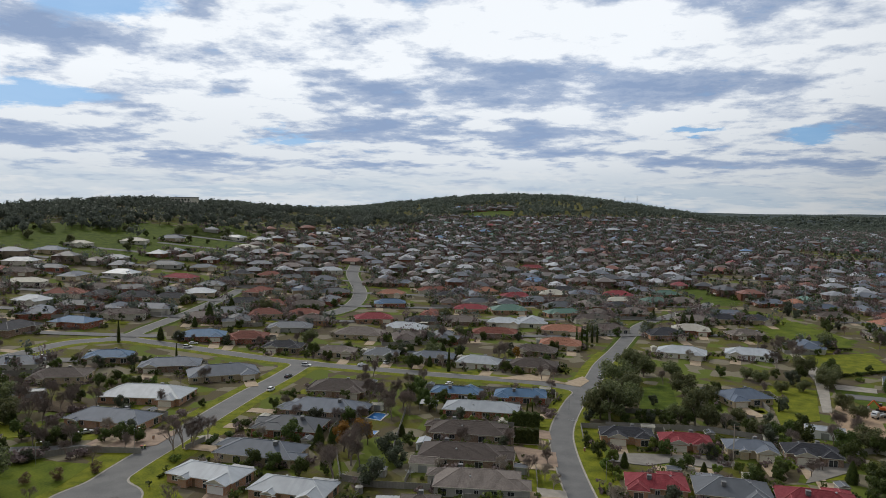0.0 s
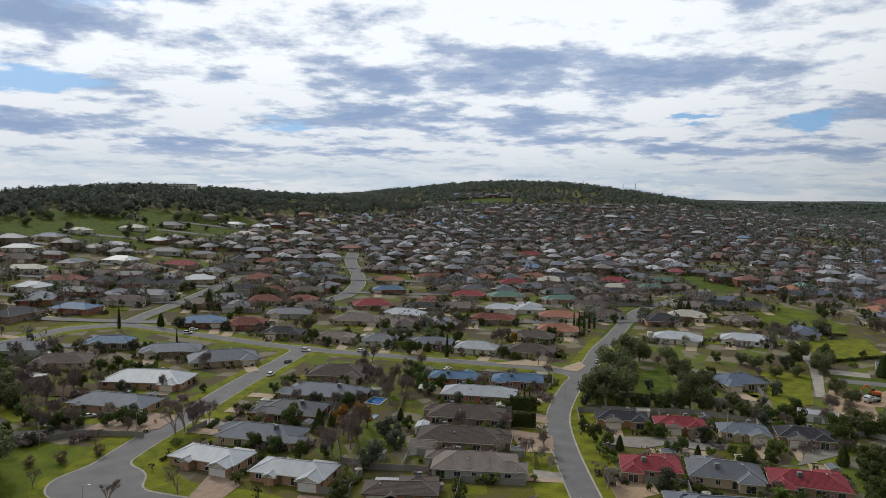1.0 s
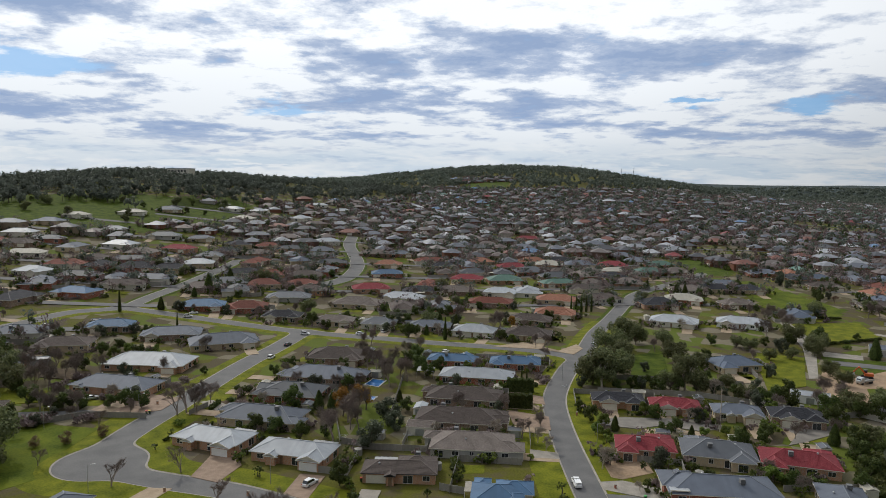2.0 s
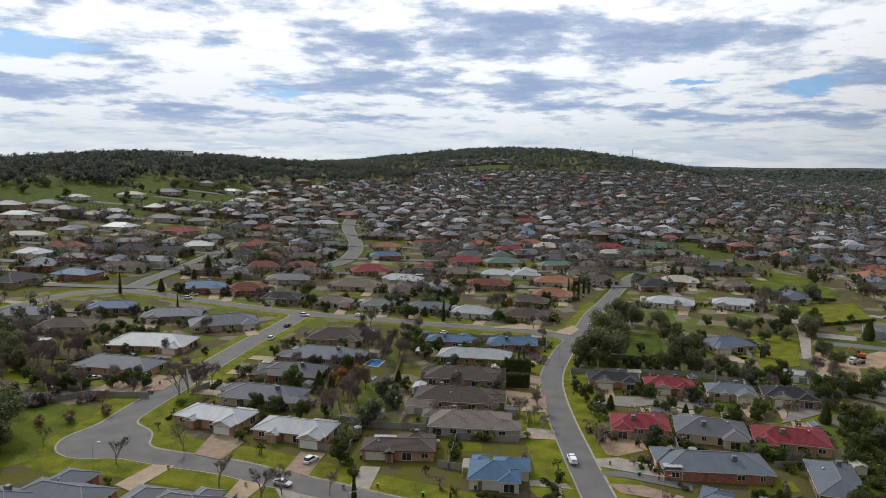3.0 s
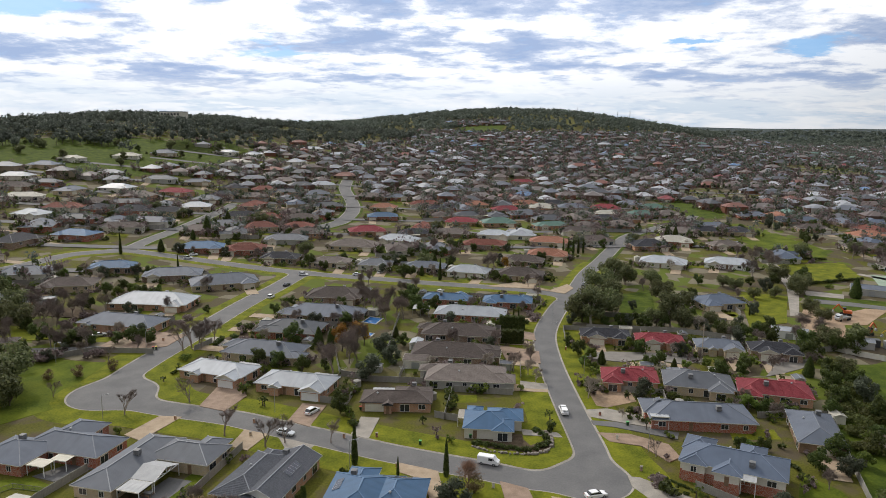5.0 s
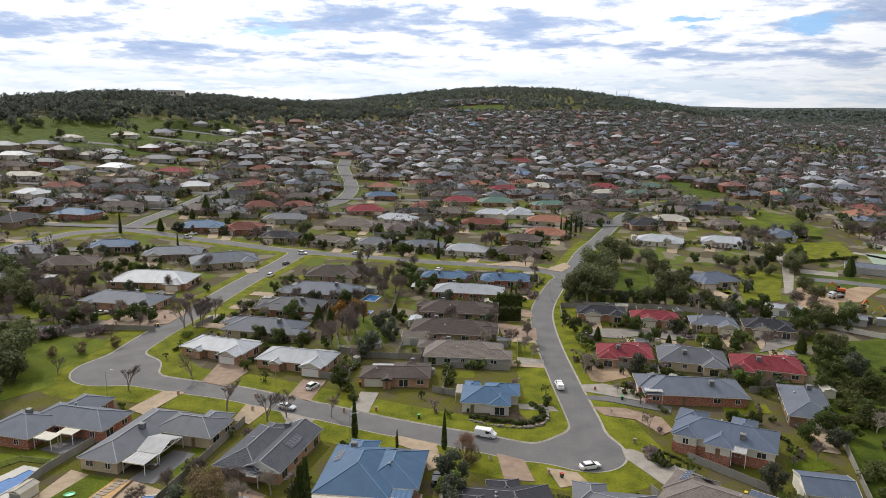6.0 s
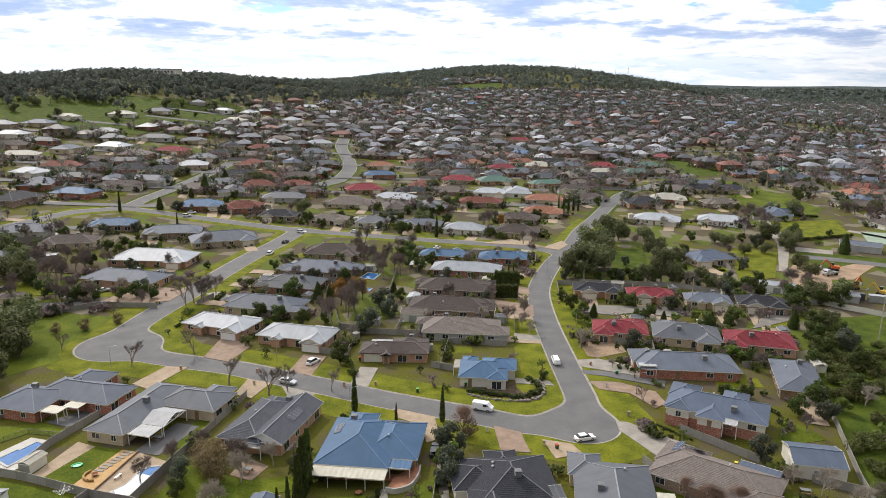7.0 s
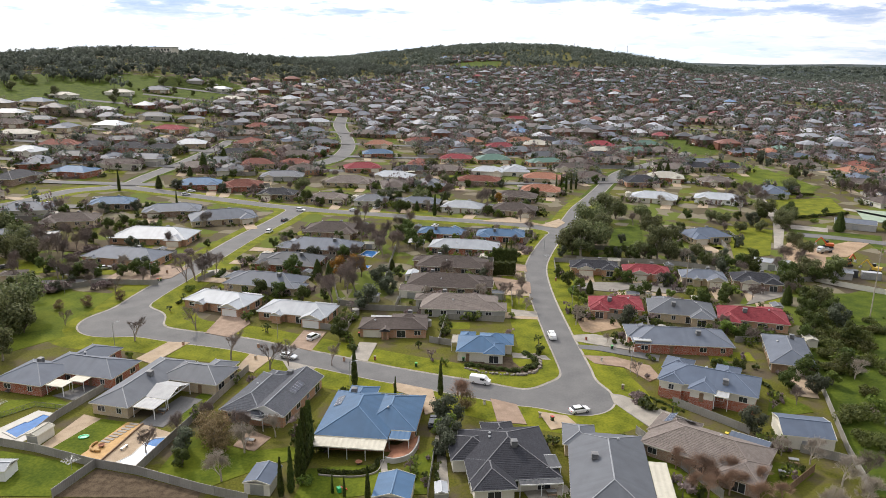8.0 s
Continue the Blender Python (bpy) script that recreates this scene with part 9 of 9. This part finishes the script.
def outdoor_table(x, y, yaw, label):
    t = thing("outdoor_table", label, "table", pose(x, y, gz(x, y) + 0.12, 0, 0, yaw))
    b = Build()
    for i in range(6):
        b.box(-0.9, -0.45 + 0.15 * i, 0.7, 0.9, -0.45 + 0.15 * i + 0.135, 0.75)
    b.box(-0.85, -0.42, 0.66, 0.85, 0.42, 0.7)
    part("tabletop", b, PATIO, t)
    for sx in (-0.75, 0.75):
        for sy in (-0.35, 0.35):
            b = Build()
            b.box(sx - 0.04, sy - 0.04, -0.05, sx + 0.04, sy + 0.04, 0.66)
            part("leg", b, TIMBER, t)
    for sy in (-0.85, 0.85):
        b = Build()
        b.box(-0.85, sy - 0.16, 0.4, 0.85, sy + 0.16, 0.45)
        o = part("bench", b, TIMBER, t)
        for sx in (-0.7, 0.7):
            b = Build()
            b.box(sx - 0.04, sy - 0.12, -0.05, sx + 0.04, sy + 0.12, 0.4)
            part("bench_leg", b, TIMBER, o)


outdoor_table(63.4, 105.4, -20, "pale picnic table with benches on artificial lawn")
outdoor_table(67.2, 109.6, -15, "weathered garden table with benches by the fence")
outdoor_table(-58.0, 126.5, -14, "outdoor dining table under the patio roof")
outdoor_table(-36.4, 114.6, -14, "outdoor table on the brown paved patio")
outdoor_table(20.0, 98.6, 5, "outdoor table on the grey patio")


def fire_bowl(x, y):
    t = thing("fire_pit", "round rusty fire pit bowl on decking", "fire pit", pose(x, y, gz(x, y) + 0.15))
    b = Build()
    loft(b, [[(math.cos(a) * r, math.sin(a) * r, z) for a in np.linspace(0, 5.76, 12)] for r, z in ((0.3, 0.0), (0.6, 0.3), (0.66, 0.42), (0.55, 0.40), (0.3, 0.2))])
    part("bowl", b, TERRACE, t)
    b = Build()
    b.tube((0, 0, -0.1), (0, 0, 0.05), 0.35, 0.3, 10)
    part("foot", b, DARKTRIM, t)


fire_bowl(-64.4, 112.6)
fire_bowl(-14.4, 107.6)
GREENTOY = surface("green_plastic", (0.02, 0.35, 0.12), (0.03, 0.5, 0.2), 2, 6, 0.4)
toy = thing("paddling_shell", "bright green plastic paddling shell on the lawn", "toy", pose(-69.5, 116.0, gz(-69, 116) + 0.08, 0, 0, 20))
b = Build()
loft(b, [[(math.cos(a) * r * 1.3, math.sin(a) * r, z) for a in np.linspace(0, 5.76, 12)] for r, z in ((0.5, 0.0), (0.75, 0.12), (0.8, 0.22), (0.7, 0.2), (0.55, 0.08))])
part("shell", b, GREENTOY, toy)
play = thing("play_set", "red and green plastic toddler slide on the lawn", "toy", pose(-16.6, 98.8, gz(-16, 99) + 0.1, 0, 0, 30))
b = Build()
b.box(-0.5, -0.4, 0.0, 0.1, 0.4, 0.9)
part("tower", b, GREENTOY, play)
b = Build()
loft(b, [[(0.1, -0.25, 0.8), (0.1, 0.25, 0.8), (0.1, 0.25, 0.9), (0.1, -0.25, 0.9)], [(1.3, -0.25, 0.05), (1.3, 0.25, 0.05), (1.3, 0.25, 0.12), (1.3, -0.25, 0.12)]])
part("slide", b, BINLIDS[0], play)


def clothesline(x, y):
    t = thing("clothesline", "rotary steel clothesline in a back yard", "clothesline", pose(x, y, gz(x, y), 0, 0, rng.uniform(0, 90)), "clotheslines")
    b = Build()
    b.tube((0, 0, -0.2), (0, 0, 2.2), 0.05, 0.04, 8)
    part("pole", b, STEEL, t)
    for k in range(4):
        a = k * math.pi / 2
        b = Build()
        b.beam((0, 0, 1.9), (math.cos(a) * 1.7, math.sin(a) * 1.7, 2.2), 0.05)
        part("arm", b, STEEL, t)
    b = Build()
    for r in (0.7, 1.2, 1.65):
        c = [(math.cos(k * math.pi / 2) * r, math.sin(k * math.pi / 2) * r, 1.9 + 0.3 * r / 1.7) for k in range(5)]
        for p, q in zip(c, c[1:]):
            b.beam(p, q, 0.02)
    part("line", b, STEEL, t)


for x, y in ((-12, 197), (-30, 195), (75, 172), (-66, 104.5), (40, 247), (-92, 126), (66, 204), (-120, 252)):
    clothesline(x, y)


def tank(x, y, label):
    t = thing("water_tank", label, "tank", pose(x, y, gz(x, y)))
    b = Build()
    for i in range(6):
        b.tube((0, 0, 0.3 * i), (0, 0, 0.3 * i + 0.3), 1.1 if i % 2 else 1.06, 1.06 if i % 2 else 1.1, 16, 0, i == 5)
    part("drum", b, FENCE, t)
    b = Build()
    b.tube((0, 0, 1.78), (0, 0, 2.05), 1.1, 0.2, 16)
    part("lid", b, FENCE, t)


for x, y in ((-3.2, 178.5), (-24.5, 187), (81, 190), (62, 176.0)):
    tank(x, y, "grey ribbed steel rainwater tank beside a house")


# ---- terraced garden behind the blue-roofed house ----


def curved_wall(name, pts, h, w, mat, label, category):
    """A low wall along a curve."""
    line = [Vector((*p, 0)) for p in curve_through(pts, 6)]
    b = Build()
    rings = []
    for i, p in enumerate(line):
        d = (line[min(i + 1, len(line) - 1)] - line[max(i - 1, 0)]).normalized()
        n = Vector((-d.y, d.x, 0)) * (w / 2)
        z = gz(p.x, p.y)
        rings.append([(*(p + n).xy, z - 0.2), (*(p - n).xy, z - 0.2), (*(p - n).xy, z + h), (*(p + n).xy, z + h)])
    skin(b, rings)
    return tagged(part(name, b, mat), label, category)


curved_wall("garden_wall", [(-9.6, 108.4), (-7.6, 108.0), (-5.1, 109.6), (-3.8, 113.1), (-3.5, 116.2)], 1.1, 0.25, RENDER_GREY, "curved grey rendered retaining wall below a terrace", "wall")
curved_wall("lawn_edging", [(-21.2, 103.7), (-17.0, 103.2), (-13.5, 103.4), (-10.8, 104.9), (-9.9, 108.2)], 0.35, 0.22, CONCRETE, "pale curved concrete edging below a hedge", "edging")
hedge_line = [(q[0], q[1]) for q in curve_through([(-21.0, 104.5), (-17.0, 104.0), (-13.6, 104.3), (-11.5, 105.6), (-10.8, 108.4)], 9)]
clumps("curved_hedge", hedge_line, [1.0] * len(hedge_line), [0.55] * len(hedge_line), 90, 0.16, LEAF_DARK, "low dark clipped hedge curving round the lawn", 31)
patch("terrace", [(-9.4, 108.6), (-7.6, 108.3), (-5.3, 109.8), (-4.0, 113.1), (-3.7, 117.0), (-8.0, 113.0)], TERRACE, 0.7, "raised red terrace inside a curved wall", "terrace")
patch("garden_path", [(-10.6, 109.2), (-9.3, 109.0), (-8.8, 104.6), (-10.0, 104.6)], CONCRETE, 0.16, "short pale concrete garden path", "path")

# ---- pool yard ----
curved_wall("sleeper_wall", [(-62.2, 107.2), (-61.4, 112.0), (-60.7, 117.0), (-60.0, 121.4)], 0.45, 0.22, TIMBER, "low dark timber sleeper wall beside the pool paving", "wall")
for k in range(5):
    a = 2.6 + k * 0.55
    x, y = -64.4 + math.cos(a) * 1.9, 112.6 + math.sin(a) * 1.9
    t = thing("log_seat", "short log seat round the fire pit", "seat", group="log seats")
    t.matrix_basis = pose(x, y, gz(x, y) + 0.12, 0, 0, math.degrees(a) + 90)
    b = Build()
    b.tube((-0.5, 0, 0.22), (0.5, 0, 0.22), 0.22, 0.22, 10)
    part("log", b, DECK, t)
bench = thing("garden_bench", "white slatted garden bench beside the pool", "bench", pose(-59.8, 112.0, gz(-60, 112) + 0.08, 0, 0, 76))
for k in range(4):
    b = Build()
    b.box(-0.9, -0.24 + 0.125 * k, 0.42, 0.9, -0.14 + 0.125 * k, 0.46)
    part("slat", b, WHITE, bench)
for sx in (-0.75, 0.75):
    b = Build()
    b.box(sx - 0.05, -0.22, -0.05, sx + 0.05, 0.22, 0.42)
    part("leg", b, STEEL, bench)


def pool_fence(pts, label):
    """A black tubular pool fence."""
    f = thing("pool_fence", label, "fence")
    for (ax, ay), (bx, by) in zip(pts, pts[1:]):
        n = max(1, round(math.hypot(bx - ax, by - ay) / 2.4))
        for i in range(n):
            p = Vector((ax + (bx - ax) * i / n, ay + (by - ay) * i / n, 0))
            q = Vector((ax + (bx - ax) * (i + 1) / n, ay + (by - ay) * (i + 1) / n, 0))
            z = gz(p.x, p.y)
            b = Build()
            b.beam((p.x, p.y, z + 1.15), (q.x, q.y, z + 1.15), 0.05)
            b.beam((p.x, p.y, z + 0.15), (q.x, q.y, z + 0.15), 0.05)
            for k in range(15):
                r = p.lerp(q, k / 15)
                b.beam((r.x, r.y, z), (r.x, r.y, z + 1.2), 0.06 if k == 0 else 0.025)
            part("panel", b, DARKTRIM, f)


pool_fence([(-92.0, 121.5), (-86.0, 128.6), (-78.8, 127.2)], "black tubular fence round the backyard pool")

# ---- works yard ----
ORANGE = surface("orange_machine_paint", (0.45, 0.09, 0.02), (0.55, 0.13, 0.03), 1.5, 6, 0.5)
YELLOW = surface("yellow_machine_paint", (0.50, 0.32, 0.04), (0.60, 0.40, 0.06), 1.5, 6, 0.5)


def excavator(x, y, yaw, paint, label):
    t = thing("excavator", label, "excavator", pose(x, y, gz(x, y) + 0.05, 0, 0, yaw))
    for sy in (-1.0, 1.0):
        b = Build()
        skin(b, [[(px, sy - 0.3, pz), (px, sy + 0.3, pz), (px, sy + 0.3, pz + hh), (px, sy - 0.3, pz + hh)] for px, pz, hh in ((-1.9, 0.25, 0.35), (-1.6, 0.0, 0.85), (1.6, 0.0, 0.85), (1.9, 0.25, 0.35))])
        part("track", b, RUBBER, t)
    b = Build()
    b.box(-2.0, -1.2, 0.95, 1.0, 1.2, 1.9)
    part("body", b, paint, t)
    b = Build()
    skin(b, [[(0.0, -1.1, 1.9), (0.0, 0.0, 1.9), (0.0, 0.0, 3.0), (0.0, -1.1, 3.0)], [(1.3, -1.1, 1.3), (1.3, 0.0, 1.3), (1.1, 0.0, 2.9), (1.1, -1.1, 2.9)]])
    part("cab", b, CARGLASS, t)
    b = Build()
    b.beam((0.8, 0.5, 1.7), (3.0, 0.5, 4.2), 0.4, 0.55)
    part("boom", b, paint, t)
    b = Build()
    b.beam((3.0, 0.5, 4.2), (4.8, 0.5, 2.0), 0.3, 0.4)
    arm = part("dipper", b, paint, t)
    b = Build()
    skin(b, [[(px, 0.1, pz), (px, 0.9, pz), (px + 0.5, 0.9, pz + 0.2), (px + 0.5, 0.1, pz + 0.2)] for px, pz in ((4.4, 1.8), (4.3, 1.1), (4.8, 0.8))])
    part("bucket", b, STEEL, arm)


def truck(x, y, yaw, label):
    t = thing("truck", label, "truck", pose(x, y, gz(x, y) + 0.05, 0, 0, yaw))
    b = Build()
    hull(b, [(1.6, 1.1, 0.7, 2.7), (2.9, 1.1, 0.7, 2.75), (3.5, 1.08, 0.7, 1.7), (3.6, 1.0, 0.7, 1.4)])
    part("cab", b, PAINT["silver"], t)
    b = Build()
    hull(b, [(2.95, 1.0, 1.75, 2.6), (3.45, 1.0, 1.7, 1.85)])
    part("windscreen", b, CARGLASS, t)
    b = Build()
    b.box(-3.6, -1.15, 0.95, 1.4, 1.15, 1.1)
    for sy in (-1.15, 1.1):
        b.box(-3.6, sy, 1.1, 1.4, sy + 0.05, 1.6)
    part("tray", b, STEEL, t)
    for px in (-2.6, -1.5, 2.5):
        for sy in (-1, 1):
            w = Build()
            w.tube((px, sy * 0.8, 0.48), (px, sy * 1.12, 0.48), 0.48, 0.48, 14)
            part("wheel", w, RUBBER, t)


truck(152.5, 263.0, 205, "silver flatbed truck parked on the dirt track")
excavator(158.0, 271.0, 160, ORANGE, "orange excavator on the dirt track")
excavator(150.8, 244.0, 20, ORANGE, "red-orange excavator in the works yard")
excavator(157.0, 236.5, 140, YELLOW, "yellow excavator in the works yard")
for k, (x, y, w, mat, lab) in enumerate(((144.0, 231.0, -18, DARKTRIM, "long dark steel shipping container"), (150.5, 228.0, -18, STEEL, "grey steel shipping container"), (137.5, 236.0, -24, TIMBER, "stack of brown timber in the yard"))):
    t = thing("timber_stack" if mat is TIMBER else "shipping_container", lab, "timber" if mat is TIMBER else "container", pose(x, y, gz(x, y) + 0.05, 0, 0, w))
    if mat is TIMBER:
        for j in range(5):
            b = Build()
            b.box(-2.5, -1.2 + 0.5 * j, 0, 2.5, -0.78 + 0.5 * j, 0.8 + 0.2 * (j % 3))
            part("bundle", b, mat, t)
    else:
        b = Build()
        skin(b, [[(px, -1.2 - 0.04 * (i % 2), 0.0), (px, 1.2 + 0.04 * (i % 2), 0.0), (px, 1.2 + 0.04 * (i % 2), 2.5), (px, -1.2 - 0.04 * (i % 2), 2.5)] for i, px in enumerate(np.linspace(-3.0, 3.0, 25))])
        part("shell", b, mat, t)
        for sy in (-0.58, 0.58):
            b = Build()
            b.box(3.0, sy - 0.55, 0.1, 3.06, sy + 0.55, 2.4)
            part("door", b, mat, t)
